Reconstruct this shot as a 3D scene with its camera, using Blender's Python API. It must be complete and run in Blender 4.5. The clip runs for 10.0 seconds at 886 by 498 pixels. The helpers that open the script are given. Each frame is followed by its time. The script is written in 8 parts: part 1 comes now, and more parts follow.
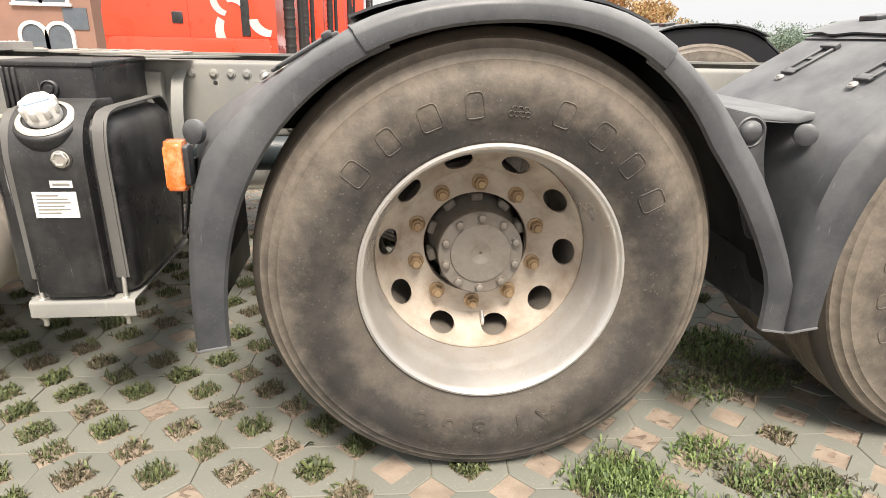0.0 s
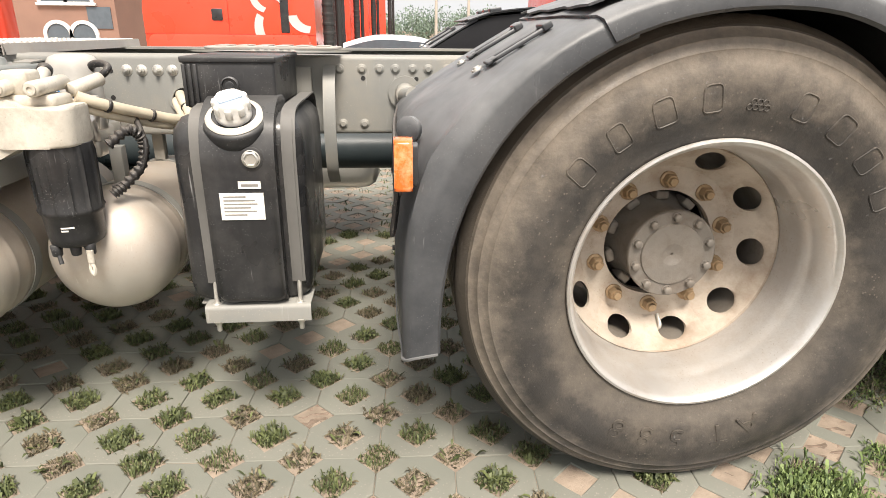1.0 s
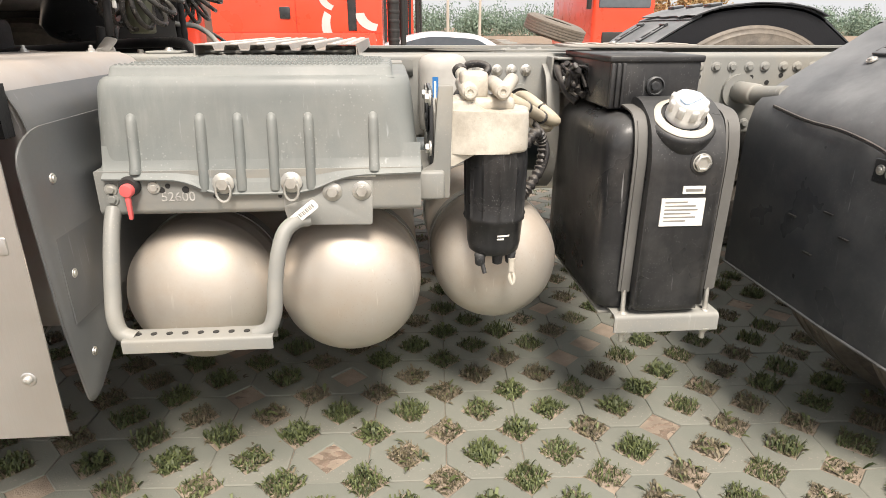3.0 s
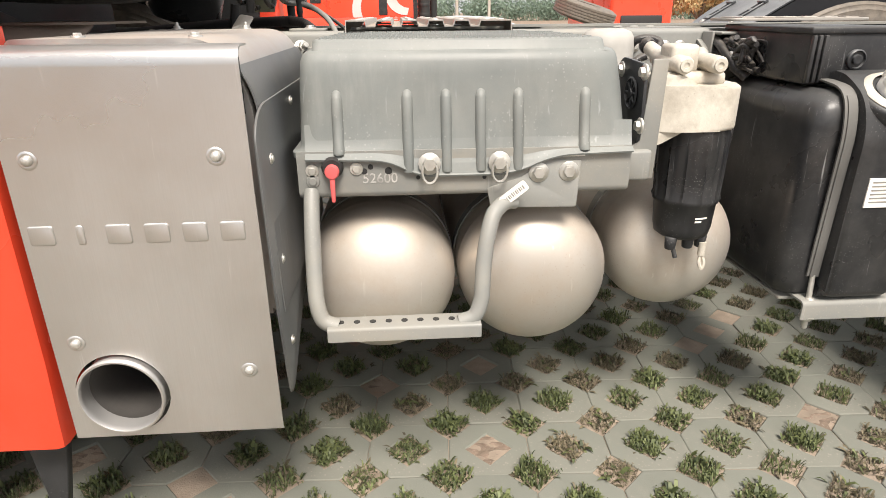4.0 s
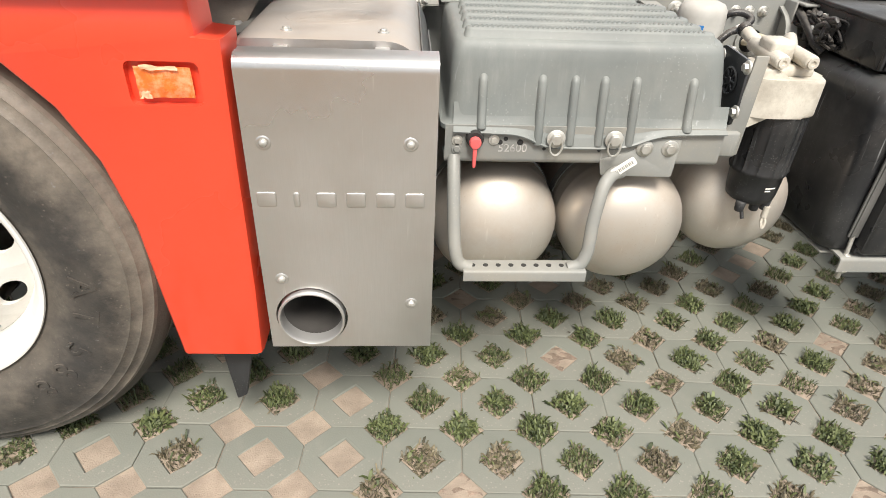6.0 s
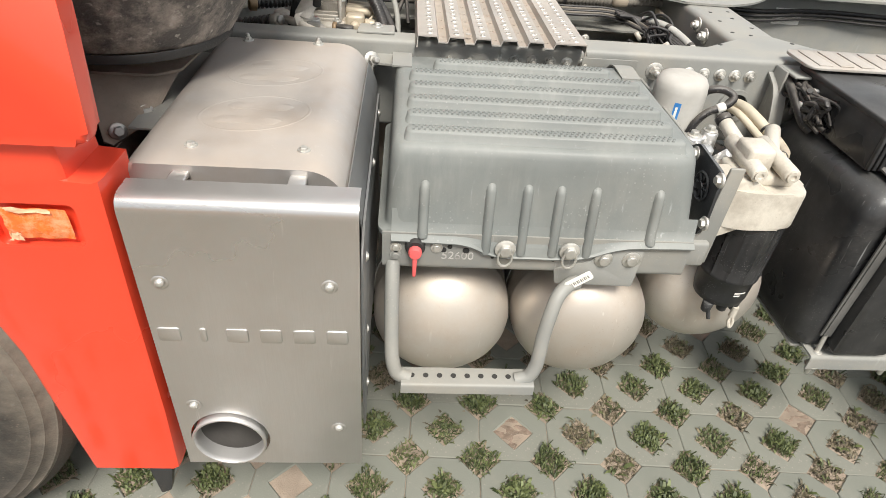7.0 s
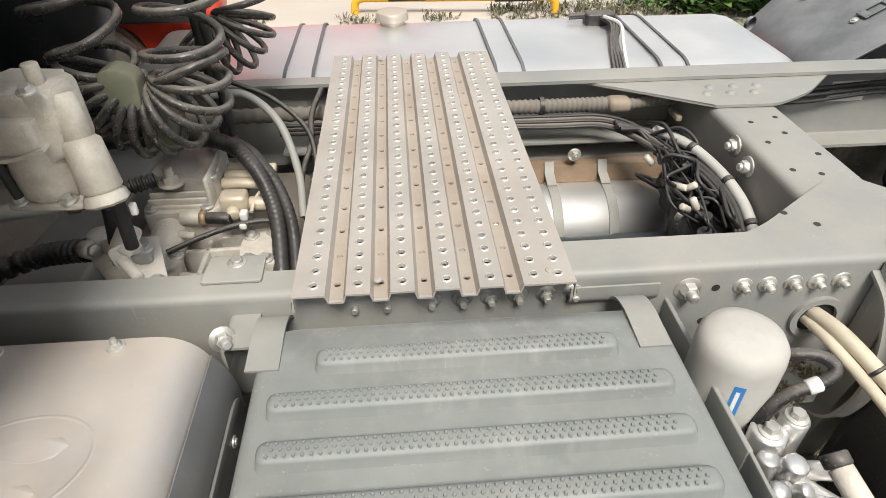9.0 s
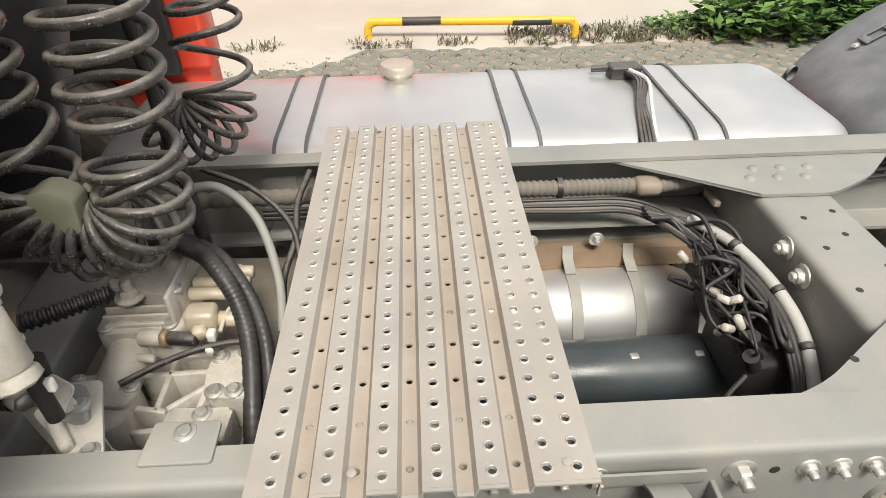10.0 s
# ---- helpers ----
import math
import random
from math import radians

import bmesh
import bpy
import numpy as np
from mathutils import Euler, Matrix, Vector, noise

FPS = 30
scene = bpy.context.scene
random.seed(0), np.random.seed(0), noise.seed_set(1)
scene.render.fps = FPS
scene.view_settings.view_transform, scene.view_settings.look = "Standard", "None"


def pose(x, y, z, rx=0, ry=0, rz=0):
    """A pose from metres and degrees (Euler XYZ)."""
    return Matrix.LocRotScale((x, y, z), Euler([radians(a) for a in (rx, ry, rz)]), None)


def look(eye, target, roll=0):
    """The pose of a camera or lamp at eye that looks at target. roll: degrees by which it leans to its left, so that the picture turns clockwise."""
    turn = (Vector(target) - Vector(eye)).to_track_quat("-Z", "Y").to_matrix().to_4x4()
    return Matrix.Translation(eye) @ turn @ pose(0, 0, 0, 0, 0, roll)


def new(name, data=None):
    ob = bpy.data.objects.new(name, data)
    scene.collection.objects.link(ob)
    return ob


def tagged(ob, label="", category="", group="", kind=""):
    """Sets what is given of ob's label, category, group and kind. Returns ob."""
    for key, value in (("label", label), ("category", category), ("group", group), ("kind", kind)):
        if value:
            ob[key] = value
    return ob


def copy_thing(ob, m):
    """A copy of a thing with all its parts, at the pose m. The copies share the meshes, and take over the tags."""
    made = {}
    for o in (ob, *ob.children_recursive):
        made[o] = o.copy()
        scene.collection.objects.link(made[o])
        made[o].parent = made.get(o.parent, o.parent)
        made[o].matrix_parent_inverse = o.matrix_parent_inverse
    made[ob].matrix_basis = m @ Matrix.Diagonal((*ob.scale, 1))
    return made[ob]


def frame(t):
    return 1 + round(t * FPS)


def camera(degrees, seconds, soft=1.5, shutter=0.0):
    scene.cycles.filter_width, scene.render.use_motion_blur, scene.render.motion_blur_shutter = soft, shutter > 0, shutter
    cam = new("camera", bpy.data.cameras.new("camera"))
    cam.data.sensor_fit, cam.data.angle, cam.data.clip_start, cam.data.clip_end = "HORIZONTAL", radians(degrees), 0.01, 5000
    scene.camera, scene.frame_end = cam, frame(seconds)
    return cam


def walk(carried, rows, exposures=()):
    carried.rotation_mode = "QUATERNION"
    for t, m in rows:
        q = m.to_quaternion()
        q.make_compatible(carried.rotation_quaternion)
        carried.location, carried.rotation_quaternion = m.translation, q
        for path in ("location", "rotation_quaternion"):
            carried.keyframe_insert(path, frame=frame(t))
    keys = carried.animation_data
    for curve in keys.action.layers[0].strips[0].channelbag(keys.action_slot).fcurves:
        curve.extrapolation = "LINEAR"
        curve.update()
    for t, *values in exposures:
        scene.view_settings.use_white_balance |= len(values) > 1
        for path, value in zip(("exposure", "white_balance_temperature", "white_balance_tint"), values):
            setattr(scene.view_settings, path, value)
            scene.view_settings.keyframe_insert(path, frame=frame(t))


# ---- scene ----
cam = camera(72.8, 10.0, soft=0.62)
PATH = [
    (0, (0.133, 0.132, 1.068), (0.349, 2.005, 0.401), 1.3),
    (0.5, (-0.051, 0.17, 1.055), (0.129, 2.043, 0.376), 0.7),
    (1, (-0.288, 0.241, 1.053), (-0.115, 2.113, 0.371), 0.6),
    (1.5, (-0.502, 0.292, 1.049), (-0.331, 2.165, 0.369), 0.3),
    (2, (-0.739, 0.358, 1.03), (-0.582, 2.233, 0.351), 0.1),
    (2.5, (-0.979, 0.387, 1.037), (-0.821, 2.26, 0.353), 0.1),
    (3, (-1.247, 0.384, 1.05), (-1.094, 2.255, 0.358), 0.1),
    (3.2, (-1.338, 0.399, 1.039), (-1.184, 2.266, 0.338), 0.1),
    (4.3, (-1.765, 0.471, 1.024), (-1.645, 2.327, 0.29), -0.5),
    (4.5, (-1.865, 0.439, 1.026), (-1.746, 2.296, 0.292), -0.5),
    (5, (-1.941, 0.35, 1.051), (-1.809, 2.199, 0.302), -0.2),
    (5.2, (-1.938, 0.309, 1.078), (-1.799, 2.154, 0.319), -0.4),
    (6.3, (-1.876, 0.355, 1.332), (-1.749, 1.977, 0.17), 4.3),
    (6.5, (-1.849, 0.414, 1.374), (-1.714, 2.026, 0.197), 5.1),
    (7, (-1.794, 0.608, 1.469), (-1.639, 2.203, 0.273), 5.3),
    (7.5, (-1.724, 0.811, 1.507), (-1.549, 2.355, 0.247), 1.4),
    (8, (-1.659, 1.023, 1.54), (-1.511, 2.579, 0.291), 0.3),
    (8.5, (-1.645, 1.236, 1.568), (-1.503, 2.798, 0.328), 0.1),
    (9, (-1.588, 1.423, 1.595), (-1.471, 2.999, 0.37), -0.4),
    (9.5, (-1.531, 1.572, 1.621), (-1.452, 3.162, 0.411), -0.8),
    (10, (-1.536, 1.694, 1.656), (-1.475, 3.286, 0.447), -1.1),
]
walk(cam, [(t, look(eye, target, roll)) for t, eye, target, roll in PATH], exposures=[(0.0, 0.98, 6600, 12), (3.0, 0.85, 6550, 12), (5.0, 0.78, 6350, 11), (6.5, 0.70, 6250, 9), (7.5, 0.58, 6200, 9), (8.5, 0.52, 6150, 9), (10.0, 0.48, 6350, 8)])

# ---- light: hazy bright sky, soft high sun behind the camera ----
SUN_UP, SUN_SIDE = 56.0, 174.0
world = bpy.data.worlds.new("sky")
scene.world = world
world.use_nodes = True
wt = world.node_tree
wt.nodes.clear()
w_out = wt.nodes.new("ShaderNodeOutputWorld")
w_bg = wt.nodes.new("ShaderNodeBackground")
w_sky = wt.nodes.new("ShaderNodeTexSky")
w_sky.sky_type, w_sky.sun_disc = "NISHITA", False
w_sky.sun_elevation, w_sky.sun_rotation = radians(SUN_UP), radians(SUN_SIDE)
w_sky.air_density, w_sky.dust_density, w_sky.ozone_density = 1.0, 6.0, 1.0
w_mix = wt.nodes.new("ShaderNodeMix")
w_mix.data_type = "RGBA"
w_mix.inputs[0].default_value = 0.75
w_mix.inputs[7].default_value = (8.0, 8.1, 8.15, 1)
wt.links.new(w_sky.outputs[0], w_mix.inputs[6])
wt.links.new(w_mix.outputs[2], w_bg.inputs[0])
wt.links.new(w_bg.outputs[0], w_out.inputs[0])
w_bg.inputs[1].default_value = 0.076
sun = new("sun", bpy.data.lights.new("sun", "SUN"))
sun.data.energy, sun.data.angle, sun.data.color = 3.2, radians(20), (1.0, 0.93, 0.83)
sun.matrix_world = look((0, 0, 8), Vector((0, 0, 8)) - Vector((math.sin(radians(SUN_SIDE)) * math.cos(radians(SUN_UP)), math.cos(radians(SUN_SIDE)) * math.cos(radians(SUN_UP)), math.sin(radians(SUN_UP)))))

# ---- tools ----
Y_AX = Matrix.Rotation(radians(90), 4, "X")   # local z to world -y (towards the viewer's side)


def thing(name, label, category, group="", kind=""):
    return tagged(new(name), label, category, group, kind)


def shade(me, angle=40):
    lim = radians(angle)
    b = bmesh.new()
    b.from_mesh(me)
    for f in b.faces:
        f.smooth = True
    for e in b.edges:
        e.smooth = len(e.link_faces) == 2 and e.calc_face_angle(0) < lim
    b.to_mesh(me)
    b.free()


def part(name, bm, material, parent=None, label="", angle=50):
    bmesh.ops.recalc_face_normals(bm, faces=bm.faces)
    me = bpy.data.meshes.new(name)
    bm.to_mesh(me)
    bm.free()
    shade(me, angle)
    me.materials.append(material)
    ob = new(name, me)
    ob.parent = parent
    return tagged(ob, label)


def moved(bm, verts, m):
    if m is not None:
        bmesh.ops.transform(bm, matrix=m, verts=verts)


def box(bm, lo, hi, bev=0.0, seg=2, m=None):
    c = [(a + b) / 2 for a, b in zip(lo, hi)]
    s = [abs(b - a) for a, b in zip(lo, hi)]
    vs = bmesh.ops.create_cube(bm, size=1, matrix=Matrix.Translation(c) @ Matrix.Diagonal((*s, 1)))["verts"]
    if bev:
        es = list({e for v in vs for e in v.link_edges})
        r = bmesh.ops.bevel(bm, geom=es, offset=min(bev, min(s) * 0.49), segments=seg, affect="EDGES", profile=0.5)
        vs = list({v for f in r["faces"] for v in f.verts} | {v for v in vs if v.is_valid})
    moved(bm, vs, m)
    return bm


def frame_to(p0, p1):
    d = Vector(p1) - Vector(p0)
    return Matrix.Translation(p0) @ d.to_track_quat("Z", "Y").to_matrix().to_4x4(), d.length


def lathe(bm, profile, seg=32, m=Matrix(), caps=True, sweep=360.0):
    """profile: (r, h) from one end to the other, turned about local z."""
    full = sweep >= 359.9
    n = seg if full else seg + 1
    rings = []
    for r, h in profile:
        if r < 1e-6:
            rings.append([bm.verts.new(m @ Vector((0, 0, h)))])
        else:
            rings.append([bm.verts.new(m @ Vector((r * math.cos(radians(sweep) * i / seg), r * math.sin(radians(sweep) * i / seg), h))) for i in range(n)])
    for a, b in zip(rings, rings[1:]):
        for i in range(seg):
            j = (i + 1) % n
            if len(a) == 1 and len(b) == 1:
                continue
            if len(a) == 1:
                bm.faces.new((a[0], b[i], b[j]))
            elif len(b) == 1:
                bm.faces.new((a[i], a[j], b[0]))
            else:
                bm.faces.new((a[i], a[j], b[j], b[i]))
    if caps and full:
        for ring in (rings[0], rings[-1]):
            if len(ring) > 2:
                bm.faces.new(ring)
    return bm


def rod(bm, p0, p1, r, seg=16, r2=None, bev=0.0):
    m, L = frame_to(p0, p1)
    r2 = r if r2 is None else r2
    prof = [(0, 0), (r - bev, 0)] + ([(r, bev)] if bev else []) + ([(r2, L - bev)] if bev else []) + [(r2 - bev, L), (0, L)]
    return lathe(bm, prof, seg, m)


def smooth_line(pts, step=8):
    P = [Vector(p) for p in pts]
    if len(P) < 3:
        return P
    Q = [2 * P[0] - P[1]] + P + [2 * P[-1] - P[-2]]
    out = []
    for i in range(1, len(Q) - 2):
        a, b, c, d = Q[i - 1:i + 3]
        for k in range(step):
            t = k / step
            out.append(0.5 * ((2 * b) + (c - a) * t + (2 * a - 5 * b + 4 * c - d) * t * t + (3 * b - a - 3 * c + d) * t ** 3))
    return out + [P[-1]]


def tube(bm, pts, r, seg=8, step=8, wave=0.0, every=2, smooth=True):
    """A round tube along the points; wave: corrugation depth."""
    L = smooth_line(pts, step) if smooth else [Vector(p) for p in pts]
    up = Vector((0.31, 0.17, 0.93))
    rings = []
    for i, p in enumerate(L):
        t = (L[min(i + 1, len(L) - 1)] - L[max(i - 1, 0)]).normalized()
        up = (up - t * up.dot(t))
        if up.length < 1e-4:
            up = t.orthogonal()
        up.normalize()
        s = t.cross(up)
        rr = r - (wave if (i // every) % 2 else 0)
        rings.append([bm.verts.new(p + rr * (math.cos(2 * math.pi * k / seg) * up + math.sin(2 * math.pi * k / seg) * s)) for k in range(seg)])
    for a, b in zip(rings, rings[1:]):
        for k in range(seg):
            bm.faces.new((a[k], a[(k + 1) % seg], b[(k + 1) % seg], b[k]))
    bm.faces.new(rings[0][::-1])
    bm.faces.new(rings[-1])
    return bm


def fillet(poly, r, n=5, closed=True):
    """Rounds the corners of a 2-d outline; r: one radius or one for each corner."""
    out = []
    N = len(poly)
    for i, p in enumerate(poly):
        rad = r[i] if isinstance(r, (list, tuple)) else r
        if rad <= 0 or (not closed and i in (0, N - 1)):
            out.append(tuple(p))
            continue
        p, a, b = Vector(p), Vector(poly[i - 1]), Vector(poly[(i + 1) % N])
        u, v = a - p, b - p
        d = min(rad, u.length * 0.49, v.length * 0.49)
        s, e = p + u.normalized() * d, p + v.normalized() * d
        for k in range(n + 1):
            t = k / n
            out.append(tuple((1 - t) ** 2 * s + 2 * t * (1 - t) * p + t * t * e))
    return out


def at_axis(axis, u, v, a):
    return {"x": (a, u, v), "y": (u, a, v), "z": (u, v, a)}[axis]


def prism(bm, poly, a0, a1, axis="y", bev=0.0, seg=2, m=None):
    lo = [bm.verts.new(at_axis(axis, u, v, a0)) for u, v in poly]
    hi = [bm.verts.new(at_axis(axis, u, v, a1)) for u, v in poly]
    n = len(poly)
    f0, f1 = bm.faces.new(lo), bm.faces.new(hi[::-1])
    for i in range(n):
        bm.faces.new((lo[i], hi[i], hi[(i + 1) % n], lo[(i + 1) % n]))
    vs = lo + hi
    if bev:
        r = bmesh.ops.bevel(bm, geom=list(f0.edges) + list(f1.edges), offset=bev, segments=seg, affect="EDGES", profile=0.5)
        vs = list({v for f in r["faces"] for v in f.verts} | {v for v in vs if v.is_valid})
    moved(bm, vs, m)
    return bm


def offset_line(line, w):
    out = []
    for i, p in enumerate(line):
        a, b = Vector(line[max(i - 1, 0)]), Vector(line[min(i + 1, len(line) - 1)])
        t = (b - a).normalized()
        out.append((p[0] - t.y * w, p[1] + t.x * w))
    return out


def sheet(bm, line, w, a0, a1, axis="y", m=None):
    """A bent plate: the open line, w thick, drawn out along the axis."""
    other = offset_line(line, w)
    rows = []
    for ln in (line, other):
        for a in (a0, a1):
            rows.append([bm.verts.new(at_axis(axis, u, v, a)) for u, v in ln])
    A, B, C, D = rows
    for i in range(len(line) - 1):
        bm.faces.new((A[i], A[i + 1], B[i + 1], B[i]))
        bm.faces.new((C[i], D[i], D[i + 1], C[i + 1]))
        bm.faces.new((A[i], C[i], C[i + 1], A[i + 1]))
        bm.faces.new((B[i], B[i + 1], D[i + 1], D[i]))
    for k in (0, -1):
        bm.faces.new((A[k], B[k], D[k], C[k]))
    moved(bm, A + B + C + D, m)
    return bm


def loft(bm, rings, cap0=True, cap1=True, closed=True):
    R = [[bm.verts.new(p) for p in ring] for ring in rings]
    n = len(R[0])
    for a, b in zip(R, R[1:]):
        for i in range(n if closed else n - 1):
            bm.faces.new((a[i], a[(i + 1) % n], b[(i + 1) % n], b[i]))
    if cap0:
        bm.faces.new(R[0][::-1])
    if cap1:
        bm.faces.new(R[-1])
    return bm


def rrect(x0, x1, y0, y1, r, n=5):
    return fillet([(x0, y0), (x1, y0), (x1, y1), (x0, y1)], r, n)


def bolt(bm, p, way=(0, -1, 0), r=0.011, h=0.010, washer=True):
    m, _ = frame_to(p, Vector(p) + Vector(way))
    if washer:
        lathe(bm, [(0, -0.002), (r * 1.55, -0.002), (r * 1.55, 0.0015), (r * 1.45, 0.0025), (0, 0.0025)], 14, m)
    lathe(bm, [(0, 0), (r, 0), (r, h * 0.8), (r * 0.86, h), (0, h)], 6, m)
    return bm


def stud(bm, p, way=(0, -1, 0), r=0.010, h=0.010, out=0.016):
    bolt(bm, p, way, r, h)
    m, _ = frame_to(p, Vector(p) + Vector(way))
    return lathe(bm, [(0, h), (r * 0.58, h), (r * 0.58, out - 0.002), (r * 0.45, out), (0, out)], 10, m)


def cut(ob, cutter):
    """Takes the shape of a bmesh out of ob's mesh, for good."""
    me = bpy.data.meshes.new("cutter")
    bmesh.ops.recalc_face_normals(cutter, faces=cutter.faces)
    cutter.to_mesh(me)
    cutter.free()
    tool = new("cutter", me)
    md = ob.modifiers.new("cut", "BOOLEAN")
    md.object, md.operation, md.solver = tool, "DIFFERENCE", "EXACT"
    bpy.context.view_layer.update()
    got = bpy.data.meshes.new_from_object(ob.evaluated_get(bpy.context.evaluated_depsgraph_get()))
    ob.modifiers.clear()
    ob.data = got
    bpy.data.objects.remove(tool)
    shade(ob.data)
    return ob


def cable(name, pts, r, mat, parent, seg=8, step=8, wave=0.0, every=2, label=""):
    b = bmesh.new()
    tube(b, pts, r, max(seg, 8), step, wave, every)
    return part(name, b, mat, parent, label)


def pin(name, p0, p1, r, mat, parent, seg=14, r2=None, bev=0.002, label=""):
    b = bmesh.new()
    rod(b, p0, p1, r, seg, r2, bev)
    return part(name, b, mat, parent, label)


def block(name, lo, hi, mat, parent, bev=0.004, m=None, label=""):
    b = bmesh.new()
    box(b, lo, hi, bev, 2, m)
    return part(name, b, mat, parent, label)


def letters(text, size, m, material, parent, name="lettering", deep=0.0006, label=""):
    cu = bpy.data.curves.new(name, "FONT")
    cu.body, cu.size, cu.extrude, cu.align_x, cu.align_y = text, size, deep, "CENTER", "CENTER"
    tmp = bpy.data.objects.new(name, cu)
    me = bpy.data.meshes.new_from_object(tmp)
    bpy.data.objects.remove(tmp)
    me.transform(m)
    me.materials.clear()
    me.materials.append(material)
    ob = new(name, me)
    ob.parent = parent
    return tagged(ob, label)


# ---- materials ----
def material(name, base, rough=0.6, metal=0.0, var=0.18, vscale=5.0, gscale=160.0, bump=0.12, dust=0.0,
             dust_colour=(0.36, 0.31, 0.25), scratch=0.0, stretch=(1, 1, 1), coat=0.0, spots=0.0, spot_colour=(0.4, 0.36, 0.3), rvar=0.12, per_piece=0.0, ior=1.45,
             stain=0.0, stain_colour=(0.1, 0.08, 0.06), stain_scale=3.0, streak=0.0, streak_colour=(0.45, 0.44, 0.4), settle=-0.5, ring=None, specks=0.0, speck_size=1.0, speck_colour=(0.5, 0.47, 0.42)):
    """Two scales of variation, dust that settles on upward faces, scratches and specks."""
    mt = bpy.data.materials.new(name)
    mt.use_nodes = True
    nt = mt.node_tree
    N, L = nt.nodes, nt.links
    bs = N["Principled BSDF"]
    tc = N.new("ShaderNodeTexCoord")
    mp = N.new("ShaderNodeMapping")
    mp.inputs["Scale"].default_value = stretch
    L.new(tc.outputs["Object"], mp.inputs[0])

    def noise_tex(scale, detail=4.0, rgh=0.55, src=None):
        n = N.new("ShaderNodeTexNoise")
        n.inputs["Scale"].default_value, n.inputs["Detail"].default_value, n.inputs["Roughness"].default_value = scale, detail, rgh
        L.new(src or tc.outputs["Object"], n.inputs["Vector"])
        return n.outputs["Fac"]

    def span(v, a, b, c=0.0, d=1.0):
        n = N.new("ShaderNodeMapRange")
        n.inputs[1].default_value, n.inputs[2].default_value, n.inputs[3].default_value, n.inputs[4].default_value = a, b, c, d
        L.new(v, n.inputs[0])
        return n.outputs[0]

    def calc(op, a, b):
        n = N.new("ShaderNodeMath")
        n.operation = op
        for k, v in ((0, a), (1, b)):
            if isinstance(v, (int, float)):
                n.inputs[k].default_value = v
            else:
                L.new(v, n.inputs[k])
        return n.outputs[0]

    def blend(f, a, b):
        n = N.new("ShaderNodeMix")
        n.data_type = "RGBA"
        for k, v in ((0, f), (6, a), (7, b)):
            if isinstance(v, (int, float)):
                n.inputs[k].default_value = v
            elif isinstance(v, tuple):
                n.inputs[k].default_value = (*v, 1)
            else:
                L.new(v, n.inputs[k])
        return n.outputs[2]

    big = noise_tex(vscale)
    fine = noise_tex(gscale, 3.0, 0.6, mp.outputs[0])
    dark = tuple(c * (1 - var) for c in base)
    light = tuple(min(1, c * (1 + var)) for c in base)
    col = blend(span(big, 0.32, 0.68), dark, light)
    col = blend(span(fine, 0.35, 0.75, 0.0, 0.35), col, tuple(c * (1 - 0.6 * var) for c in base))
    if per_piece:
        oi = N.new("ShaderNodeObjectInfo")
        gi = N.new("ShaderNodeNewGeometry")
        rnd = calc("FRACT", calc("ADD", oi.outputs["Random"], gi.outputs["Random Per Island"]), 0.0)
        col = blend(calc("MULTIPLY", rnd, per_piece), col, tuple(c * 0.55 for c in base))
    if stain:
        f = span(noise_tex(stain_scale, 9.0, 0.68), 0.44, 0.66, 0.0, stain)
        col = blend(f, col, stain_colour)
    if ring:
        sq = N.new("ShaderNodeSeparateXYZ")
        L.new(tc.outputs["Object"], sq.inputs[0])
        rad = calc("SQRT", calc("ADD", calc("MULTIPLY", sq.outputs[0], sq.outputs[0]), calc("MULTIPLY", sq.outputs[1], sq.outputs[1])), 0.0)
        lean = calc("MULTIPLY", sq.outputs[1], ring[4])
        wob = calc("ADD", calc("ADD", rad, lean), span(noise_tex(9.0, 9.0, 0.72), 0.3, 0.7, -0.05, 0.05))
        f = calc("MAXIMUM", span(wob, ring[2], ring[3], 0.0, 0.85), span(wob, ring[0], ring[1], 0.35, 0.0))
        f = calc("MULTIPLY", f, span(noise_tex(26.0, 6.0, 0.7), 0.3, 0.62, 0.45, 1.0))
        col = blend(f, col, dust_colour)
    if streak:
        m3 = N.new("ShaderNodeMapping")
        m3.inputs["Scale"].default_value = (34, 34, 2.2)
        L.new(tc.outputs["Object"], m3.inputs[0])
        f = calc("MULTIPLY", span(noise_tex(1.0, 4.0, 0.6, m3.outputs[0]), 0.48, 0.72, 0.0, streak), span(noise_tex(vscale * 0.8), 0.4, 0.6))
        col = blend(f, col, streak_colour)
    if spots:
        sp = span(noise_tex(vscale * 9, 2.0, 0.5), 0.62, 0.70, 0.0, spots)
        col = blend(sp, col, spot_colour)
    if scratch:
        m2 = N.new("ShaderNodeMapping")
        m2.inputs["Scale"].default_value, m2.inputs["Rotation"].default_value = (90, 90, 6), (0.3, 0.5, 0.2)
        L.new(tc.outputs["Object"], m2.inputs[0])
        sc = calc("MULTIPLY", span(noise_tex(1.0, 3.0, 0.6, m2.outputs[0]), 0.66, 0.74, 0.0, scratch), span(noise_tex(vscale * 1.7), 0.45, 0.6))
        col = blend(sc, col, tuple(min(1, c * 1.5 + 0.18) for c in base))
    if specks:
        vo = N.new("ShaderNodeTexVoronoi")
        vo.inputs["Scale"].default_value = 75.0 / speck_size
        L.new(tc.outputs["Object"], vo.inputs["Vector"])
        f = calc("MULTIPLY", span(vo.outputs["Distance"], 0.24, 0.12), span(noise_tex(vscale * 3.0, 5.0, 0.65), 0.47, 0.60, 0.0, specks))
        col = blend(f, col, speck_colour)
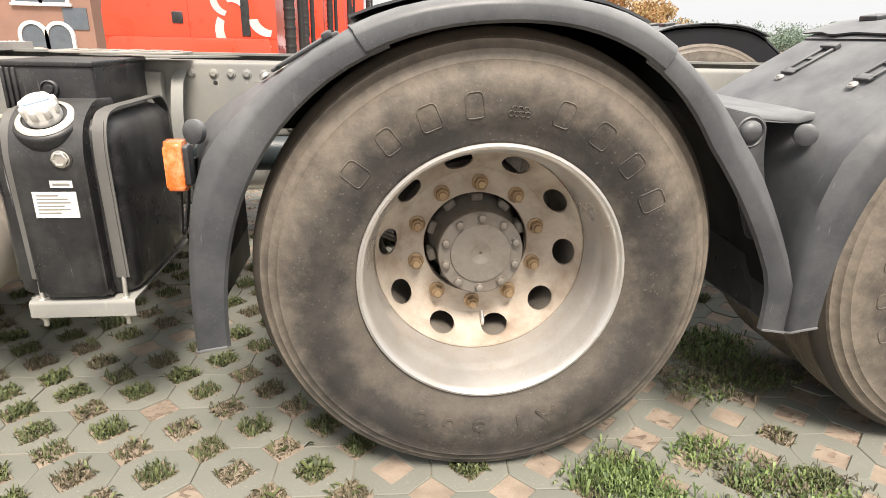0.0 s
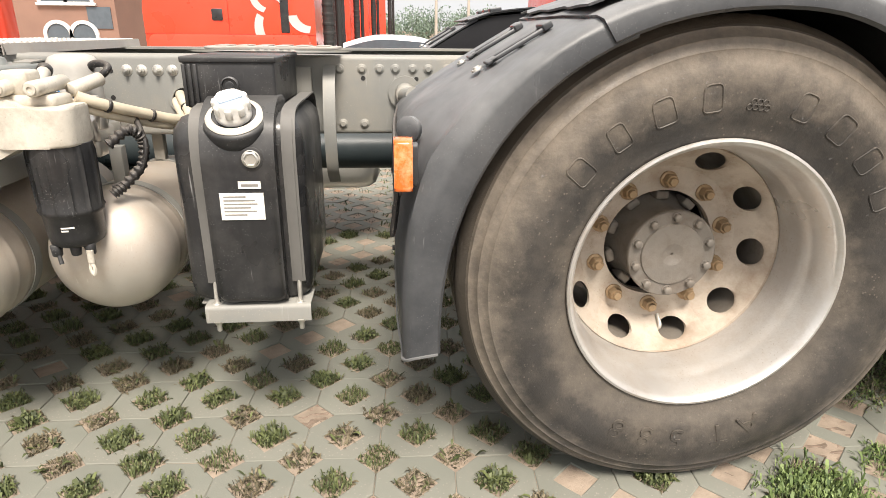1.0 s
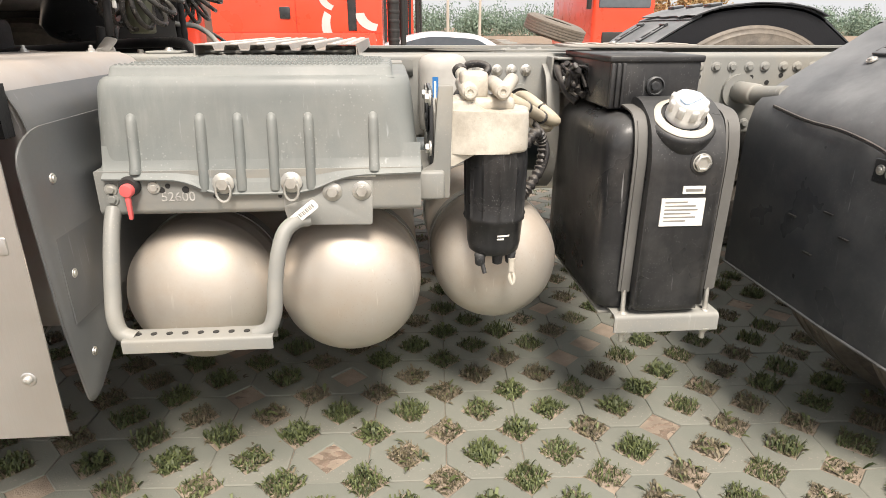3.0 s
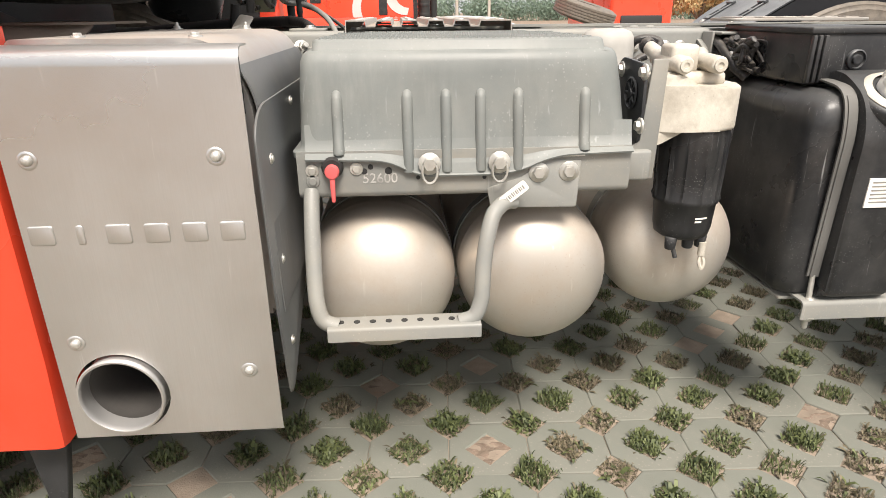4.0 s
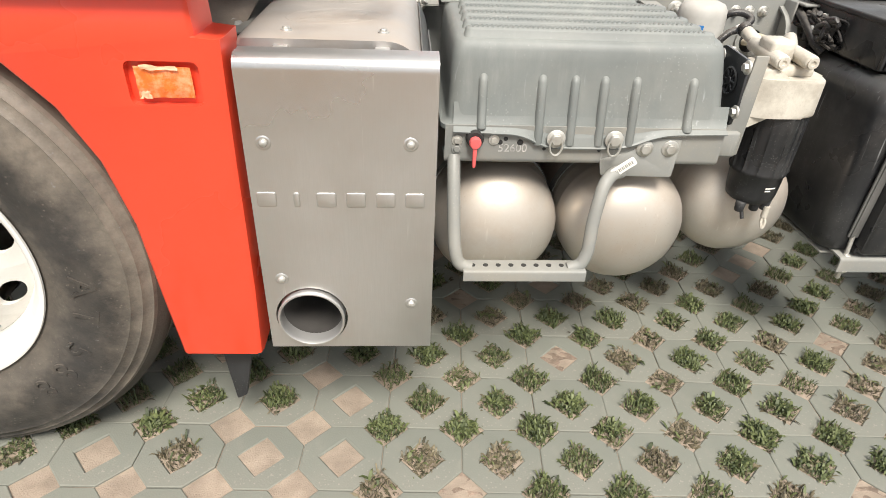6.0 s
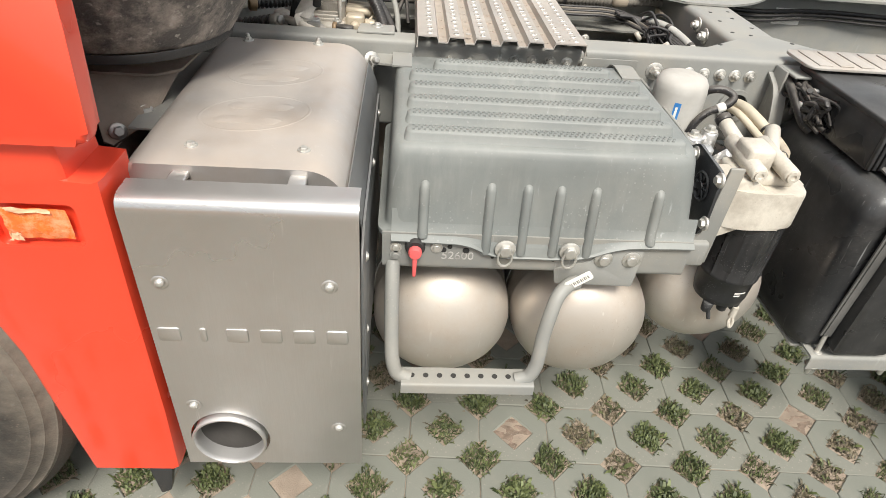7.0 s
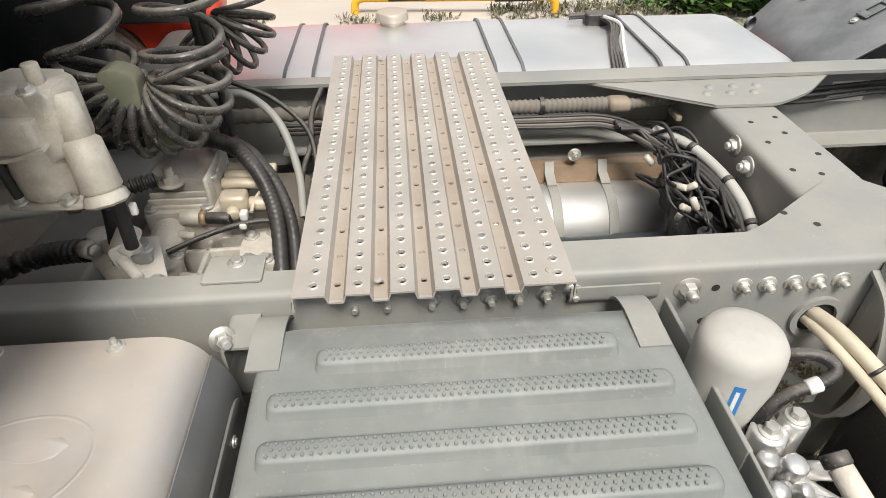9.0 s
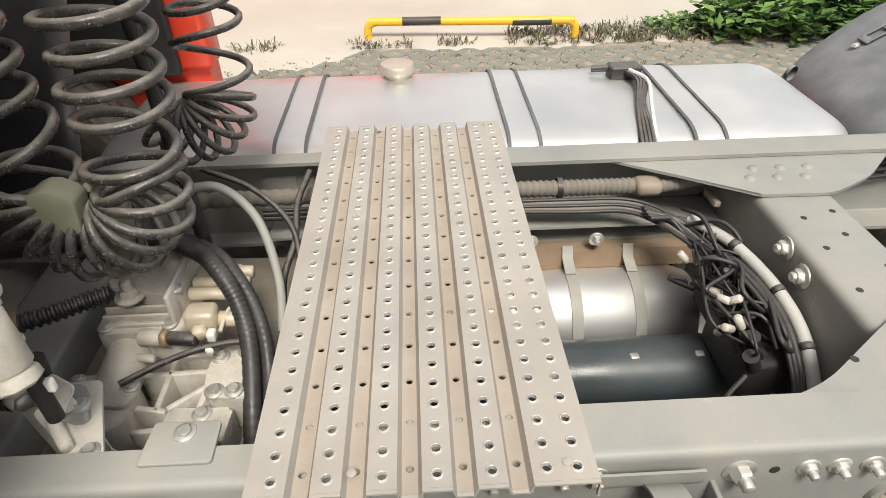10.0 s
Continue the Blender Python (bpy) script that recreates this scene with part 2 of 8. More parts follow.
    rgh = span(big, 0.3, 0.7, max(0.03, rough - rvar), min(1, rough + rvar))
    if dust:
        ge = N.new("ShaderNodeNewGeometry")
        se = N.new("ShaderNodeSeparateXYZ")
        L.new(ge.outputs["Normal"], se.inputs[0])
        f = span(se.outputs[2], settle, 0.95, 0.12, 1.0)
        patch = span(noise_tex(vscale * 1.3, 6.0, 0.65), 0.25, 0.75, 0.35, 1.15)
        f = calc("MINIMUM", calc("MULTIPLY", calc("MULTIPLY", f, patch), dust), 0.95)
        col = blend(f, col, dust_colour)
        rgh = calc("ADD", rgh, calc("MULTIPLY", f, 0.35))
        if metal:
            L.new(calc("MULTIPLY", calc("SUBTRACT", 1.0, f), metal), bs.inputs["Metallic"])
    if metal and not dust:
        bs.inputs["Metallic"].default_value = metal
    L.new(col, bs.inputs["Base Color"])
    L.new(rgh, bs.inputs["Roughness"])
    bs.inputs["IOR"].default_value = ior
    if coat:
        bs.inputs["Coat Weight"].default_value, bs.inputs["Coat Roughness"].default_value = coat, 0.08
    if bump:
        bp = N.new("ShaderNodeBump")
        bp.inputs["Strength"].default_value, bp.inputs["Distance"].default_value = bump, 0.004
        L.new(fine, bp.inputs["Height"])
        L.new(bp.outputs[0], bs.inputs["Normal"])
    return mt


RUBBER = material("rubber", (0.027, 0.0265, 0.0265), 0.45, dust=0.34, dust_colour=(0.235, 0.2, 0.16), vscale=5, bump=0.25, scratch=0.6, stain=0.4, stain_colour=(0.10, 0.088, 0.074), stain_scale=14.0, rvar=0.2, settle=-0.2, ring=(0.31, 0.36, 0.42, 0.53, 0.14), specks=0.5, speck_size=0.8, speck_colour=(0.2, 0.17, 0.14))
TREAD = material("worn tread rubber", (0.05, 0.046, 0.04), 0.85, dust=0.9, dust_colour=(0.2, 0.165, 0.125), vscale=6, bump=0.35)
RIM = material("silver rim paint", (0.59, 0.59, 0.58), 0.32, metal=0.7, dust=0.4, dust_colour=(0.45, 0.38, 0.30), vscale=3, bump=0.08, stain=0.35, stain_colour=(0.36, 0.28, 0.205), stain_scale=10.0, specks=0.5, speck_size=0.6, speck_colour=(0.3, 0.23, 0.17))
WHITE_RIM = material("white rim paint", (0.75, 0.74, 0.7), 0.45, dust=0.35, dust_colour=(0.5, 0.42, 0.34), vscale=3, bump=0.04)
HUB = material("dusty cast hub", (0.21, 0.195, 0.175), 0.5, metal=0.3, dust=0.5, dust_colour=(0.3, 0.26, 0.21), vscale=14, bump=0.25, stain=0.7, stain_colour=(0.085, 0.06, 0.042), stain_scale=14)
NUT = material("rusty nut", (0.36, 0.255, 0.15), 0.45, metal=0.5, dust=0.35, dust_colour=(0.45, 0.34, 0.22), vscale=30, bump=0.2)
# upward dust, its grey lifted to paint sky sheen on the upper slopes too
GUARD = material("weathered black plastic", (0.022, 0.025, 0.030), 0.33, dust=0.9, dust_colour=(0.30, 0.305, 0.305), vscale=4, gscale=500, bump=0.06, scratch=0.7, stain=0.25, stain_colour=(0.15, 0.15, 0.15), stain_scale=7.0, rvar=0.16, settle=0.0, specks=0.2, speck_size=0.45, speck_colour=(0.3, 0.3, 0.29))
# near-black: stands for the shade under the mudguard arches
ARCH_SHADE = material("near-black arch shade", (0.006, 0.0065, 0.009), 0.6, dust=0.15, dust_colour=(0.05, 0.047, 0.043), vscale=6, bump=0.2)
LIP = material("worn grey plastic edge", (0.11, 0.112, 0.115), 0.5, dust=0.4, dust_colour=(0.25, 0.25, 0.24), vscale=20)
PLASTIC = material("black moulded plastic", (0.013, 0.0142, 0.0168), 0.33, dust=0.72, dust_colour=(0.20, 0.205, 0.205), vscale=4, gscale=500, bump=0.06, scratch=0.7, stain=0.16, stain_colour=(0.115, 0.115, 0.115), stain_scale=8.0, rvar=0.16, settle=0.0, specks=0.3, speck_size=0.5, speck_colour=(0.3, 0.3, 0.29))
TANK_BLACK = material("scuffed black tank plastic", (0.013, 0.014, 0.0165), 0.36, dust=0.35, dust_colour=(0.22, 0.215, 0.2), vscale=5, gscale=420, bump=0.05, scratch=1.0, stain=0.2, stain_colour=(0.14, 0.135, 0.128), stain_scale=9.0, rvar=0.2, settle=0.0, streak=0.06, streak_colour=(0.2, 0.195, 0.19), specks=0.4, speck_size=0.45, speck_colour=(0.26, 0.26, 0.25))
FRAME = material("grey chassis paint", (0.235, 0.242, 0.232), 0.42, dust=0.5, dust_colour=(0.42, 0.40, 0.35), vscale=3, bump=0.05, scratch=0.45, stain=0.4, stain_colour=(0.33, 0.285, 0.215), stain_scale=6.0, specks=0.3, speck_size=0.5, speck_colour=(0.5, 0.46, 0.38))
STRAP = material("dark grey strap paint", (0.11, 0.11, 0.105), 0.5, dust=0.4, dust_colour=(0.3, 0.28, 0.25), vscale=8, bump=0.05, scratch=0.5)
# pale top dust over a darkened base also paints lit top, shaded front
COVER = material("grey box plastic", (0.142, 0.156, 0.152), 0.40, dust=0.55, dust_colour=(0.365, 0.37, 0.34), vscale=3.5, gscale=420, bump=0.06, scratch=0.5, streak=0.8, streak_colour=(0.3, 0.305, 0.285), stain=0.35, stain_colour=(0.23, 0.225, 0.2), stain_scale=6.0, settle=-0.2, specks=0.35, speck_size=0.7, speck_colour=(0.42, 0.42, 0.39))
STEEL = material("brushed stainless", (0.61, 0.608, 0.60), 0.27, metal=1.0, var=0.1, vscale=2.5, gscale=40, stretch=(18, 18, 0.6), bump=0.03, dust=0.4, settle=-0.15, dust_colour=(0.56, 0.525, 0.485), stain=0.14, stain_colour=(0.48, 0.40, 0.32), stain_scale=4.0, scratch=0.3)
ALU = material("satin aluminium", (0.82, 0.815, 0.80), 0.35, metal=1.0, var=0.08, vscale=3, gscale=60, stretch=(0.6, 14, 14), bump=0.02, dust=0.35, dust_colour=(0.55, 0.5, 0.44))
DISC = material("dust-caked wheel disc", (0.5, 0.45, 0.385), 0.55, metal=0.15, dust=0.55, dust_colour=(0.42, 0.34, 0.26), vscale=7, bump=0.12, stain=0.75, stain_colour=(0.27, 0.19, 0.13), stain_scale=11.0, specks=0.4, speck_size=0.6, speck_colour=(0.2, 0.13, 0.09))
# orange of the top dust also paints a warm reflection there
TANK_SKIN = material("pale painted air tank", (0.58, 0.55, 0.5), 0.40, metal=0.65, var=0.1, vscale=4, bump=0.03, dust=0.45, dust_colour=(0.55, 0.42, 0.30), stain=0.4, stain_colour=(0.47, 0.37, 0.28), stain_scale=8.0, scratch=0.3, settle=-0.2, specks=0.35, speck_size=0.6, speck_colour=(0.4, 0.32, 0.25))
RED = material("red cab paint", (0.78, 0.055, 0.02), 0.32, var=0.05, vscale=2, bump=0.0, dust=0.12, dust_colour=(0.75, 0.3, 0.2), coat=0.4)
AMBER = material("amber lens", (0.85, 0.17, 0.025), 0.25, var=0.2, vscale=60, bump=0.2, coat=0.6, stain=0.6, stain_colour=(0.92, 0.5, 0.28), stain_scale=45.0)
BEIGE = material("beige cast aluminium", (0.60, 0.565, 0.49), 0.48, metal=0.1, dust=0.4, dust_colour=(0.63, 0.56, 0.455), vscale=9, bump=0.2, stain=0.5, stain_colour=(0.25, 0.21, 0.16), stain_scale=16.0, specks=0.5, speck_size=0.6, speck_colour=(0.28, 0.24, 0.18))
CAST = material("dusty gearbox casting", (0.6, 0.575, 0.525), 0.45, metal=0.15, dust=0.45, dust_colour=(0.66, 0.57, 0.45), vscale=8, bump=0.35, stain=0.5, stain_colour=(0.30, 0.25, 0.19), stain_scale=14.0, specks=0.5, speck_size=0.7, speck_colour=(0.3, 0.26, 0.2))
ZINC = material("zinc bolt", (0.6, 0.59, 0.55), 0.4, metal=0.8, dust=0.35, dust_colour=(0.5, 0.46, 0.4), vscale=40, bump=0.1)
COIL = material("glossy black coiled tube", (0.016, 0.016, 0.017), 0.25, dust=0.75, dust_colour=(0.33, 0.305, 0.265), vscale=22, bump=0.2, spots=0.6, spot_colour=(0.3, 0.27, 0.23), stain=0.3, stain_colour=(0.2, 0.175, 0.145), stain_scale=34, settle=0.35, specks=0.35, speck_size=0.35, speck_colour=(0.3, 0.27, 0.23))
HOSE = material("black hose rubber", (0.013, 0.013, 0.015), 0.34, dust=0.6, dust_colour=(0.24, 0.215, 0.185), vscale=26, bump=0.25, spots=0.45, spot_colour=(0.3, 0.27, 0.23), settle=0.3)
WIRE = material("black wire sheath", (0.014, 0.014, 0.016), 0.4, dust=0.35, dust_colour=(0.2, 0.18, 0.16), vscale=22, bump=0.1, settle=0.2)
# darker than the covers: paints the brown shade in gaps and rib cells
CASE = material("gearbox case with gap shade", (0.22, 0.20, 0.17), 0.55, metal=0.2, dust=0.5, dust_colour=(0.42, 0.36, 0.285), vscale=9, bump=0.35, stain=0.6, stain_colour=(0.1, 0.085, 0.07), stain_scale=12)
SLATE = material("slate painted sheet", (0.165, 0.175, 0.182), 0.38, metal=0.4, dust=0.4, dust_colour=(0.3, 0.28, 0.25), vscale=4, bump=0.04, scratch=0.4, stain=0.35, stain_colour=(0.24, 0.22, 0.19), stain_scale=5.0)
CONDUIT = material("beige conduit", (0.62, 0.55, 0.42), 0.6, dust=0.3, vscale=15, bump=0.1)
WHITE = material("white plastic", (0.78, 0.77, 0.73), 0.45, dust=0.25, dust_colour=(0.55, 0.5, 0.42), vscale=12, bump=0.03)
LABEL = material("white paper label", (0.8, 0.78, 0.72), 0.6, var=0.06, vscale=20, bump=0.0)
PRINT = material("grey print", (0.25, 0.24, 0.22), 0.6, var=0.1, vscale=20, bump=0.0)
BLUE = material("blue print", (0.05, 0.22, 0.55), 0.45, var=0.08, vscale=20, bump=0.0)
DECK = material("galvanised deck plate", (0.40, 0.385, 0.36), 0.45, metal=0.25, dust=0.6, dust_colour=(0.47, 0.415, 0.355), vscale=5, bump=0.08, scratch=0.45, stain=0.4, stain_colour=(0.35, 0.28, 0.21), stain_scale=6.0, specks=0.5, speck_size=0.6, speck_colour=(0.3, 0.24, 0.18))
DECK_RIM = material("worn bright deck rim", (0.6, 0.58, 0.54), 0.4, metal=0.35, dust=0.15, dust_colour=(0.6, 0.54, 0.46), vscale=20, bump=0.03)
DECK_DIRT = material("dirty deck valley", (0.36, 0.33, 0.29), 0.6, metal=0.1, dust=0.6, dust_colour=(0.43, 0.35, 0.275), vscale=5, bump=0.12, stain=0.65, stain_colour=(0.27, 0.205, 0.15), stain_scale=7.0)
# for oily dark parts, and for the painted shade of holes and gaps
DARK = material("dark oily parts and hole shade", (0.022, 0.022, 0.022), 0.6, dust=0.5, dust_colour=(0.07, 0.064, 0.057), vscale=7, bump=0.3, settle=-0.1)
PAVER = material("pale green concrete", (0.222, 0.228, 0.192), 0.85, var=0.14, stain=0.5, stain_colour=(0.225, 0.212, 0.18), stain_scale=2.2, vscale=1.6, gscale=220, bump=0.25, per_piece=0.22, spots=0.12, spot_colour=(0.33, 0.30, 0.25), specks=0.5, speck_size=0.9, speck_colour=(0.36, 0.33, 0.28))
SOIL = material("dry soil", (0.26, 0.19, 0.135), 0.95, var=0.35, vscale=7, gscale=140, bump=0.7, spots=0.4, spot_colour=(0.4, 0.32, 0.25))
CONCRETE = material("pale concrete road", (0.5, 0.455, 0.39), 0.85, var=0.12, vscale=0.6, gscale=120, bump=0.15, spots=0.1, stain=0.35, stain_colour=(0.42, 0.34, 0.26), stain_scale=0.5)
YELLOW = material("yellow barrier paint", (0.8, 0.45, 0.02), 0.45, var=0.1, vscale=6, dust=0.15)
BLACK = material("black barrier paint", (0.03, 0.03, 0.03), 0.5, dust=0.2)
PINK = material("red key plastic", (0.75, 0.12, 0.12), 0.4, dust=0.15)
BRICK = material("brown render wall", (0.27, 0.16, 0.12), 0.85, var=0.12, vscale=0.8, gscale=30, bump=0.2)
GLASS = material("window glass", (0.11, 0.13, 0.15), 0.08, var=0.1, bump=0.0, rvar=0.02)


def leaf_material(name, a, b):
    mt = bpy.data.materials.new(name)
    mt.use_nodes = True
    N, L = mt.node_tree.nodes, mt.node_tree.links
    ge, mx = N.new("ShaderNodeNewGeometry"), N.new("ShaderNodeValToRGB")
    mx.color_ramp.elements[0].color, mx.color_ramp.elements[1].color = (*a, 1), (*b, 1)
    L.new(ge.outputs["Random Per Island"], mx.inputs[0])
    L.new(mx.outputs[0], N["Principled BSDF"].inputs["Base Color"])
    N["Principled BSDF"].inputs["Roughness"].default_value = 0.6
    N["Principled BSDF"].inputs["Subsurface Weight"].default_value = 0.0
    return mt


GRASS = leaf_material("weed leaves", (0.028, 0.040, 0.012), (0.155, 0.18, 0.068))
LUSH = leaf_material("fresh weed leaves", (0.045, 0.08, 0.022), (0.22, 0.29, 0.095))
DRY = leaf_material("dry weed leaves", (0.045, 0.04, 0.022), (0.215, 0.18, 0.11))
LEAF = leaf_material("bush leaves", (0.04, 0.1, 0.02), (0.16, 0.27, 0.06))
# pale greyed greens: distance haze is mixed into the leaf colour
FAR_LEAF = leaf_material("far tree leaves with painted haze", (0.13, 0.19, 0.14), (0.24, 0.31, 0.23))
AUTUMN = leaf_material("autumn leaves", (0.3, 0.16, 0.06), (0.45, 0.34, 0.16))

# ---- ground: one sheet to the horizon; pavers and road lie on it ----
def ground_height(y):
    return -0.03 - 0.42 * min(max((y - 8.6) / 3.0, 0.0), 1.0)


b = bmesh.new()
ys = [-900, -60, -12, -3, 0, 2, 4, 6, 7.5, 8.6, 9.2, 10, 10.8, 11.6, 14, 30, 120, 2500]
loft(b, [[(x, y, ground_height(y)) for x in (-2500, -200, -30, -8, 0, 8, 30, 200, 2500)] for y in ys], False, False, False)
ground = tagged(part("ground", b, SOIL), "dry brown soil ground under the pavers and beyond", "ground", kind="structure")

b = bmesh.new()
rnd = random.Random(31)
wave = [rnd.uniform(-1, 1) for i in range(200)]
xs = [-60, -20] + [-9 + 0.09 * i for i in range(180)] + [20, 60]
def road_edge(i, x):
    """Blown sand hides the last pavers, further in towards the cab."""
    f = min(max((-1.9 - x) / 0.5, 0.0), 1.0)
    return 6.50 - 0.45 * f + 0.05 * math.sin(x * 2.3) + 0.04 * math.sin(x * 7.1 + 1) + 0.03 * wave[i]


edge = [[(x, road_edge(i, x), -0.012) for i, x in enumerate(xs)], [(x, road_edge(i, x) + 0.16, 0.005) for i, x in enumerate(xs)]]
loft(b, edge + [[(x, y, ground_height(y) + 0.035) for x in xs] for y in (7.5, 8.6, 9.2, 10, 10.8, 11.6, 14, 22, 40)], False, False, False)
tagged(part("road", b, CONCRETE), "pale dusty concrete yard road behind the parked truck", "road", kind="structure")

# ---- chassis frame ----
RAIL_TOP, RAIL_LOW, NEAR, FAR = 0.982, 0.750, 2.130, 2.980
chassis = thing("chassis_frame", "grey painted steel ladder frame of a tractor truck", "truck frame")


def rail(y, way, name, label):
    b = bmesh.new()
    t, w = 0.009, 0.085 * way
    # the flange is narrower ahead of the walkway, where the rail swings out a little
    for x0, x1, y_, w_ in ((-3.7, -1.55, y - 0.010 * way, 0.058 * way), (-1.55, 3.2, y, w)):
        line = fillet([(y_ + w_, RAIL_TOP), (y_, RAIL_TOP), (y_, RAIL_LOW), (y_ + w_, RAIL_LOW)], 0.014, 4, closed=False)
        sheet(b, line, t if way > 0 else -t, x0, x1, "x")
    return part(name, b, FRAME, chassis, label)


near_rail = rail(NEAR, 1, "rail", "grey channel rail with rows of bolts")
far_rail = rail(FAR, -1, "rail", "grey channel rail with rows of bolts")
b = bmesh.new()
sheet(b, fillet([(FAR - 0.13, 0.83), (FAR - 0.012, 0.83), (FAR - 0.012, 0.70), (FAR - 0.13, 0.70)], 0.012, 3, False), -0.007, -1.9, -0.62, "x")
part("inner_channel", b, FRAME, chassis)


PLATE_TOP = RAIL_TOP - 0.0105


def gusset(yr, way, out):
    """Flared plate that ties the cross beam to a rail and lies under its flange."""
    b = bmesh.new()
    prism(b, fillet(out, [0, 0.1, 0.0, 0.03, 0.03, 0.06, 0.05, 0], 6), PLATE_TOP - 0.007, PLATE_TOP, "z", 0.001)
    ob = part("gusset_plate", b, FRAME, chassis)
    for i in range(3 if way < 0 else 0):
        for j in range(2):
            b = bmesh.new()
            lathe(b, [(0.0, 0.006), (0.009, 0.0045), (0.013, 0.0)], 12, Matrix.Translation((-0.79 + 0.062 * i - 0.025 * j, yr + (0.135 + 0.04 * j) * way, PLATE_TOP)), caps=False)
            part("rivet", b, FRAME, ob)
    return ob


gusset(NEAR, 1, [(-1.12, 2.2), (-0.985, 2.226), (-0.826, 2.338), (-0.745, 2.392), (-0.70, 2.392), (-0.60, 2.28), (-0.47, 2.226), (-0.36, 2.2)])
gusset(FAR, -1, [(-1.10, 2.91), (-0.99, 2.845), (-0.826, 2.745), (-0.82, 2.738), (-0.665, 2.735), (-0.60, 2.768), (-0.545, 2.80), (-0.43, 2.91)])
b = bmesh.new()
sheet(b, [(FAR - 0.075, 0.752), (FAR - 0.125, 0.752), (FAR - 0.135, 0.705)], 0.006, -1.75, -0.84, "x")
part("rusty_strip", b, material("rusty dusty steel", (0.22, 0.14, 0.08), 0.6, metal=0.3, dust=0.5, dust_colour=(0.36, 0.28, 0.2), vscale=6, bump=0.2, stain=0.6, stain_colour=(0.3, 0.26, 0.21), stain_scale=8), chassis, "rust-brown strip along the frame rail")
b = bmesh.new()
sheet(b, fillet([(-0.826, 0.72), (-0.826, PLATE_TOP - 0.009), (-0.66, PLATE_TOP - 0.009), (-0.66, 0.72)], 0.02, 4, False), -0.008, NEAR + 0.02, FAR - 0.02, "y")
beam = part("cross_beam", b, FRAME, chassis, "grey folded cross beam with round holes")
# uncut holes: dark discs paint the shade inside them
for x, y in [(-0.79, 2.44), (-0.74, 2.42), (-0.70, 2.50), (-0.78, 2.56), (-0.72, 2.60), (-0.77, 2.66), (-0.70, 2.68), (-0.90, 2.28), (-0.86, 2.24), (-0.66, 2.33)]:
    pin("beam_hole", (x, y, PLATE_TOP - 0.013), (x, y, (PLATE_TOP + 0.0007 if y < 2.4 or y > 2.715 else PLATE_TOP - 0.0084)), 0.0065, DARK, beam, 10, None, 0.0)
for p in [(-0.829, 2.53, 0.92), (-0.829, 2.60, 0.935)]:
    b = bmesh.new()
    stud(b, p, (-1, 0, 0), 0.016, 0.014, 0.022)
    part("beam_bolt", b, ZINC, beam)
b = bmesh.new()
box(b, (-2.35, NEAR + 0.01, 0.74), (-2.20, FAR - 0.01, 0.86), 0.01)
part("cross_beam", b, FRAME, chassis)
b = bmesh.new()
box(b, (0.95, NEAR + 0.01, 0.74), (1.15, FAR - 0.01, 0.96), 0.01)
part("cross_beam", b, FRAME, chassis)

# folded lip plate on the near rail behind the box cover, and cables along the far rail's rear part
b = bmesh.new()
sheet(b, fillet([(2.129, 0.925), (2.117, 0.940), (2.117, 0.966)], 0.006, 3, False), 0.004, -1.335, -1.19, "x")
part("lip_plate", b, FRAME, chassis)
for k, z in enumerate((0.915, 0.90, 0.885)):
    cable("rail_cable", [(-0.64, 2.95 - 0.01 * k, z), (-0.45, 2.955 - 0.008 * k, z - 0.01), (-0.2, 2.955, z + 0.004), (0.1, 2.95 - 0.006 * k, z), (0.6, 2.955, z - 0.006)], 0.008 - 0.0015 * k, WIRE, chassis)
block("rating_plate", (-0.36, 2.968, 0.86), (-0.25, 2.972, 0.92), WHITE, chassis, 0.001)

# bolts along the near rail's web
for x in [-1.675, -1.625, -1.555, -1.505, -1.46, -1.415, -1.37, -1.325, -1.04, -0.998, -0.953, -0.912, -0.87]:
    b = bmesh.new()
    stud(b, (x, NEAR, 0.944 if x < -1.2 else 0.937), r=0.0105, out=0.02)
    part("rail_bolt", b, ZINC if x < -1.6 or x > -1.4 else FRAME, near_rail)
for x in [-0.43, -0.363, -0.311, -0.263, -0.211, -0.164, -0.107, -0.065, -0.017, 0.03]:
    b = bmesh.new()
    bolt(b, (x, NEAR, 0.944), r=0.0095, h=0.009)
    part("rail_bolt", b, FRAME, near_rail)
for x in [-0.425, -0.36, -0.255, -0.2, -0.14]:
    b = bmesh.new()
    bolt(b, (x, NEAR, 0.782), r=0.0095, h=0.009)
    part("rail_bolt", b, FRAME, near_rail)
b = bmesh.new()
stud(b, (-1.133, NEAR, 0.937), r=0.015, h=0.016, out=0.03)
part("rail_bolt", b, ZINC, near_rail, "large zinc bolt")
# dark plugs in the web paint shaded bolt holes
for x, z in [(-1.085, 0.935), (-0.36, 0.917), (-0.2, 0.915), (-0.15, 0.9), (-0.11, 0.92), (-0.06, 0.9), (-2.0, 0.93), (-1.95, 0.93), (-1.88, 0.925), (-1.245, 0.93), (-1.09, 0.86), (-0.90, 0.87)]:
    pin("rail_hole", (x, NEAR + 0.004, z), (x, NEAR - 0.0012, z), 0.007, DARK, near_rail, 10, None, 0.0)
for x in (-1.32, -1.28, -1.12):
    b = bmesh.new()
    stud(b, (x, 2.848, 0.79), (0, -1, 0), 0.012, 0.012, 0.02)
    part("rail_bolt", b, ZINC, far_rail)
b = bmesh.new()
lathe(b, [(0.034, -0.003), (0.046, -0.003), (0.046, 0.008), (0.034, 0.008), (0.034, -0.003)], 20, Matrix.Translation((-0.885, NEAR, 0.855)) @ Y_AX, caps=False)
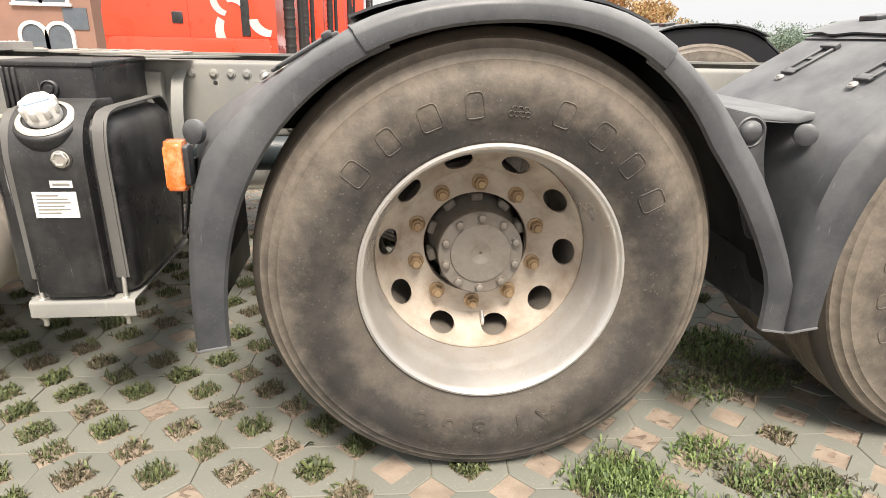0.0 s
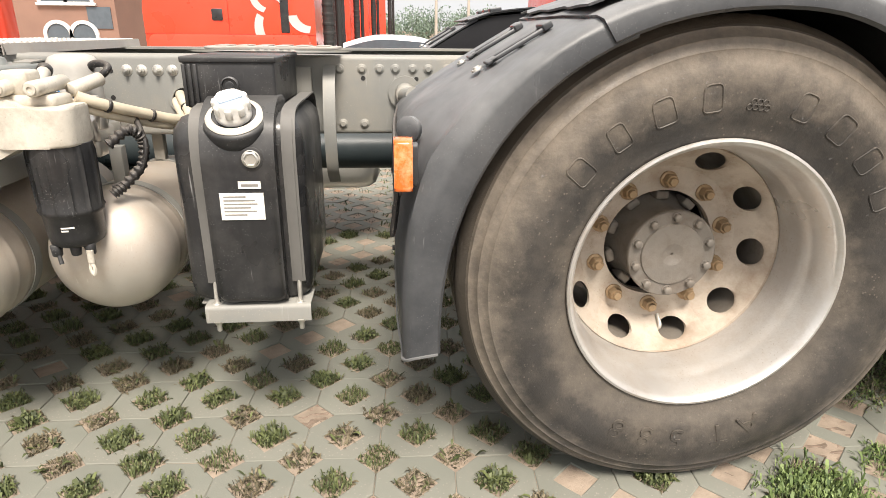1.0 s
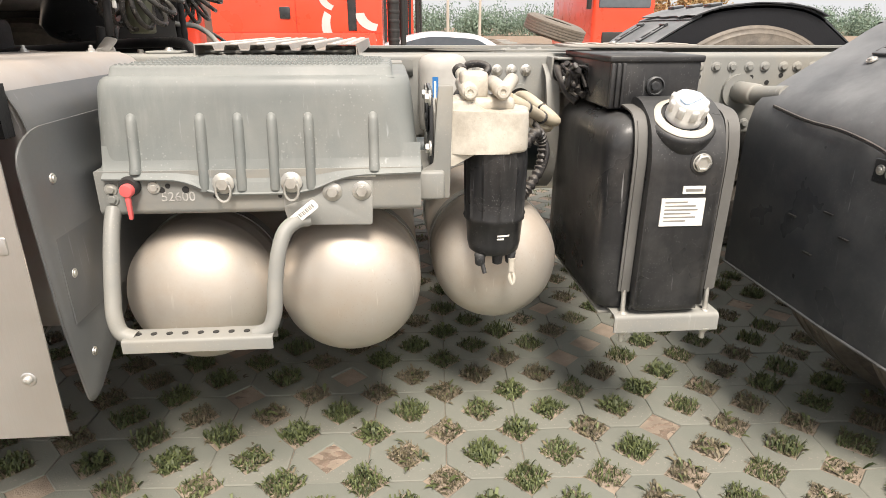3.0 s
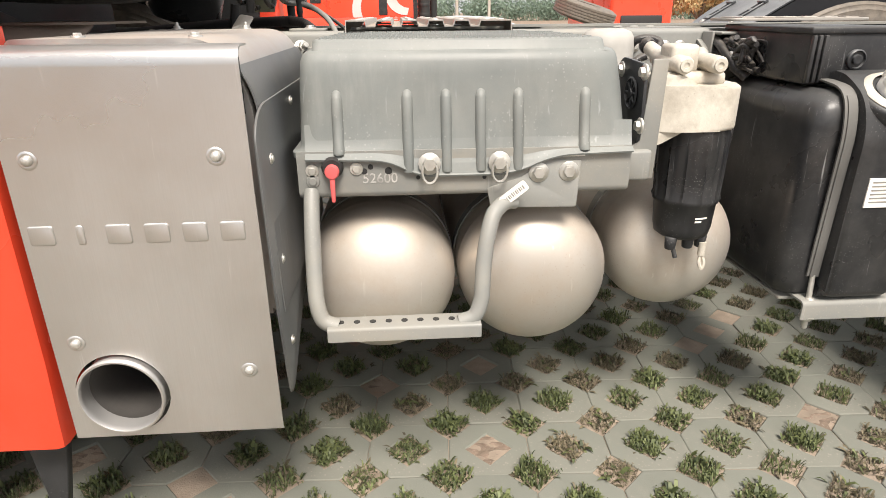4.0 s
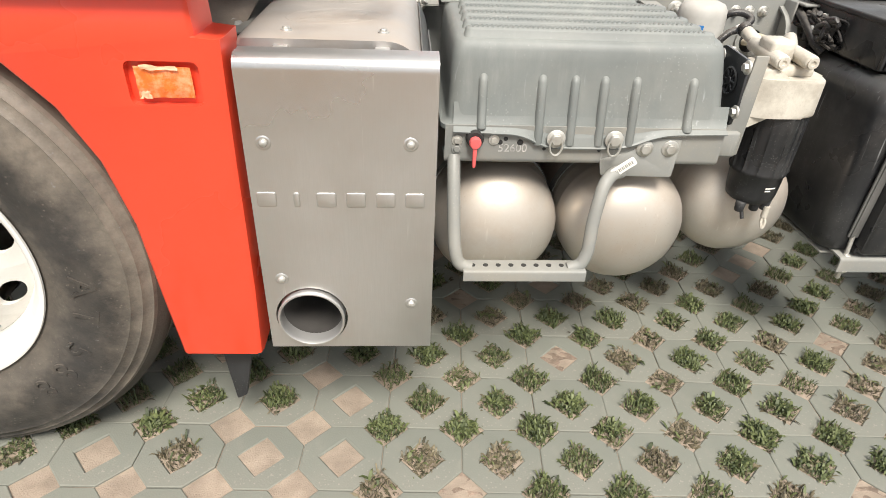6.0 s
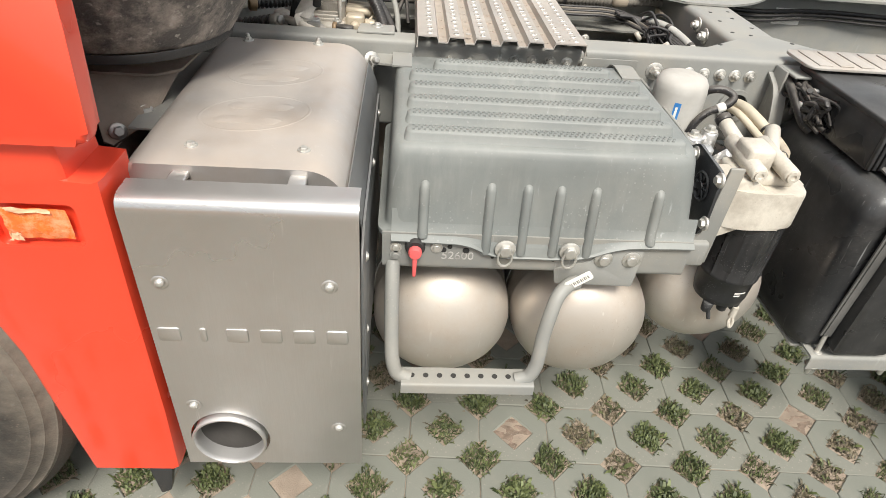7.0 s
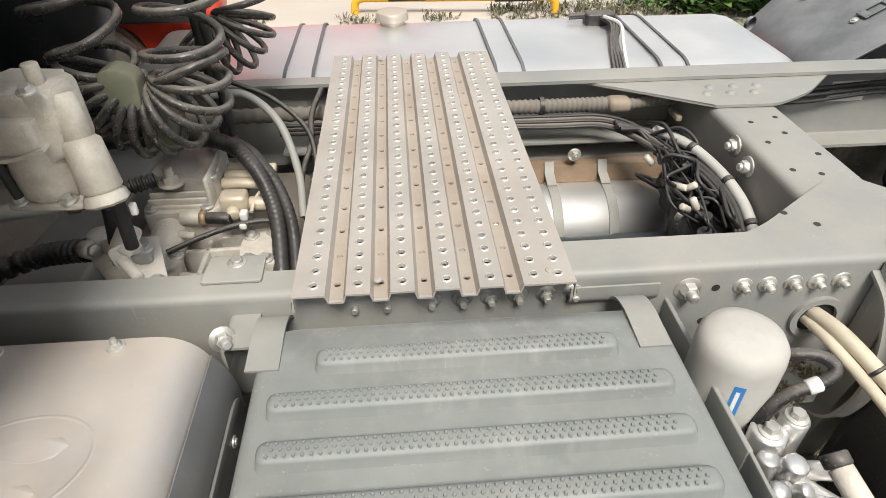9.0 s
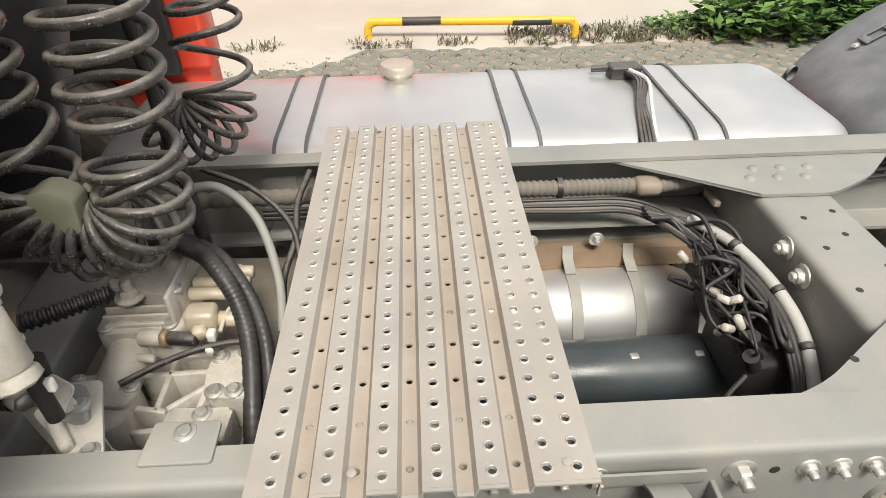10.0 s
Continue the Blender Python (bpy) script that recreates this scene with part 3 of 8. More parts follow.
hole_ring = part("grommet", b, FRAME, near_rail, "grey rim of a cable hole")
# dark disc painted as the shade within the cable hole
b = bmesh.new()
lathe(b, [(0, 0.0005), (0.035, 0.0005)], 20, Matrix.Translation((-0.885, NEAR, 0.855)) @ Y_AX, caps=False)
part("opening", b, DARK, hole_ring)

# ---- wheels ----
def tyre_profile():
    side = [(0.300, 0.205), (0.304, 0.228), (0.318, 0.236), (0.326, 0.236), (0.345, 0.246), (0.385, 0.255), (0.425, 0.2575), (0.455, 0.254),
            (0.478, 0.246), (0.482, 0.247), (0.486, 0.2435), (0.500, 0.236), (0.503, 0.237), (0.507, 0.232), (0.518, 0.224), (0.522, 0.224), (0.526, 0.217), (0.538, 0.198), (0.5435, 0.188)]
    mid = 0.105
    tread = []
    for c in (0.165, 0.125, 0.085, 0.045):
        tread += [(0.545, c + 0.006), (0.534, c + 0.004), (0.534, c - 0.004), (0.545, c - 0.006)]
    return side + tread + [(r, 2 * mid - h) for r, h in reversed(side)]


def tyre_part(parent, m):
    b = bmesh.new()
    lathe(b, tyre_profile(), 120, m, caps=False)
    ob = part("tyre", b, RUBBER, parent, "dusty worn black tyre")
    b = bmesh.new()
    lathe(b, [(0.5265, 0.2168), (0.533, 0.2075), (0.5385, 0.199), (0.5442, 0.1895), (0.5462, 0.180), (0.5462, 0.172)], 120, m, caps=False)
    part("tread_shoulder", b, TREAD, ob, "brown worn tread shoulder")
    return ob


def tyre_marks(tyre, m):
    """Raised marks on the sidewall: plain bars for the maker's mark with a small emblem between them, and the type letters."""
    side = tyre_profile()[:19]
    height = lambda r: float(np.interp(r, [p[0] for p in side], [p[1] for p in side]))

    def outline(a, q0, ring, r):
        b = bmesh.new()
        line = []
        for u, v in ring + ring[:1]:
            w, q = a - u / q0, q0 + v
            line.append(tuple(m @ Vector((q * math.cos(w), q * math.sin(w), height(q) + 0.0004))))
        tube(b, line, r, 6, 1, smooth=False)
        part("sidewall_mark", b, RUBBER, tyre)

    for k in range(9):
        a = radians(141 - k * 14.1)
        if k == 4:
            for i in range(7):
                outline(a + 0.016 * (i - 3), 0.375 + 0.010 * (i % 2), [(0.006 * math.cos(t), 0.006 * math.sin(t)) for t in (0, 1.05, 2.1, 3.14, 4.2, 5.2)], 0.0016)
            continue
        w = 0.021 if k % 2 else 0.024
        outline(a, 0.395, fillet([(-w, -0.027), (w, -0.027), (w * 0.8, 0.027), (-w * 0.8, 0.027)], 0.011, 4), 0.0019)
    for k, ch in enumerate("AT588"):
        a = radians(-67 - k * 11 - (4 if k > 1 else 0))
        mm = m @ Matrix.Translation((0.395 * math.cos(a), 0.395 * math.sin(a), 0.2562)) @ Matrix.Rotation(a - math.pi / 2, 4, "Z")
        letters(ch, 0.076, mm, RUBBER, tyre, "sidewall_letter", 0.0022)


def nuts(parent, m, r, h, n=10, spin=0.0):
    for k in range(n):
        a = 2 * math.pi * k / n + spin
        b = bmesh.new()
        mm = m @ Matrix.Translation((r * math.cos(a), r * math.sin(a), h))
        lathe(b, [(0.0215, 0.0), (0.0215, 0.004), (0.018, 0.0065), (0, 0.0065)], 18, mm, caps=False)
        lathe(b, [(0.0175, 0.007), (0.0175, 0.024), (0.0155, 0.027), (0.0105, 0.027)], 6, mm @ Matrix.Rotation(k * 0.7, 4, "Z"), caps=False)
        lathe(b, [(0.0107, 0.024), (0.0107, 0.034), (0.009, 0.036), (0, 0.036)], 12, mm, caps=False)
        part("wheel_nut", b, NUT, parent, "rusty wheel nut on its stud")


def hand_hole_ring(b, m, point, n=10, spin=0.0):
    """A ring of sectors, each with an oval hole; point(angle, s) gives r and h, s from 0 to 1 across the ring."""
    half = math.pi / n
    for k in range(n):
        c = 2 * math.pi * k / n + spin
        edge, hole, deep = [], [], []
        q = 6
        per = [(-1 + 2 * i / q, -1) for i in range(q)] + [(1, -1 + 2 * i / q) for i in range(q)] + [(1 - 2 * i / q, 1) for i in range(q)] + [(-1, 1 - 2 * i / q) for i in range(q)]
        for u, v in per:
            t = math.atan2(v, u)

            def put(uu, vv, dz=0.0):
                r, h = point((vv + 1) / 2)
                a = c + uu * half
                return bm_v(b, m @ Vector((r * math.cos(a), r * math.sin(a), h + dz)))
            edge.append(put(u, v))
            hole.append(put(0.50 * math.cos(t), 0.74 * math.sin(t)))
            deep.append(put(0.48 * math.cos(t), 0.70 * math.sin(t), -0.012))
        N4 = len(per)
        for i in range(N4):
            j = (i + 1) % N4
            b.faces.new((edge[i], edge[j], hole[j], hole[i]))
            b.faces.new((hole[i], hole[j], deep[j], deep[i]))


def bm_v(b, p):
    return b.verts.new(p)


def drive_wheel():
    """Outer wheel of a dual pair, deep dish; local z points out, the nut face at h = 0."""
    w = thing("drive_wheel", "dusty black truck tyre on a deep silver steel rim", "wheel", "drive wheels")
    I = Matrix()
    ty = tyre_part(w, I)
    tyre_marks(ty, I)
    b = bmesh.new()
    lathe(b, [(0.298, 0.205), (0.300, 0.226), (0.307, 0.233), (0.3115, 0.2375), (0.3105, 0.242), (0.305, 0.2435), (0.299, 0.239), (0.294, 0.228), (0.290, 0.213), (0.2855, 0.198), (0.2835, 0.178),
              (0.2805, 0.165), (0.275, 0.150), (0.274, 0.138), (0.2735, 0.11), (0.272, 0.066), (0.268, 0.04)], 96, I, caps=False)
    rim = part("rim", b, RIM, w, "silver steel rim with dust inside")
    b = bmesh.new()
    lathe(b, [(0.2685, 0.070), (0.2720, 0.066), (0.270, 0.060)], 96, I, caps=False)
    hand_hole_ring(b, I, lambda s: (0.203 + 0.067 * s, -0.014 + 0.074 * s ** 1.15), spin=0.1 - radians(10))
    lathe(b, [(0.203, -0.014), (0.197, -0.0165), (0.150, -0.016), (0.1405, -0.016), (0.1395, -0.034)], 60, I, caps=False)
    part("disc", b, DISC, rim, "dished wheel disc with ten oval hand holes")
    nuts(w, I, 0.1675, -0.016, spin=radians(86) + 0.04)
    b = bmesh.new()
    lathe(b, [(0.139, -0.12), (0.126, -0.075), (0.118, -0.05), (0.104, -0.03), (0.0995, 0.0), (0.0995, 0.056)], 60, I, caps=False)
    hub = part("hub", b, HUB, w, "cast iron wheel hub")
    for k in range(10):
        b = bmesh.new()
        box(b, (0.112, -0.017, -0.08), (0.1345, 0.017, -0.024), 0.006, 2, Matrix.Rotation(2 * math.pi * k / 10 + 0.3, 4, "Z"))
        part("hub_lug", b, HUB, hub)
    b = bmesh.new()
    lathe(b, [(0.0995, 0.050), (0.109, 0.052), (0.1105, 0.056), (0.1105, 0.064), (0.108, 0.067), (0.079, 0.067), (0.077, 0.071), (0.030, 0.0725), (0.026, 0.072), (0.018, 0.068), (0.004, 0.066), (0.003, 0.061), (0, 0.061)], 60, I, caps=False)
    cap = part("axle_flange", b, HUB, w, "round axle flange with a ring of bolts")
    for k in range(10):
        a = 2 * math.pi * (k + 0.5) / 10
        b = bmesh.new()
        mm = Matrix.Translation((0.0945 * math.cos(a), 0.0945 * math.sin(a), 0.067))
        lathe(b, [(0.0125, 0), (0.0125, 0.002), (0.0105, 0.0025)], 14, mm, caps=False)
        lathe(b, [(0.0105, 0.002), (0.0105, 0.011), (0.009, 0.0125), (0, 0.0125)], 6, mm @ Matrix.Rotation(k, 4, "Z"), caps=False)
        part("flange_bolt", b, HUB, cap)
    # the inner wheel of the pair, and the brake drum behind the hand holes
    b = bmesh.new()
    lathe(b, [(r, h - 0.335) for r, h in tyre_profile()], 72, I, caps=False)
    part("inner_tyre", b, RUBBER, w)
    b = bmesh.new()
    lathe(b, [(0.262, 0.045), (0.262, -0.30), (0.30, -0.34)], 48, I, caps=False)
    lathe(b, [(0.139, -0.05), (0.215, -0.075), (0.215, -0.30), (0, -0.30)], 40, I, caps=False)
    part("brake_drum", b, HUB, w)
    b = bmesh.new()
    tube(b, [(0.02, -0.245, -0.05), (0.022, -0.235, 0.0), (0.024, -0.222, 0.012), (0.024, -0.20, -0.01)], 0.0055, 8)
    part("valve_stem", b, ZINC, w, "bent metal valve stem")
    return w


AXLE_X, AXLE_Z, SPACING = 0.395, 0.546, 1.385


def wheel_pose(x, y, z, spin=0.0):
    return Matrix.Translation((x, y, z)) @ Matrix.Rotation(radians(90), 4, "X") @ Matrix.Rotation(radians(spin), 4, "Z")


wheel = drive_wheel()
wheel.matrix_basis = wheel_pose(AXLE_X, 1.628, AXLE_Z)
copy_thing(wheel, wheel_pose(AXLE_X + SPACING, 1.628, AXLE_Z, 64))
FLIP = Matrix.Rotation(radians(180), 4, "Z")
for x in (AXLE_X, AXLE_X + SPACING):
    copy_thing(wheel, Matrix.Translation((x, 2 * 2.555 - 1.628, AXLE_Z)) @ FLIP @ Matrix.Rotation(radians(90), 4, "X"))


def steer_wheel():
    w = thing("steer_wheel", "dusty truck tyre on a pale convex steel rim", "wheel", "steer wheels")
    I = Matrix()
    ty = tyre_part(w, I)
    tyre_marks(ty, I @ Matrix.Rotation(radians(62), 4, "Z"))
    b = bmesh.new()
    lathe(b, [(0.298, 0.205), (0.300, 0.226), (0.307, 0.233), (0.3115, 0.2375), (0.3105, 0.242), (0.305, 0.2435), (0.296, 0.238), (0.288, 0.215), (0.270, 0.195), (0.262, 0.17), (0.255, 0.165)], 96, I, caps=False)
    hand_hole_ring(b, I, lambda s: (0.195 + 0.060 * s, 0.215 - 0.050 * s ** 1.4), spin=0.2)
    lathe(b, [(0.195, 0.215), (0.185, 0.220), (0.1405, 0.220), (0.139, 0.20)], 60, I, caps=False)
    part("rim", b, WHITE_RIM, w, "pale painted convex rim with oval hand holes")
    nuts(w, I, 0.1675, 0.22)
    b = bmesh.new()
    lathe(b, [(0.139, 0.1), (0.135, 0.22), (0.12, 0.25), (0.08, 0.262), (0, 0.264)], 40, I, caps=False)
    part("hub", b, HUB, w)
    b = bmesh.new()
    lathe(b, [(0.21, 0.12), (0.21, -0.12), (0, -0.12)], 40, I, caps=False)
    part("brake_drum", b, HUB, w)
    return w


sw = steer_wheel()
sw.matrix_basis = wheel_pose(-2.955, 1.600, 0.546)
copy_thing(sw, Matrix.Translation((-2.955, 2 * 2.555 - 1.60, 0.546)) @ FLIP @ Matrix.Rotation(radians(90), 4, "X"))

# axles
for x, r in ((AXLE_X, 0.085), (AXLE_X + SPACING, 0.085), (-2.955, 0.05)):
    ax = thing("axle", "dark cast axle tube between the wheels", "axle", "axles")
    b = bmesh.new()
    lathe(b, [(0, -0.62), (r, -0.62), (r, -0.25), (r * 2.2, -0.14), (r * 2.6, 0), (r * 2.2, 0.14), (r, 0.25), (r, 0.62), (0, 0.62)], 24, Matrix.Translation((x, 2.555, AXLE_Z)) @ Y_AX)
    part("axle_housing", b, DARK, ax)

# ---- mudguards over the drive wheels ----
def guard_outline(a, bb, n, z0, cx, cz, steps=44, flare=0.0):
    out = []
    t0 = math.asin(min(0.999, (abs(z0 - cz) / bb)))
    for i in range(steps + 1):
        t = math.pi + t0 - (math.pi + 2 * t0) * i / steps
        c, s = math.cos(t), math.sin(t)
        e = 2.0 / n
        out.append((cx + a * math.copysign(abs(c) ** e, c), cz + bb * math.copysign(abs(s) ** e, s)))
    return out


def mudguard(dark=GUARD):
    g = thing("mudguard", "dusty black plastic mudguard arched over a drive wheel", "mudguard", "drive wheel mudguards")
    cx, cz, z0 = 0.425, 0.44, 0.40

    def outline(a, bb, n):
        return guard_outline(a, bb, n, z0, cx, cz, 48)

    def even(line, n=48):
        """The line cut into n equal steps."""
        P = [Vector(p) for p in line]
        at = [0.0]
        for p, q in zip(P, P[1:]):
            at.append(at[-1] + (q - p).length)
        out = []
        for i in range(n + 1):
            d = at[-1] * i / n
            k = max(j for j in range(len(P) - 1) if at[j] <= d + 1e-9)
            out.append(tuple(P[k].lerp(P[k + 1], (d - at[k]) / max(at[k + 1] - at[k], 1e-9))))
        return out

    def tuck(line):
        """The rear half stands closer to the wheel than the front."""
        out = []
        for x, z in line:
            k = 0.825 + 0.175 * min(1.0, max(0.0, (0.86 - z) / 0.32))
            out.append((cx + (x - cx) * k, z) if x > cx else (x, z))
        return out

    inner = tuck(even(outline(0.615, 0.650, 2.25)))
    outer = tuck(even(outline(0.690, 0.700, 2.25)))
    half = [(-0.700, -0.04), (-0.705, 0.30), (-0.695, 0.425), (-0.625, 0.475), (-0.42, 0.60), (-0.27, 0.685), (0.0, 0.712)]
    full = half + [(-u, v) for u, v in half[-2::-1]]
    back = even(fillet([(cx + u, cz + v) for u, v in full], [0, 0.2, 0.07, 0.08, 0.1, 0.15, 0.3, 0.15, 0.1, 0.08, 0.07, 0.2, 0], 6, False))
    back = tuck(back)
    top = [((2 * p[0] + q[0]) / 3, (2 * p[1] + q[1]) / 3) for p, q in zip(outer, back)]
    seams = [0, 18, 31, 48]
    names = ("front_section", "top_section", "rear_section")
    for k in range(3):
        i0, i1 = seams[k], seams[k + 1]
        lift = 0.006 if k == 1 else 0.0
        rings = []
        for i in range(i0 - (1 if k == 1 else 0), i1 + 1 + (1 if k == 1 else 0)):
            def p(line, y, d=0.0):
                x, z = line[i]
                v = Vector((x - cx, z - cz)).normalized() * (d + lift)
                return (x + v.x, y - lift, z + v.y)
            rings.append([p(inner, 1.345), p(inner, 1.337, 0.006), p(outer, 1.337, -0.018), p(outer, 1.342, -0.006), p(top, 1.362), p(top, 1.42), p(back, 1.55), p(back, 1.98), p(back, 1.98, -0.006),
                          p(back, 1.55, -0.007), p(top, 1.42, -0.008), p(outer, 1.362, -0.016), p(outer, 1.352, -0.022), p(inner, 1.352, 0.006)])
        # the lower corners of the outer side are rounded off
        for e, ring in ((0, rings), (2, rings[::-1])):
            if k == e:
                for s, up in ((0, (0.020, 0.020, 0.012, 0.006, 0.001, 0)), (1, (0, 0, 0, 0, 0, 0))):
                    for c, d in enumerate(up):
                        for q in (c, {0: 13, 1: 13, 2: 12, 3: 11, 4: 11, 5: 10}[c]):
                            x, y, z = ring[s][q]
                            ring[s][q] = (x, y, max(z, rings[0 if e == 0 else -1][7][2] + d + 0.04 * s))
        b = bmesh.new()
        loft(b, rings)
        sec = part(names[k], b, dark, g)
        if k != 1:
            b = bmesh.new()
            tube(b, [Vector(q) for q in rings[0 if k == 0 else -1][1:8]], 0.0035, 6, 2)
            part("edge_bead", b, LIP, sec, "worn pale lower edge")
    # strap loops with slots on the front shoulder
    for y in (1.52, 1.80):
        for i, s in ((15, 1), (33, -1)):
            x, z = back[i]
            d = Vector((back[i + 1][0] - back[i - 1][0], back[i + 1][1] - back[i - 1][1])).normalized()
            n = Vector((-d.y, d.x))
            fr = Matrix(((d.x, 0, n.x, x), (0, 1, 0, y), (d.y, 0, n.y, z), (0, 0, 0, 1)))
            b = bmesh.new()
            for lo, hi in (((-0.075, -0.026, 0.001), (0.06, -0.017, 0.010)), ((-0.075, 0.017, 0.001), (0.06, 0.026, 0.010)), ((-0.085, -0.026, 0.001), (-0.06, 0.026, 0.009)), ((0.045, -0.03, 0.001), (0.066, 0.03, 0.016)), ((-0.01, -0.02, 0.002), (0.004, 0.02, 0.006))):
                box(b, lo, hi, 0.003, 2, fr)
            part("strap_loop", b, dark, g, "moulded slotted strap loop")
            b = bmesh.new()
            bolt(b, tuple(fr @ Vector((-0.105, 0, 0.004))), tuple(fr.to_3x3() @ Vector((0, 0, 1))), 0.008, 0.006)
            part("clip", b, ZINC, g)
    # added near-black sheets under the arch and down its inner side paint its deep shade
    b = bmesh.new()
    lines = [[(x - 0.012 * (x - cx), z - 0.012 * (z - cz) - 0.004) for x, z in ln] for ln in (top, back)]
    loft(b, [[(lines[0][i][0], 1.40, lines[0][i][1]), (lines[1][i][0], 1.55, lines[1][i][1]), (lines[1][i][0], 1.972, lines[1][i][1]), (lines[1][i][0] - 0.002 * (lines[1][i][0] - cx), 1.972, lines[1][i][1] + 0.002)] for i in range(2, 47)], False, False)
    part("arch_liner", b, ARCH_SHADE, g, "near-black sheet added as shade inside the arch")
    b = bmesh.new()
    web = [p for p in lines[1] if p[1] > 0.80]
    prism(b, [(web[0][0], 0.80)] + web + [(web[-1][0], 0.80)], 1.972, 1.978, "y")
    part("inner_web", b, ARCH_SHADE, g, "near-black wall added as shade at the back of the arch")
    # loose rubber flap over the crown, with a torn edge and raised pads
    rnd = random.Random(17)
    b = bmesh.new()
    rows = []
    for c in range(25):
        y = 1.40 + 0.60 * c / 24
        tear = [0.35 * noise.noise(Vector((y * 11, 2.0 + e, 0))) for e in (0, 5)]
        line = []
        for q in range(13):
            f = 17.3 + tear[0] + (13.4 + tear[1] - tear[0]) * q / 12
            i = int(f)
            p = Vector(back[i]).lerp(Vector(back[i + 1]), f - i)
            n = (p - Vector((cx, cz))).normalized()
            p += n * (0.013 + 0.004 * noise.noise(Vector((y * 6, q * 0.5, 1.0))) + (0.004 if q in (0, 12) else 0.0))
            line.append((p, n))
        rows.append([(p.x, y, p.y) for p, n in line] + [(p.x - 0.005 * n.x, y, p.y - 0.005 * n.y) for p, n in line[::-1]])
    loft(b, rows)
    flap = part("crown_flap", b, dark, g, "loose dusty rubber flap over the crown")
    for y in (1.50, 1.70, 1.88):
        for i in (20, 28):
            x, z = back[i]
            d = Vector((back[i + 1][0] - back[i - 1][0], back[i + 1][1] - back[i - 1][1])).normalized()
            n = Vector((-d.y, d.x))
            b = bmesh.new()
            box(b, (-0.028, -0.035, 0.010), (0.028, 0.035, 0.026), 0.004, 2, Matrix(((d.x, 0, n.x, x), (0, 1, 0, y), (d.y, 0, n.y, z), (0, 0, 0, 1))))
            part("pad", b, dark, flap)
    # rubber stops in round seats, and a moulded ridge down the outer edge
    b = bmesh.new()
    prism(b, fillet([(cx + 0.47, 0.935), (cx + 0.588, 0.912), (cx + 0.600, 0.80), (cx + 0.665, 0.62), (cx + 0.60, 0.62)], [0.01, 0.022, 0.05, 0.01, 0.01], 5), 1.424, 1.436, "y", 0.004, 2)
    part("corner_ear", b, dark, g, "flat corner of the guard with a round seat")
    for m in (Matrix.Translation((cx + 0.553, 1.423, 0.878)) @ Matrix.Rotation(radians(90), 4, "X"), Matrix.Translation((cx - 0.674, 1.450, 0.868)) @ Vector((-0.45, -0.88, 0.1)).to_track_quat("Z", "Y").to_matrix().to_4x4()):
        if m[0][3] > cx:
            b = bmesh.new()
            lathe(b, [(0.036, -0.02), (0.036, 0.001), (0.033, 0.003), (0.030, 0.001), (0.029, -0.012), (0.020, -0.012)], 32, m, caps=False)
            part("stop_seat", b, dark, g)
        b = bmesh.new()
        h = 1.0 if m[0][3] > cx else 0.35
        lathe(b, [(0.026, -0.012), (0.026, 0.004 * h), (0.022, 0.010 * h), (0.012, 0.015 * h), (0, 0.016 * h)], 28, m, caps=False)
        part("rubber_stop", b, dark, g, "round rubber stop")
    # slits are thin dark boxes, their shade painted on the apron
    for k, (y, z) in enumerate(((1.60, 0.66), (1.54, 0.62), (1.72, 0.62), (1.64, 0.55))):
        b = bmesh.new()
        box(b, (cx - 0.709, y - 0.014, z - 0.002), (cx - 0.703, y + 0.014, z + 0.002), 0.0, 2, None)
        part("apron_slit", b, DARK, g)
    return g


guard = mudguard()
copy_thing(guard, Matrix.Translation((SPACING, 0, 0)))
for dx in (0.0, SPACING):
    copy_thing(guard, Matrix.Translation((dx, 2 * 2.555, 0)) @ Matrix.Diagonal((1, -1, 1, 1)))
# sheet that bridges the gap to the next guard
b = bmesh.new()
loft(b, [[(x, y + max(0.0, x - 1.06) * slant, z + dz) for x, z in ((0.88, 0.925), (0.95, 0.921), (1.03, 0.915), (1.12, 0.908), (1.26, 0.915))] + [(x, y + max(0.0, x - 1.06) * slant, z + dz - 0.005) for x, z in ((1.26, 0.915), (1.12, 0.908), (1.03, 0.915), (0.95, 0.921), (0.88, 0.925))] for y, dz, slant in ((1.428, -0.010, 0.6), (1.436, 0.0, 0.6), (1.54, 0.004, 0.3), (1.97, 0.006, 0.0))])
part("bridge_sheet", b, GUARD, guard, "flat sheet between the two guards")

# ---- marker lamp on the mudguard ----
lamp = thing("marker_lamp", "orange side marker lamp on the black mudguard", "marker lamp")
b = bmesh.new()
prism(b, fillet([(1.343, 0.764), (1.388, 0.770), (1.388, 0.866), (1.343, 0.862)], 0.010, 4), -0.279, -0.244, "x", 0.007, 3)
part("lens", b, AMBER, lamp, "orange reflector lens")
b = bmesh.new()
prism(b, rrect(1.350, 1.384, 0.776, 0.855, 0.006), -0.2445, -0.234, "x", 0.002)
part("base", b, PLASTIC, lamp)
b = bmesh.new()
box(b, (-0.27, 1.36, 0.755), (-0.264, 1.52, 0.803), 0.002)
part("bracket", b, PLASTIC, lamp)
b = bmesh.new()
tube(b, [(-0.262, 1.90, 0.86), (-0.272, 1.75, 0.845), (-0.275, 1.62, 0.84), (-0.275, 1.50, 0.82), (-0.275, 1.44, 0.79)], 0.004, 6)
tube(b, [(-0.272, 1.40, 0.765), (-0.28, 1.41, 0.70), (-0.285, 1.415, 0.66), (-0.28, 1.43, 0.665), (-0.272, 1.44, 0.72), (-0.268, 1.44, 0.76)], 0.005, 6)
part("cable", b, HOSE, lamp)
b = bmesh.new()
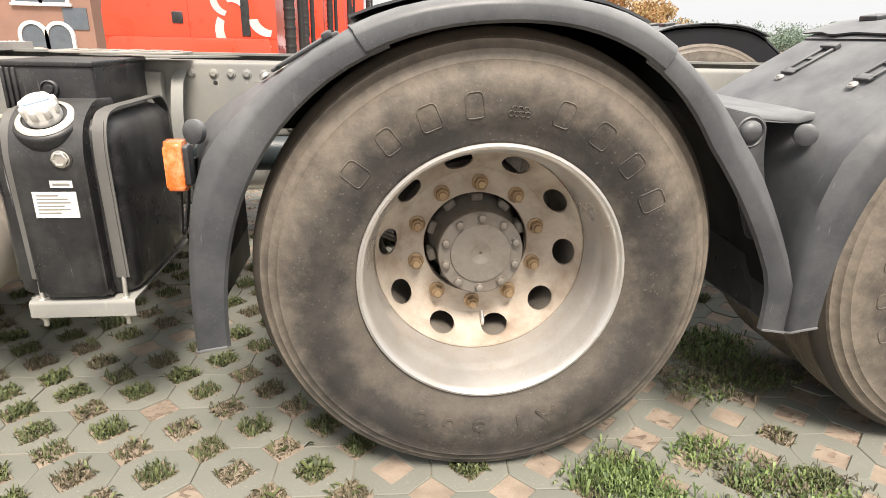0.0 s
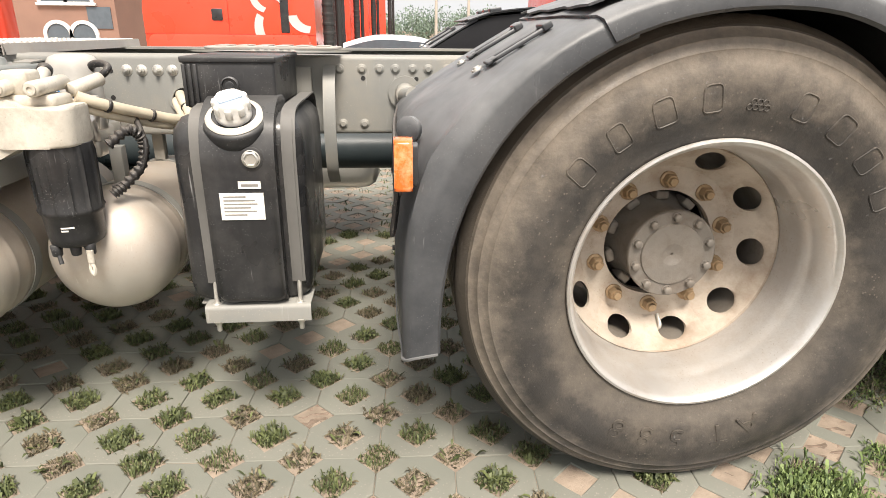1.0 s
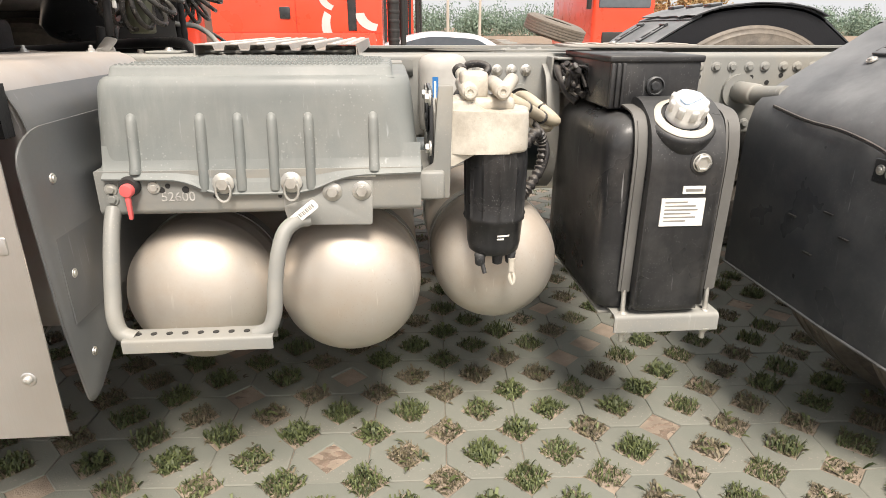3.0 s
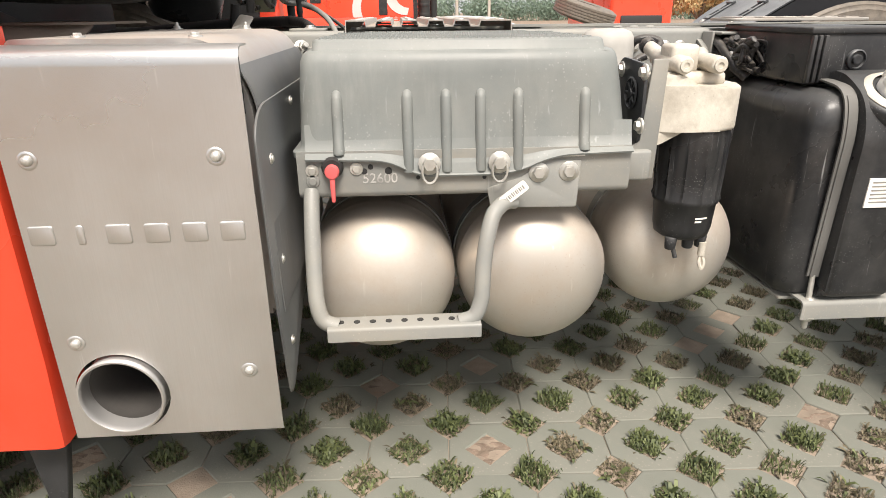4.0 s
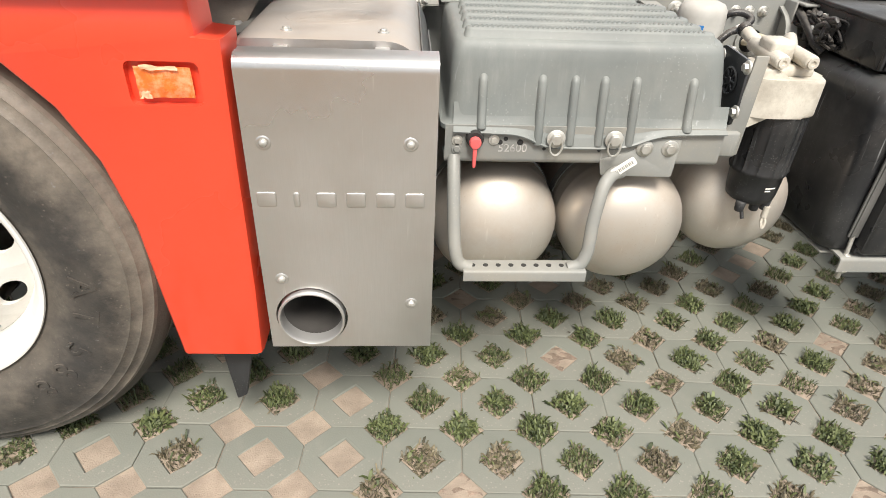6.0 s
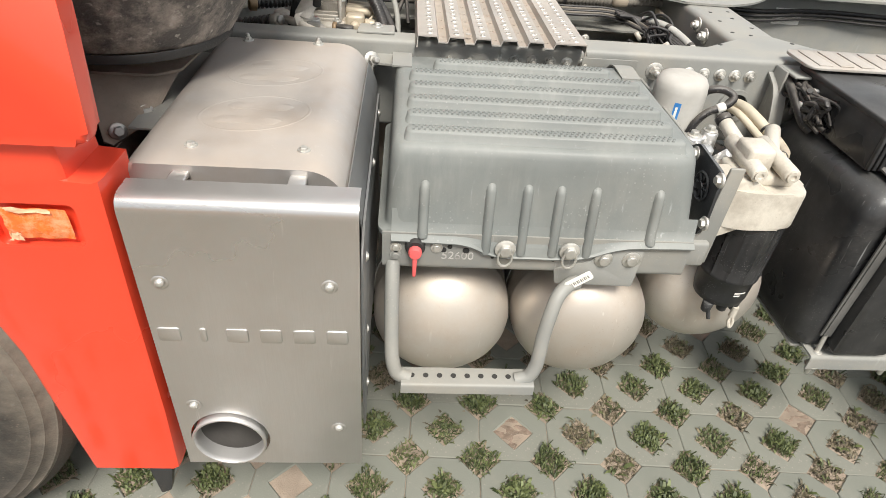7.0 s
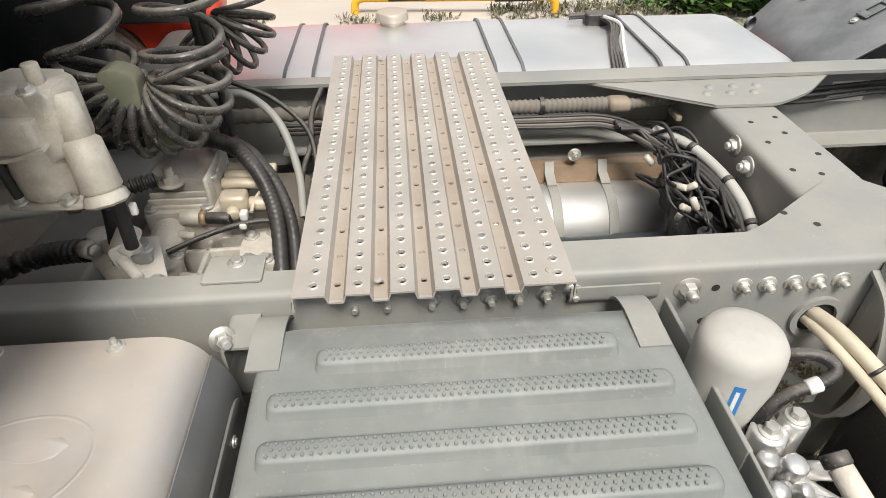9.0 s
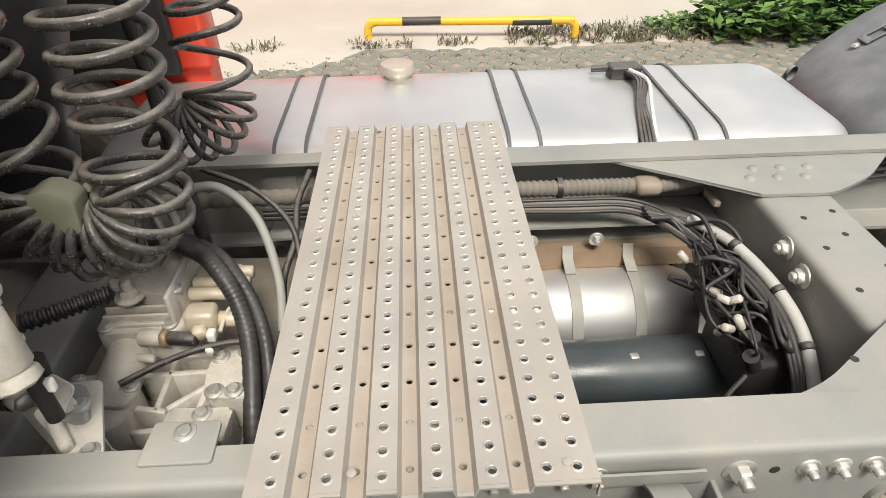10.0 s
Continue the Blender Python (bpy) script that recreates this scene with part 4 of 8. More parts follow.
bolt(b, (-0.271, 1.50, 0.782), (-1, 0, 0), 0.007, 0.005)
part("bracket_bolt", b, ZINC, lamp)
b = bmesh.new()
bolt(b, (-0.271, 1.475, 0.778), (-1, 0, 0), 0.007, 0.005)
part("bracket_bolt", b, ZINC, lamp)
b = bmesh.new()
box(b, (-0.2725, 1.41, 0.772), (-0.2705, 1.44, 0.788), 0.0)
part("sticker", b, LABEL, lamp)

# ---- bracket tube between rail and mudguard ----
def guard_tube(x):
    t = thing("guard_bracket", "grey steel tube bracket between frame rail and mudguard", "bracket", "guard brackets")
    b = bmesh.new()
    rod(b, (x, NEAR, 0.875), (x, NEAR - 0.10, 0.875), 0.030, 20, bev=0.004)
    rod(b, (x, NEAR - 0.10, 0.875), (x + 0.02, NEAR - 0.20, 0.885), 0.024, 20)
    part("tube", b, FRAME, t)
    b = bmesh.new()
    lathe(b, [(0.0, 0.0), (0.05, 0.0), (0.05, 0.012), (0, 0.012)], 20, Matrix.Translation((x, NEAR, 0.875)) @ Y_AX)
    part("flange", b, FRAME, t)
    return t


guard_tube(-0.235)
guard_tube(1.10)

# ---- urea tank ----
TX0, TX1 = -0.785, -0.487
urea = thing("urea_tank", "scuffed black plastic urea tank with a white filler cap", "tank")
b = bmesh.new()
body = lambda d, z: [(x, y, z) for x, y in rrect(TX0 + d, TX1 - d, 1.615 + d, 2.06 - d, 0.05, 6)]
loft(b, [body(0.05, 0.405), body(0.02, 0.412), body(0.004, 0.43), body(0, 0.46), body(0, 0.80), body(0.004, 0.835), body(0.02, 0.86), body(0.045, 0.87)])
part("body", b, TANK_BLACK, urea)
b = bmesh.new()
spine = fillet([(1.578, 0.425), (1.572, 0.80), (1.60, 0.865), (1.67, 0.905), (1.80, 0.905), (1.80, 0.425)], [0.02, 0.05, 0.03, 0.03, 0, 0], 5)
prism(b, spine, -0.705, -0.543, "x", 0.022, 3)
part("spine", b, TANK_BLACK, urea, "raised front spine of the tank")
neck = Matrix.Translation((-0.630, 1.622, 0.855)) @ Matrix.Rotation(radians(32), 4, "X") @ Matrix.Scale(1.14, 4)
b = bmesh.new()
lathe(b, [(0.062, -0.02), (0.064, 0.006), (0.060, 0.012), (0.052, 0.014), (0.045, 0.014)], 40, neck, caps=False)
part("neck", b, TANK_BLACK, urea)
b = bmesh.new()
lathe(b, [(0.054, 0.010), (0.056, 0.015), (0.052, 0.019), (0.043, 0.021)], 40, neck, caps=False)
part("collar", b, BEIGE, urea)
capm = neck @ Matrix.Translation((0, 0, 0.004)) @ Matrix.Scale(0.80, 4)
b = bmesh.new()
lathe(b, [(0.043, 0.016), (0.0435, 0.032), (0.040, 0.036), (0.041, 0.060), (0.037, 0.067), (0.022, 0.069), (0, 0.069)], 40, capm, caps=False)
cap = part("filler_cap", b, WHITE, urea, "white ribbed filler cap with a pale blue top")
for k in range(8):
    b = bmesh.new()
    box(b, (0.034, -0.009, 0.036), (0.0455, 0.009, 0.064), 0.005, 2, capm @ Matrix.Rotation(k * math.pi / 4, 4, "Z"))
    part("cap_grip", b, WHITE, cap)
b = bmesh.new()
prism(b, fillet([(-0.03, -0.013), (0.03, -0.013), (0.03, 0.013), (-0.03, 0.013)], 0.01, 4), 0.068, 0.073, "z", 0.001, 1, capm @ Matrix.Rotation(0.5, 4, "Z"))
part("cap_badge", b, material("pale blue plastic", (0.42, 0.55, 0.72), 0.4, dust=0.25), cap)
b = bmesh.new()
plug = Matrix.Translation((-0.594, 1.574, 0.781)) @ Y_AX
lathe(b, [(0.026, -0.004), (0.026, 0.003), (0.021, 0.004), (0.020, 0.001)], 28, plug, caps=False)
part("plug_seat", b, TANK_BLACK, urea)
b = bmesh.new()
lathe(b, [(0.019, 0.0), (0.019, 0.009), (0.015, 0.011), (0.012, 0.006), (0, 0.006)], 6, plug, caps=False)
lathe(b, [(0.021, 0.0), (0.021, 0.003), (0.018, 0.004)], 24, plug, caps=False)
part("plug", b, ZINC, urea, "zinc hexagon plug")
b = bmesh.new()
box(b, (-0.672, 1.5715, 0.640), (-0.574, 1.5745, 0.703), 0.0)
lab = part("sticker", b, LABEL, urea, "white paper sticker with faint print")
b = bmesh.new()
for i, w in enumerate((0.05, 0.07, 0.075, 0.06, 0.072, 0.05)):
    box(b, (-0.664, 1.5708, 0.693 - 0.0085 * i), (-0.664 + w, 1.5714, 0.696 - 0.0085 * i))
part("sticker_print", b, PRINT, lab)
b = bmesh.new()
box(b, (-0.628, 1.571, 0.713), (-0.578, 1.574, 0.730), 0.0)
lab = part("sticker", b, LABEL, urea)
b = bmesh.new()
box(b, (-0.622, 1.5704, 0.718), (-0.584, 1.571, 0.724))
part("sticker_print", b, PRINT, lab)
for x in (-0.717, -0.515):
    b = bmesh.new()
    line = fillet([(1.612, 0.47), (1.602, 0.80), (1.625, 0.875), (1.70, 0.884), (2.02, 0.884), (2.07, 0.84), (2.07, 0.45)], [0, 0.06, 0.05, 0, 0.04, 0.04, 0], 5, False)
    sheet(b, line, 0.004, x - 0.016, x + 0.016, "x")
    sheet(b, [(p[0] - 0.004, p[1]) for p in line[:10]], 0.003, x - 0.010, x + 0.010, "x")
    st = part("strap", b, STRAP, urea, "grey steel strap around the tank")
    b = bmesh.new()
    rod(b, (x, 1.612, 0.49), (x, 1.60, 0.345), 0.006, 10)
    stud(b, (x, 1.60, 0.373), (0, 0, -1), 0.011, 0.010, 0.03)
    bolt(b, (x, 1.603, 0.408), (0, 0, 1), 0.011, 0.010)
    part("strap_bolt", b, ZINC, st)
b = bmesh.new()
sheet(b, fillet([(1.590, 0.372), (1.590, 0.411), (1.68, 0.411)], 0.006, 3, False), 0.005, -0.742, -0.488, "x")
box(b, (-0.765, 1.64, 0.398), (-0.70, 2.11, 0.405), 0.002)
box(b, (-0.57, 1.64, 0.398), (-0.503, 2.11, 0.405), 0.002)
bracket = part("bracket", b, FRAME, urea, "grey steel carrier under the tank")
b = bmesh.new()
for x in (-0.765, -0.57):
    prism(b, [(2.11, 0.40), (2.128, 0.40), (2.128, 0.95), (2.06, 0.95), (2.06, 0.80)], x, x + 0.06, "x", 0.002)
part("hanger", b, FRAME, bracket)

urea.matrix_basis = Matrix.Translation((0, 0.027, 0))

# control box above the tank, with its cables
ctrl = thing("pump_box", "black plastic pump box behind the filler cap with cables", "control box")
b = bmesh.new()
box(b, (-0.762, 1.742, 0.875), (-0.552, 2.10, 0.984), 0.008, 3)
box(b, (-0.767, 1.737, 0.978), (-0.547, 2.10, 0.993), 0.004)
part("body", b, TANK_BLACK, ctrl)
for x in (-0.748, -0.735, -0.722):
    block("body_rib", (x - 0.014, 1.734, 0.88), (x - 0.006, 1.744, 0.976), TANK_BLACK, ctrl, 0.002)
b = bmesh.new()
mm = Matrix.Translation((-0.657, 1.742, 0.927)) @ Y_AX
lathe(b, [(0.021, -0.002), (0.021, 0.007), (0.018, 0.009), (0.0165, 0.004), (0.010, 0.004), (0.010, 0.010), (0.006, 0.011), (0.0, 0.008)], 24, mm, caps=False)
part("vent_cap", b, PLASTIC, ctrl, "round black vent cap")
b = bmesh.new()
box(b, (-0.805, 2.04, 0.968), (-0.70, 2.128, 0.976), 0.003)
box(b, (-0.812, 2.07, 0.80), (-0.805, 2.128, 0.976), 0.003)
part("support", b, FRAME, ctrl, "grey folded steel support")
for x in (-0.825, -0.475):
    b = bmesh.new()
    sheet(b, fillet([(2.128, 0.955), (2.075, 0.93), (2.035, 0.84), (2.03, 0.74), (2.06, 0.64), (2.128, 0.60)], 0.06, 6, False), 0.006, x, x + 0.035, "x")
    part("saddle", b, FRAME, ctrl, "curved grey steel saddle bracket")
b = bmesh.new()
prism(b, rrect(-0.79, -0.42, 2.02, 2.16, 0.03), 1.001, 1.008, "z", 0.002)
lid = part("lid_plate", b, DECK, ctrl, "dusty rusty-edged metal lid plate")
for i in range(6):
    block("lid_rib", (-0.76 + 0.055 * i, 2.035, 1.008), (-0.725 + 0.055 * i, 2.145, 1.011), DECK, lid, 0.001)
rnd = random.Random(4)
for k in range(14):
    p = [Vector((-0.778 + rnd.uniform(-0.022, 0.02), 1.90 + rnd.uniform(0, 0.17), 0.925 + rnd.uniform(-0.04, 0.04))) for _ in range(5)]
    cable("wire", p, rnd.choice((0.004, 0.005, 0.007)), HOSE, ctrl, 6, 6)
cable("elbow_hose", [(-0.79, 2.10, 0.955), (-0.80, 2.05, 0.945), (-0.80, 2.0, 0.92), (-0.79, 1.97, 0.89), (-0.77, 1.95, 0.87)], 0.011, HOSE, ctrl, 12, 10)
for p in [(-0.785, 1.95, 0.945), (-0.77, 2.0, 0.955), (-0.79, 1.99, 0.925)]:
    block("connector", (p[0] - 0.011, p[1] - 0.008, p[2] - 0.006), (p[0] + 0.011, p[1] + 0.008, p[2] + 0.006), WHITE, ctrl, 0.003)

# ---- air tanks ----
def air_tank(x, z, r, y0, y1, label="satin pale metal air tank hung under the frame"):
    t = thing("air_tank", label, "air tank", "air tanks")
    b = bmesh.new()
    d = 0.7 * r
    prof = [(0, 0.0)]
    for k in range(1, 9):
        a = math.pi / 2 * k / 8
        prof.append((r * math.sin(a) ** 0.85, -d * (1 - math.cos(a))))
    L = y1 - y0
    prof += [(r, -d - 0.02), (r + 0.0015, -d - 0.024), (r, -d - 0.03), (r, -d - 0.07), (r + 0.001, -d - 0.073), (r, -d - 0.077)]
    prof += [(r, -L + d)] + [(r * math.sin(math.pi / 2 * k / 8) ** 0.85, -L + d * (1 - math.cos(math.pi / 2 * k / 8))) for k in range(7, 0, -1)] + [(0, -L)]
    lathe(b, prof, 64, Matrix.Translation((x, y0, z)) @ Y_AX)
    part("shell", b, TANK_SKIN, t)
    for y in (y0 + 0.22, y1 - 0.18):
        b = bmesh.new()
        lathe(b, [(r + 0.001, 0.016), (r + 0.004, 0.016), (r + 0.004, -0.016), (r + 0.001, -0.016)], 48, Matrix.Translation((x, y, z)) @ Y_AX, caps=False)
        box(b, (x - 0.016, y - 0.016, z + r - 0.01), (x + 0.016, y + 0.016, max(z + r + 0.02, 0.76)), 0.002)
        part("strap", b, FRAME, t)
    return t


air_tank(-1.682, 0.497, 0.160, 1.551, 2.42)
air_tank(-1.354, 0.503, 0.160, 1.551, 2.42)
air_tank(-1.004, 0.507, 0.154, 1.677, 2.38)

# ---- step cover ----
CX0, CX1 = -1.832, -1.190
cover = thing("box_cover", "grey plastic equipment box cover with ribbed non-slip top", "box cover")


def hull(dx0, dx1, dy, z, r=0.035):
    return [(x, y, z) for x, y in fillet([(CX0 + dx0, 1.554 + dy), (CX1 - dx1, 1.554 + dy), (CX1 - dx1, 2.062), (CX0 + dx0, 2.062)], [r, r + max(0.0, z - 0.80) * 0.25, r, r], 6)]


b = bmesh.new()
loft(b, [hull(0.012, 0.012, 0.024, 0.776), hull(0, 0, 0.012, 0.776), hull(0, 0, 0.012, 0.786), hull(0.012, 0.008, 0.014, 0.792), hull(0.015, 0.010, 0.016, 0.80), hull(0.018, 0.014, 0.026, 0.86), hull(0.019, 0.016, 0.0305, 0.895),
         hull(0.021, 0.019, 0.0345, 0.922), hull(0.023, 0.021, 0.038, 0.943), hull(0.027, 0.024, 0.043, 0.955), hull(0.033, 0.029, 0.048, 0.9605), hull(0.042, 0.038, 0.056, 0.9625)], cap0=False)
shell = part("shell", b, COVER, cover)
# front skirt with a dropped middle
b = bmesh.new()
wave = fillet([(-1.805, 0.776), (-1.655, 0.772), (-1.60, 0.742), (-1.42, 0.742), (-1.345, 0.776), (-1.195, 0.780)], [0, 0.05, 0.05, 0.05, 0.05, 0], 6, False)
wave = [p for a, c in zip(wave, wave[1:]) for p in (a, ((a[0] + c[0]) / 2, (a[1] + c[1]) / 2))] + [wave[-1]]
loft(b, [[(x, 1.5785, 0.836), (x, 1.5725, 0.812), (x, 1.5655, 0.79), (x, 1.557, z + 0.007), (x, 1.551, z + 0.002), (x, 1.552, z - 0.001), (x, 1.569, 0.79), (x, 1.580, 0.82)] for x, z in wave])
part("skirt", b, COVER, cover)
for x in (-1.744, -1.617, -1.546, -1.482, -1.412, -1.287):
    b = bmesh.new()
    low = 0.75 if -1.62 < x < -1.40 else 0.785
    rings = []
    for z in (low, low + 0.004, 0.80, 0.85, 0.882, 0.892, 0.897):
        y = 1.565 + max(0, (z - 0.795)) * 0.17 if z > 0.795 else 1.558
        k = 1.0 if z < 0.885 else (0.8 if z < 0.895 else 0.3)
        rings.append([(x + u * k, y + 0.008 - v * k, z) for u, v in ((-0.011, 0), (-0.009, 0.011), (-0.004, 0.0155), (0.004, 0.0155), (0.009, 0.011), (0.011, 0))])
    loft(b, rings)
    part("front_rib", b, COVER, cover)
bumps = bmesh.new()
for k in range(6):
    y0 = 1.612 + 0.0722 * k
    x0, x1 = (-1.786 + 0.002 * k, -1.247) if k < 5 else (-1.722, -1.300)
    b = bmesh.new()
    R = lambda d, z: [(x, y, z) for x, y in rrect(x0 + d, x1 - d, y0 + d, y0 + 0.036 - d, 0.014, 5)]
    loft(b, [R(-0.006, 0.958), R(-0.001, 0.962), R(0.002, 0.977), R(0.005, 0.9805), R(0.010, 0.982)], cap0=False)
    part("tread_rib", b, COVER, cover, "raised rib with a studded top")
    n = int((x1 - x0 - 0.03) / 0.0105)
    for i in range(n):
        for j in range(3):
            px, py = x0 + 0.016 + 0.0105 * i + 0.005 * (j % 2), y0 + 0.010 + 0.008 * j
            lathe(bumps, [(0.0034, 0.981), (0.0018, 0.9845), (0, 0.9847)], 5, Matrix.Translation((px, py, 0)), caps=False)
tagged(part("tread_studs", bumps, COVER, cover), "small moulded studs", kind="stuff")
for x in (-1.795, -1.245):
    b = bmesh.new()
    sheet(b, fillet([(1.985, 0.962), (2.06, 0.966), (2.10, 0.955), (2.128, 0.92)], 0.02, 4, False), 0.004, x - 0.023, x + 0.023, "x")
    part("hold_down", b, FRAME, cover, "grey steel hold-down tab")
for x in (-1.579, -1.449):
    b = bmesh.new()
    bolt(b, (x, 1.551, 0.766), r=0.0135, h=0.012)
    o = part("cover_bolt", b, ZINC, cover, "zinc bolt with a wire ring")
    b = bmesh.new()
    ring = [(x + 0.014 * math.cos(a), 1.542, 0.752 + 0.021 * math.sin(a)) for a in [2 * math.pi * i / 16 for i in range(17)]]
    tube(b, ring, 0.0025, 6, 1, smooth=False)
    part("ring", b, ZINC, o)

# steel side plate under the cover, with a key switch and a step
STENCIL = material("worn stencil paint", (0.42, 0.41, 0.39), 0.6, var=0.4, vscale=60, dust=0.3)
plate = thing("side_plate", "grey drilled steel side plate below the box cover", "steel plate")
b = bmesh.new()
sheet(b, fillet([(1.62, 0.706), (1.545, 0.706), (1.545, 0.79)], 0.008, 3, False), 0.005, -1.822, -1.195, "x")
box(b, (-1.20, 1.56, 0.715), (-1.145, 1.80, 0.775), 0.006)
body_ob = part("channel", b, FRAME, plate)
b = bmesh.new()
for x in (-1.78, -1.50, -1.24):
    box(b, (x - 0.03, 1.55, 0.72), (x + 0.03, NEAR - 0.002, 0.765), 0.004)
part("arm", b, FRAME, plate)
# drillings shown by dark discs in place of shaded depth
for x, z, r in [(-1.70, 0.752, 0.006), (-1.688, 0.760, 0.005), (-1.655, 0.752, 0.007), (-1.60, 0.738, 0.004), (-1.475, 0.736, 0.004), (-1.79, 0.735, 0.006)]:
    pin("drill_hole", (x, 1.546, z), (x, 1.5388, z), r, DARK, plate, 10, None, 0.0)
for p in [(-1.795, 1.540, 0.755), (-1.714, 1.540, 0.757), (-1.795, 1.540, 0.735)]:
    b = bmesh.new()
    bolt(b, p, r=0.008, h=0.006)
    part("plate_bolt", b, ZINC if p[2] > 0.74 else FRAME, plate)
letters("52600", 0.0265, Matrix.Translation((-1.671, 1.5394, 0.7375)) @ Matrix.Rotation(radians(90), 4, "X"), STENCIL, plate, "stencil_number", 0.0004, "white stencilled number")
b = bmesh.new()
box(b, (-1.345, 1.538, 0.772), (-1.285, 1.5415, 0.782))
part("sticker", b, LABEL, plate)

key = thing("battery_switch", "red battery switch key on a black base", "switch")
b = bmesh.new()
lathe(b, [(0, 0), (0.020, 0), (0.020, 0.014), (0.016, 0.02), (0, 0.02)], 24, Matrix.Translation((-1.757, 1.545, 0.762)) @ Y_AX)
part("base", b, DARK, key)
b = bmesh.new()
lathe(b, [(0, 0.018), (0.013, 0.018), (0.0135, 0.028), (0.011, 0.033), (0, 0.034)], 24, Matrix.Translation((-1.757, 1.545, 0.757)) @ Y_AX)
prism(b, fillet([(-1.762, 0.75), (-1.752, 0.75), (-1.7535, 0.70), (-1.7605, 0.70)], 0.003, 3), 1.514, 1.524, "y", 0.002)
part("handle", b, PINK, key, "red key handle")

step = thing("side_step", "grey tubular step with a drilled tread", "step")
b = bmesh.new()
prism(b, fillet([(-1.462, 0.675), (-1.295, 0.672), (-1.290, 0.765), (-1.37, 0.768), (-1.40, 0.735), (-1.47, 0.715)], 0.006, 3), 1.560, 1.566, "y", 0.0015)
part("bracket", b, FRAME, step)
for x, z in ((-1.372, 0.743), (-1.314, 0.744)):
    b = bmesh.new()
    bolt(b, (x, 1.560, z), r=0.0125, h=0.010)
    part("step_bolt", b, ZINC, step)
b = bmesh.new()
leg = [(-1.42, 1.545, 0.692), (-1.44, 1.535, 0.692), (-1.463, 1.515, 0.677), (-1.476, 1.497, 0.64), (-1.484, 1.485, 0.59), (-1.487, 1.475, 0.55), (-1.490, 1.470, 0.522), (-1.502, 1.465, 0.494), (-1.529, 1.465, 0.482)]
tube(b, leg, 0.0150, 14, 6)
part("tube_leg", b, FRAME, step)
b = bmesh.new()
leg2 = [(-1.80, 1.57, 0.715), (-1.80, 1.545, 0.68), (-1.799, 1.515, 0.62), (-1.797, 1.49, 0.56), (-1.794, 1.475, 0.525), (-1.784, 1.468, 0.494), (-1.758, 1.465, 0.482)]
tube(b, leg2, 0.0150, 14, 6)
part("tube_leg", b, FRAME, step)
b = bmesh.new()
sheet(b, fillet([(1.440, 0.462), (1.440, 0.489), (1.492, 0.489), (1.492, 0.462)], 0.006, 3, False), -0.004, -1.775, -1.492, "x")
tread = part("tread", b, FRAME, step, "drilled steel tread")
# tread is not pierced; dark discs carry the shade of its holes
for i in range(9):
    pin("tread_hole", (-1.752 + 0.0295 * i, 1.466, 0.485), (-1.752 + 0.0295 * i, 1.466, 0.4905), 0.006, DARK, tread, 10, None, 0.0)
tag = Matrix.Translation((-1.425, 1.525, 0.712)) @ Matrix.Rotation(radians(-38), 4, "Y")
b = bmesh.new()
prism(b, fillet([(-0.030, -0.010), (0.030, -0.010), (0.030, 0.010), (-0.030, 0.010)], 0.006, 3), -0.001, 0.003, "y", 0.0, 1, tag)
lab = part("sticker", b, LABEL, step, "white barcode sticker")
b = bmesh.new()
for i in range(12):
    box(b, (-0.024 + 0.004 * i, -0.0016, -0.004), (-0.0225 + 0.004 * i + 0.001 * (i % 2), -0.0011, 0.004), 0, 2, tag)
part("sticker_print", b, PRINT, lab)

for ob in (plate, key):
    ob.matrix_basis = Matrix.Translation((0, 0.022, 0))

# ---- silencer box ----
MX0, MX1, MY = -2.197, -1.850, 1.345
BODY = material("dusty stainless sheet", (0.5, 0.49, 0.48), 0.34, metal=0.85, var=0.16, vscale=3, gscale=60, bump=0.05, dust=0.8, settle=-0.15, dust_colour=(0.50, 0.43, 0.36), stain=0.55, stain_colour=(0.40, 0.30, 0.215), stain_scale=4.5, scratch=0.35)
muf = thing("silencer_box", "brushed stainless exhaust silencer box with a round tailpipe", "silencer")
b = bmesh.new()
cl = fillet([(MY + 0.006, 0.347), (MY, 0.352), (MY, 0.986), (MY + 0.056, 0.986)], [0, 0.0, 0.055, 0], 12, False)
sheet(b, cl, -0.003, MX0, MX1, "x")
front = part("front_cover", b, STEEL, muf, "curved brushed steel front cover")
b = bmesh.new()
rod(b, (-2.105, MY - 0.05, 0.436), (-2.105, MY + 0.05, 0.436), 0.0755, 48)
cut(front, b)
b = bmesh.new()
top = fillet([(-2.222, 0.53), (-2.222, 0.992), (-1.898, 0.992), (-1.858, 0.90), (-1.850, 0.53)], [0.02, 0.03, 0.055, 0.06, 0.02], 8)
prism(b, top, 1.435, 2.035, "y", 0.012, 3)
body_ob = part("body", b, BODY, muf, "steel heat shield body with embossed ovals")
for y in (1.635, 1.835):
    b = bmesh.new()
    for rx, ry in ((0.092, 0.075),):
        ring = [(-2.055 + rx * math.cos(a) + 0.02 * math.sin(a), y + ry * math.sin(a), 0.9925) for a in [2 * math.pi * i / 40 for i in range(41)]]
        tube(b, [(x, y_, 0.9848) for x, y_, z in ring], 0.0078, 12, 1, smooth=False)
    for s in (-1, 1):
        prism(b, fillet([(-0.060, -0.019), (-0.01, -0.014), (0.02, -0.021), (0.058, -0.012), (0.058, 0.014), (0.01, 0.012), (-0.03, 0.019), (-0.060, 0.012)], 0.012, 4), 0.986, 0.9922, "z", 0.004, 3, Matrix.Translation((-2.055 + 0.006 * s, y + 0.030 * s, 0)))
    part("embossed_oval", b, BODY, body_ob)
b = bmesh.new()
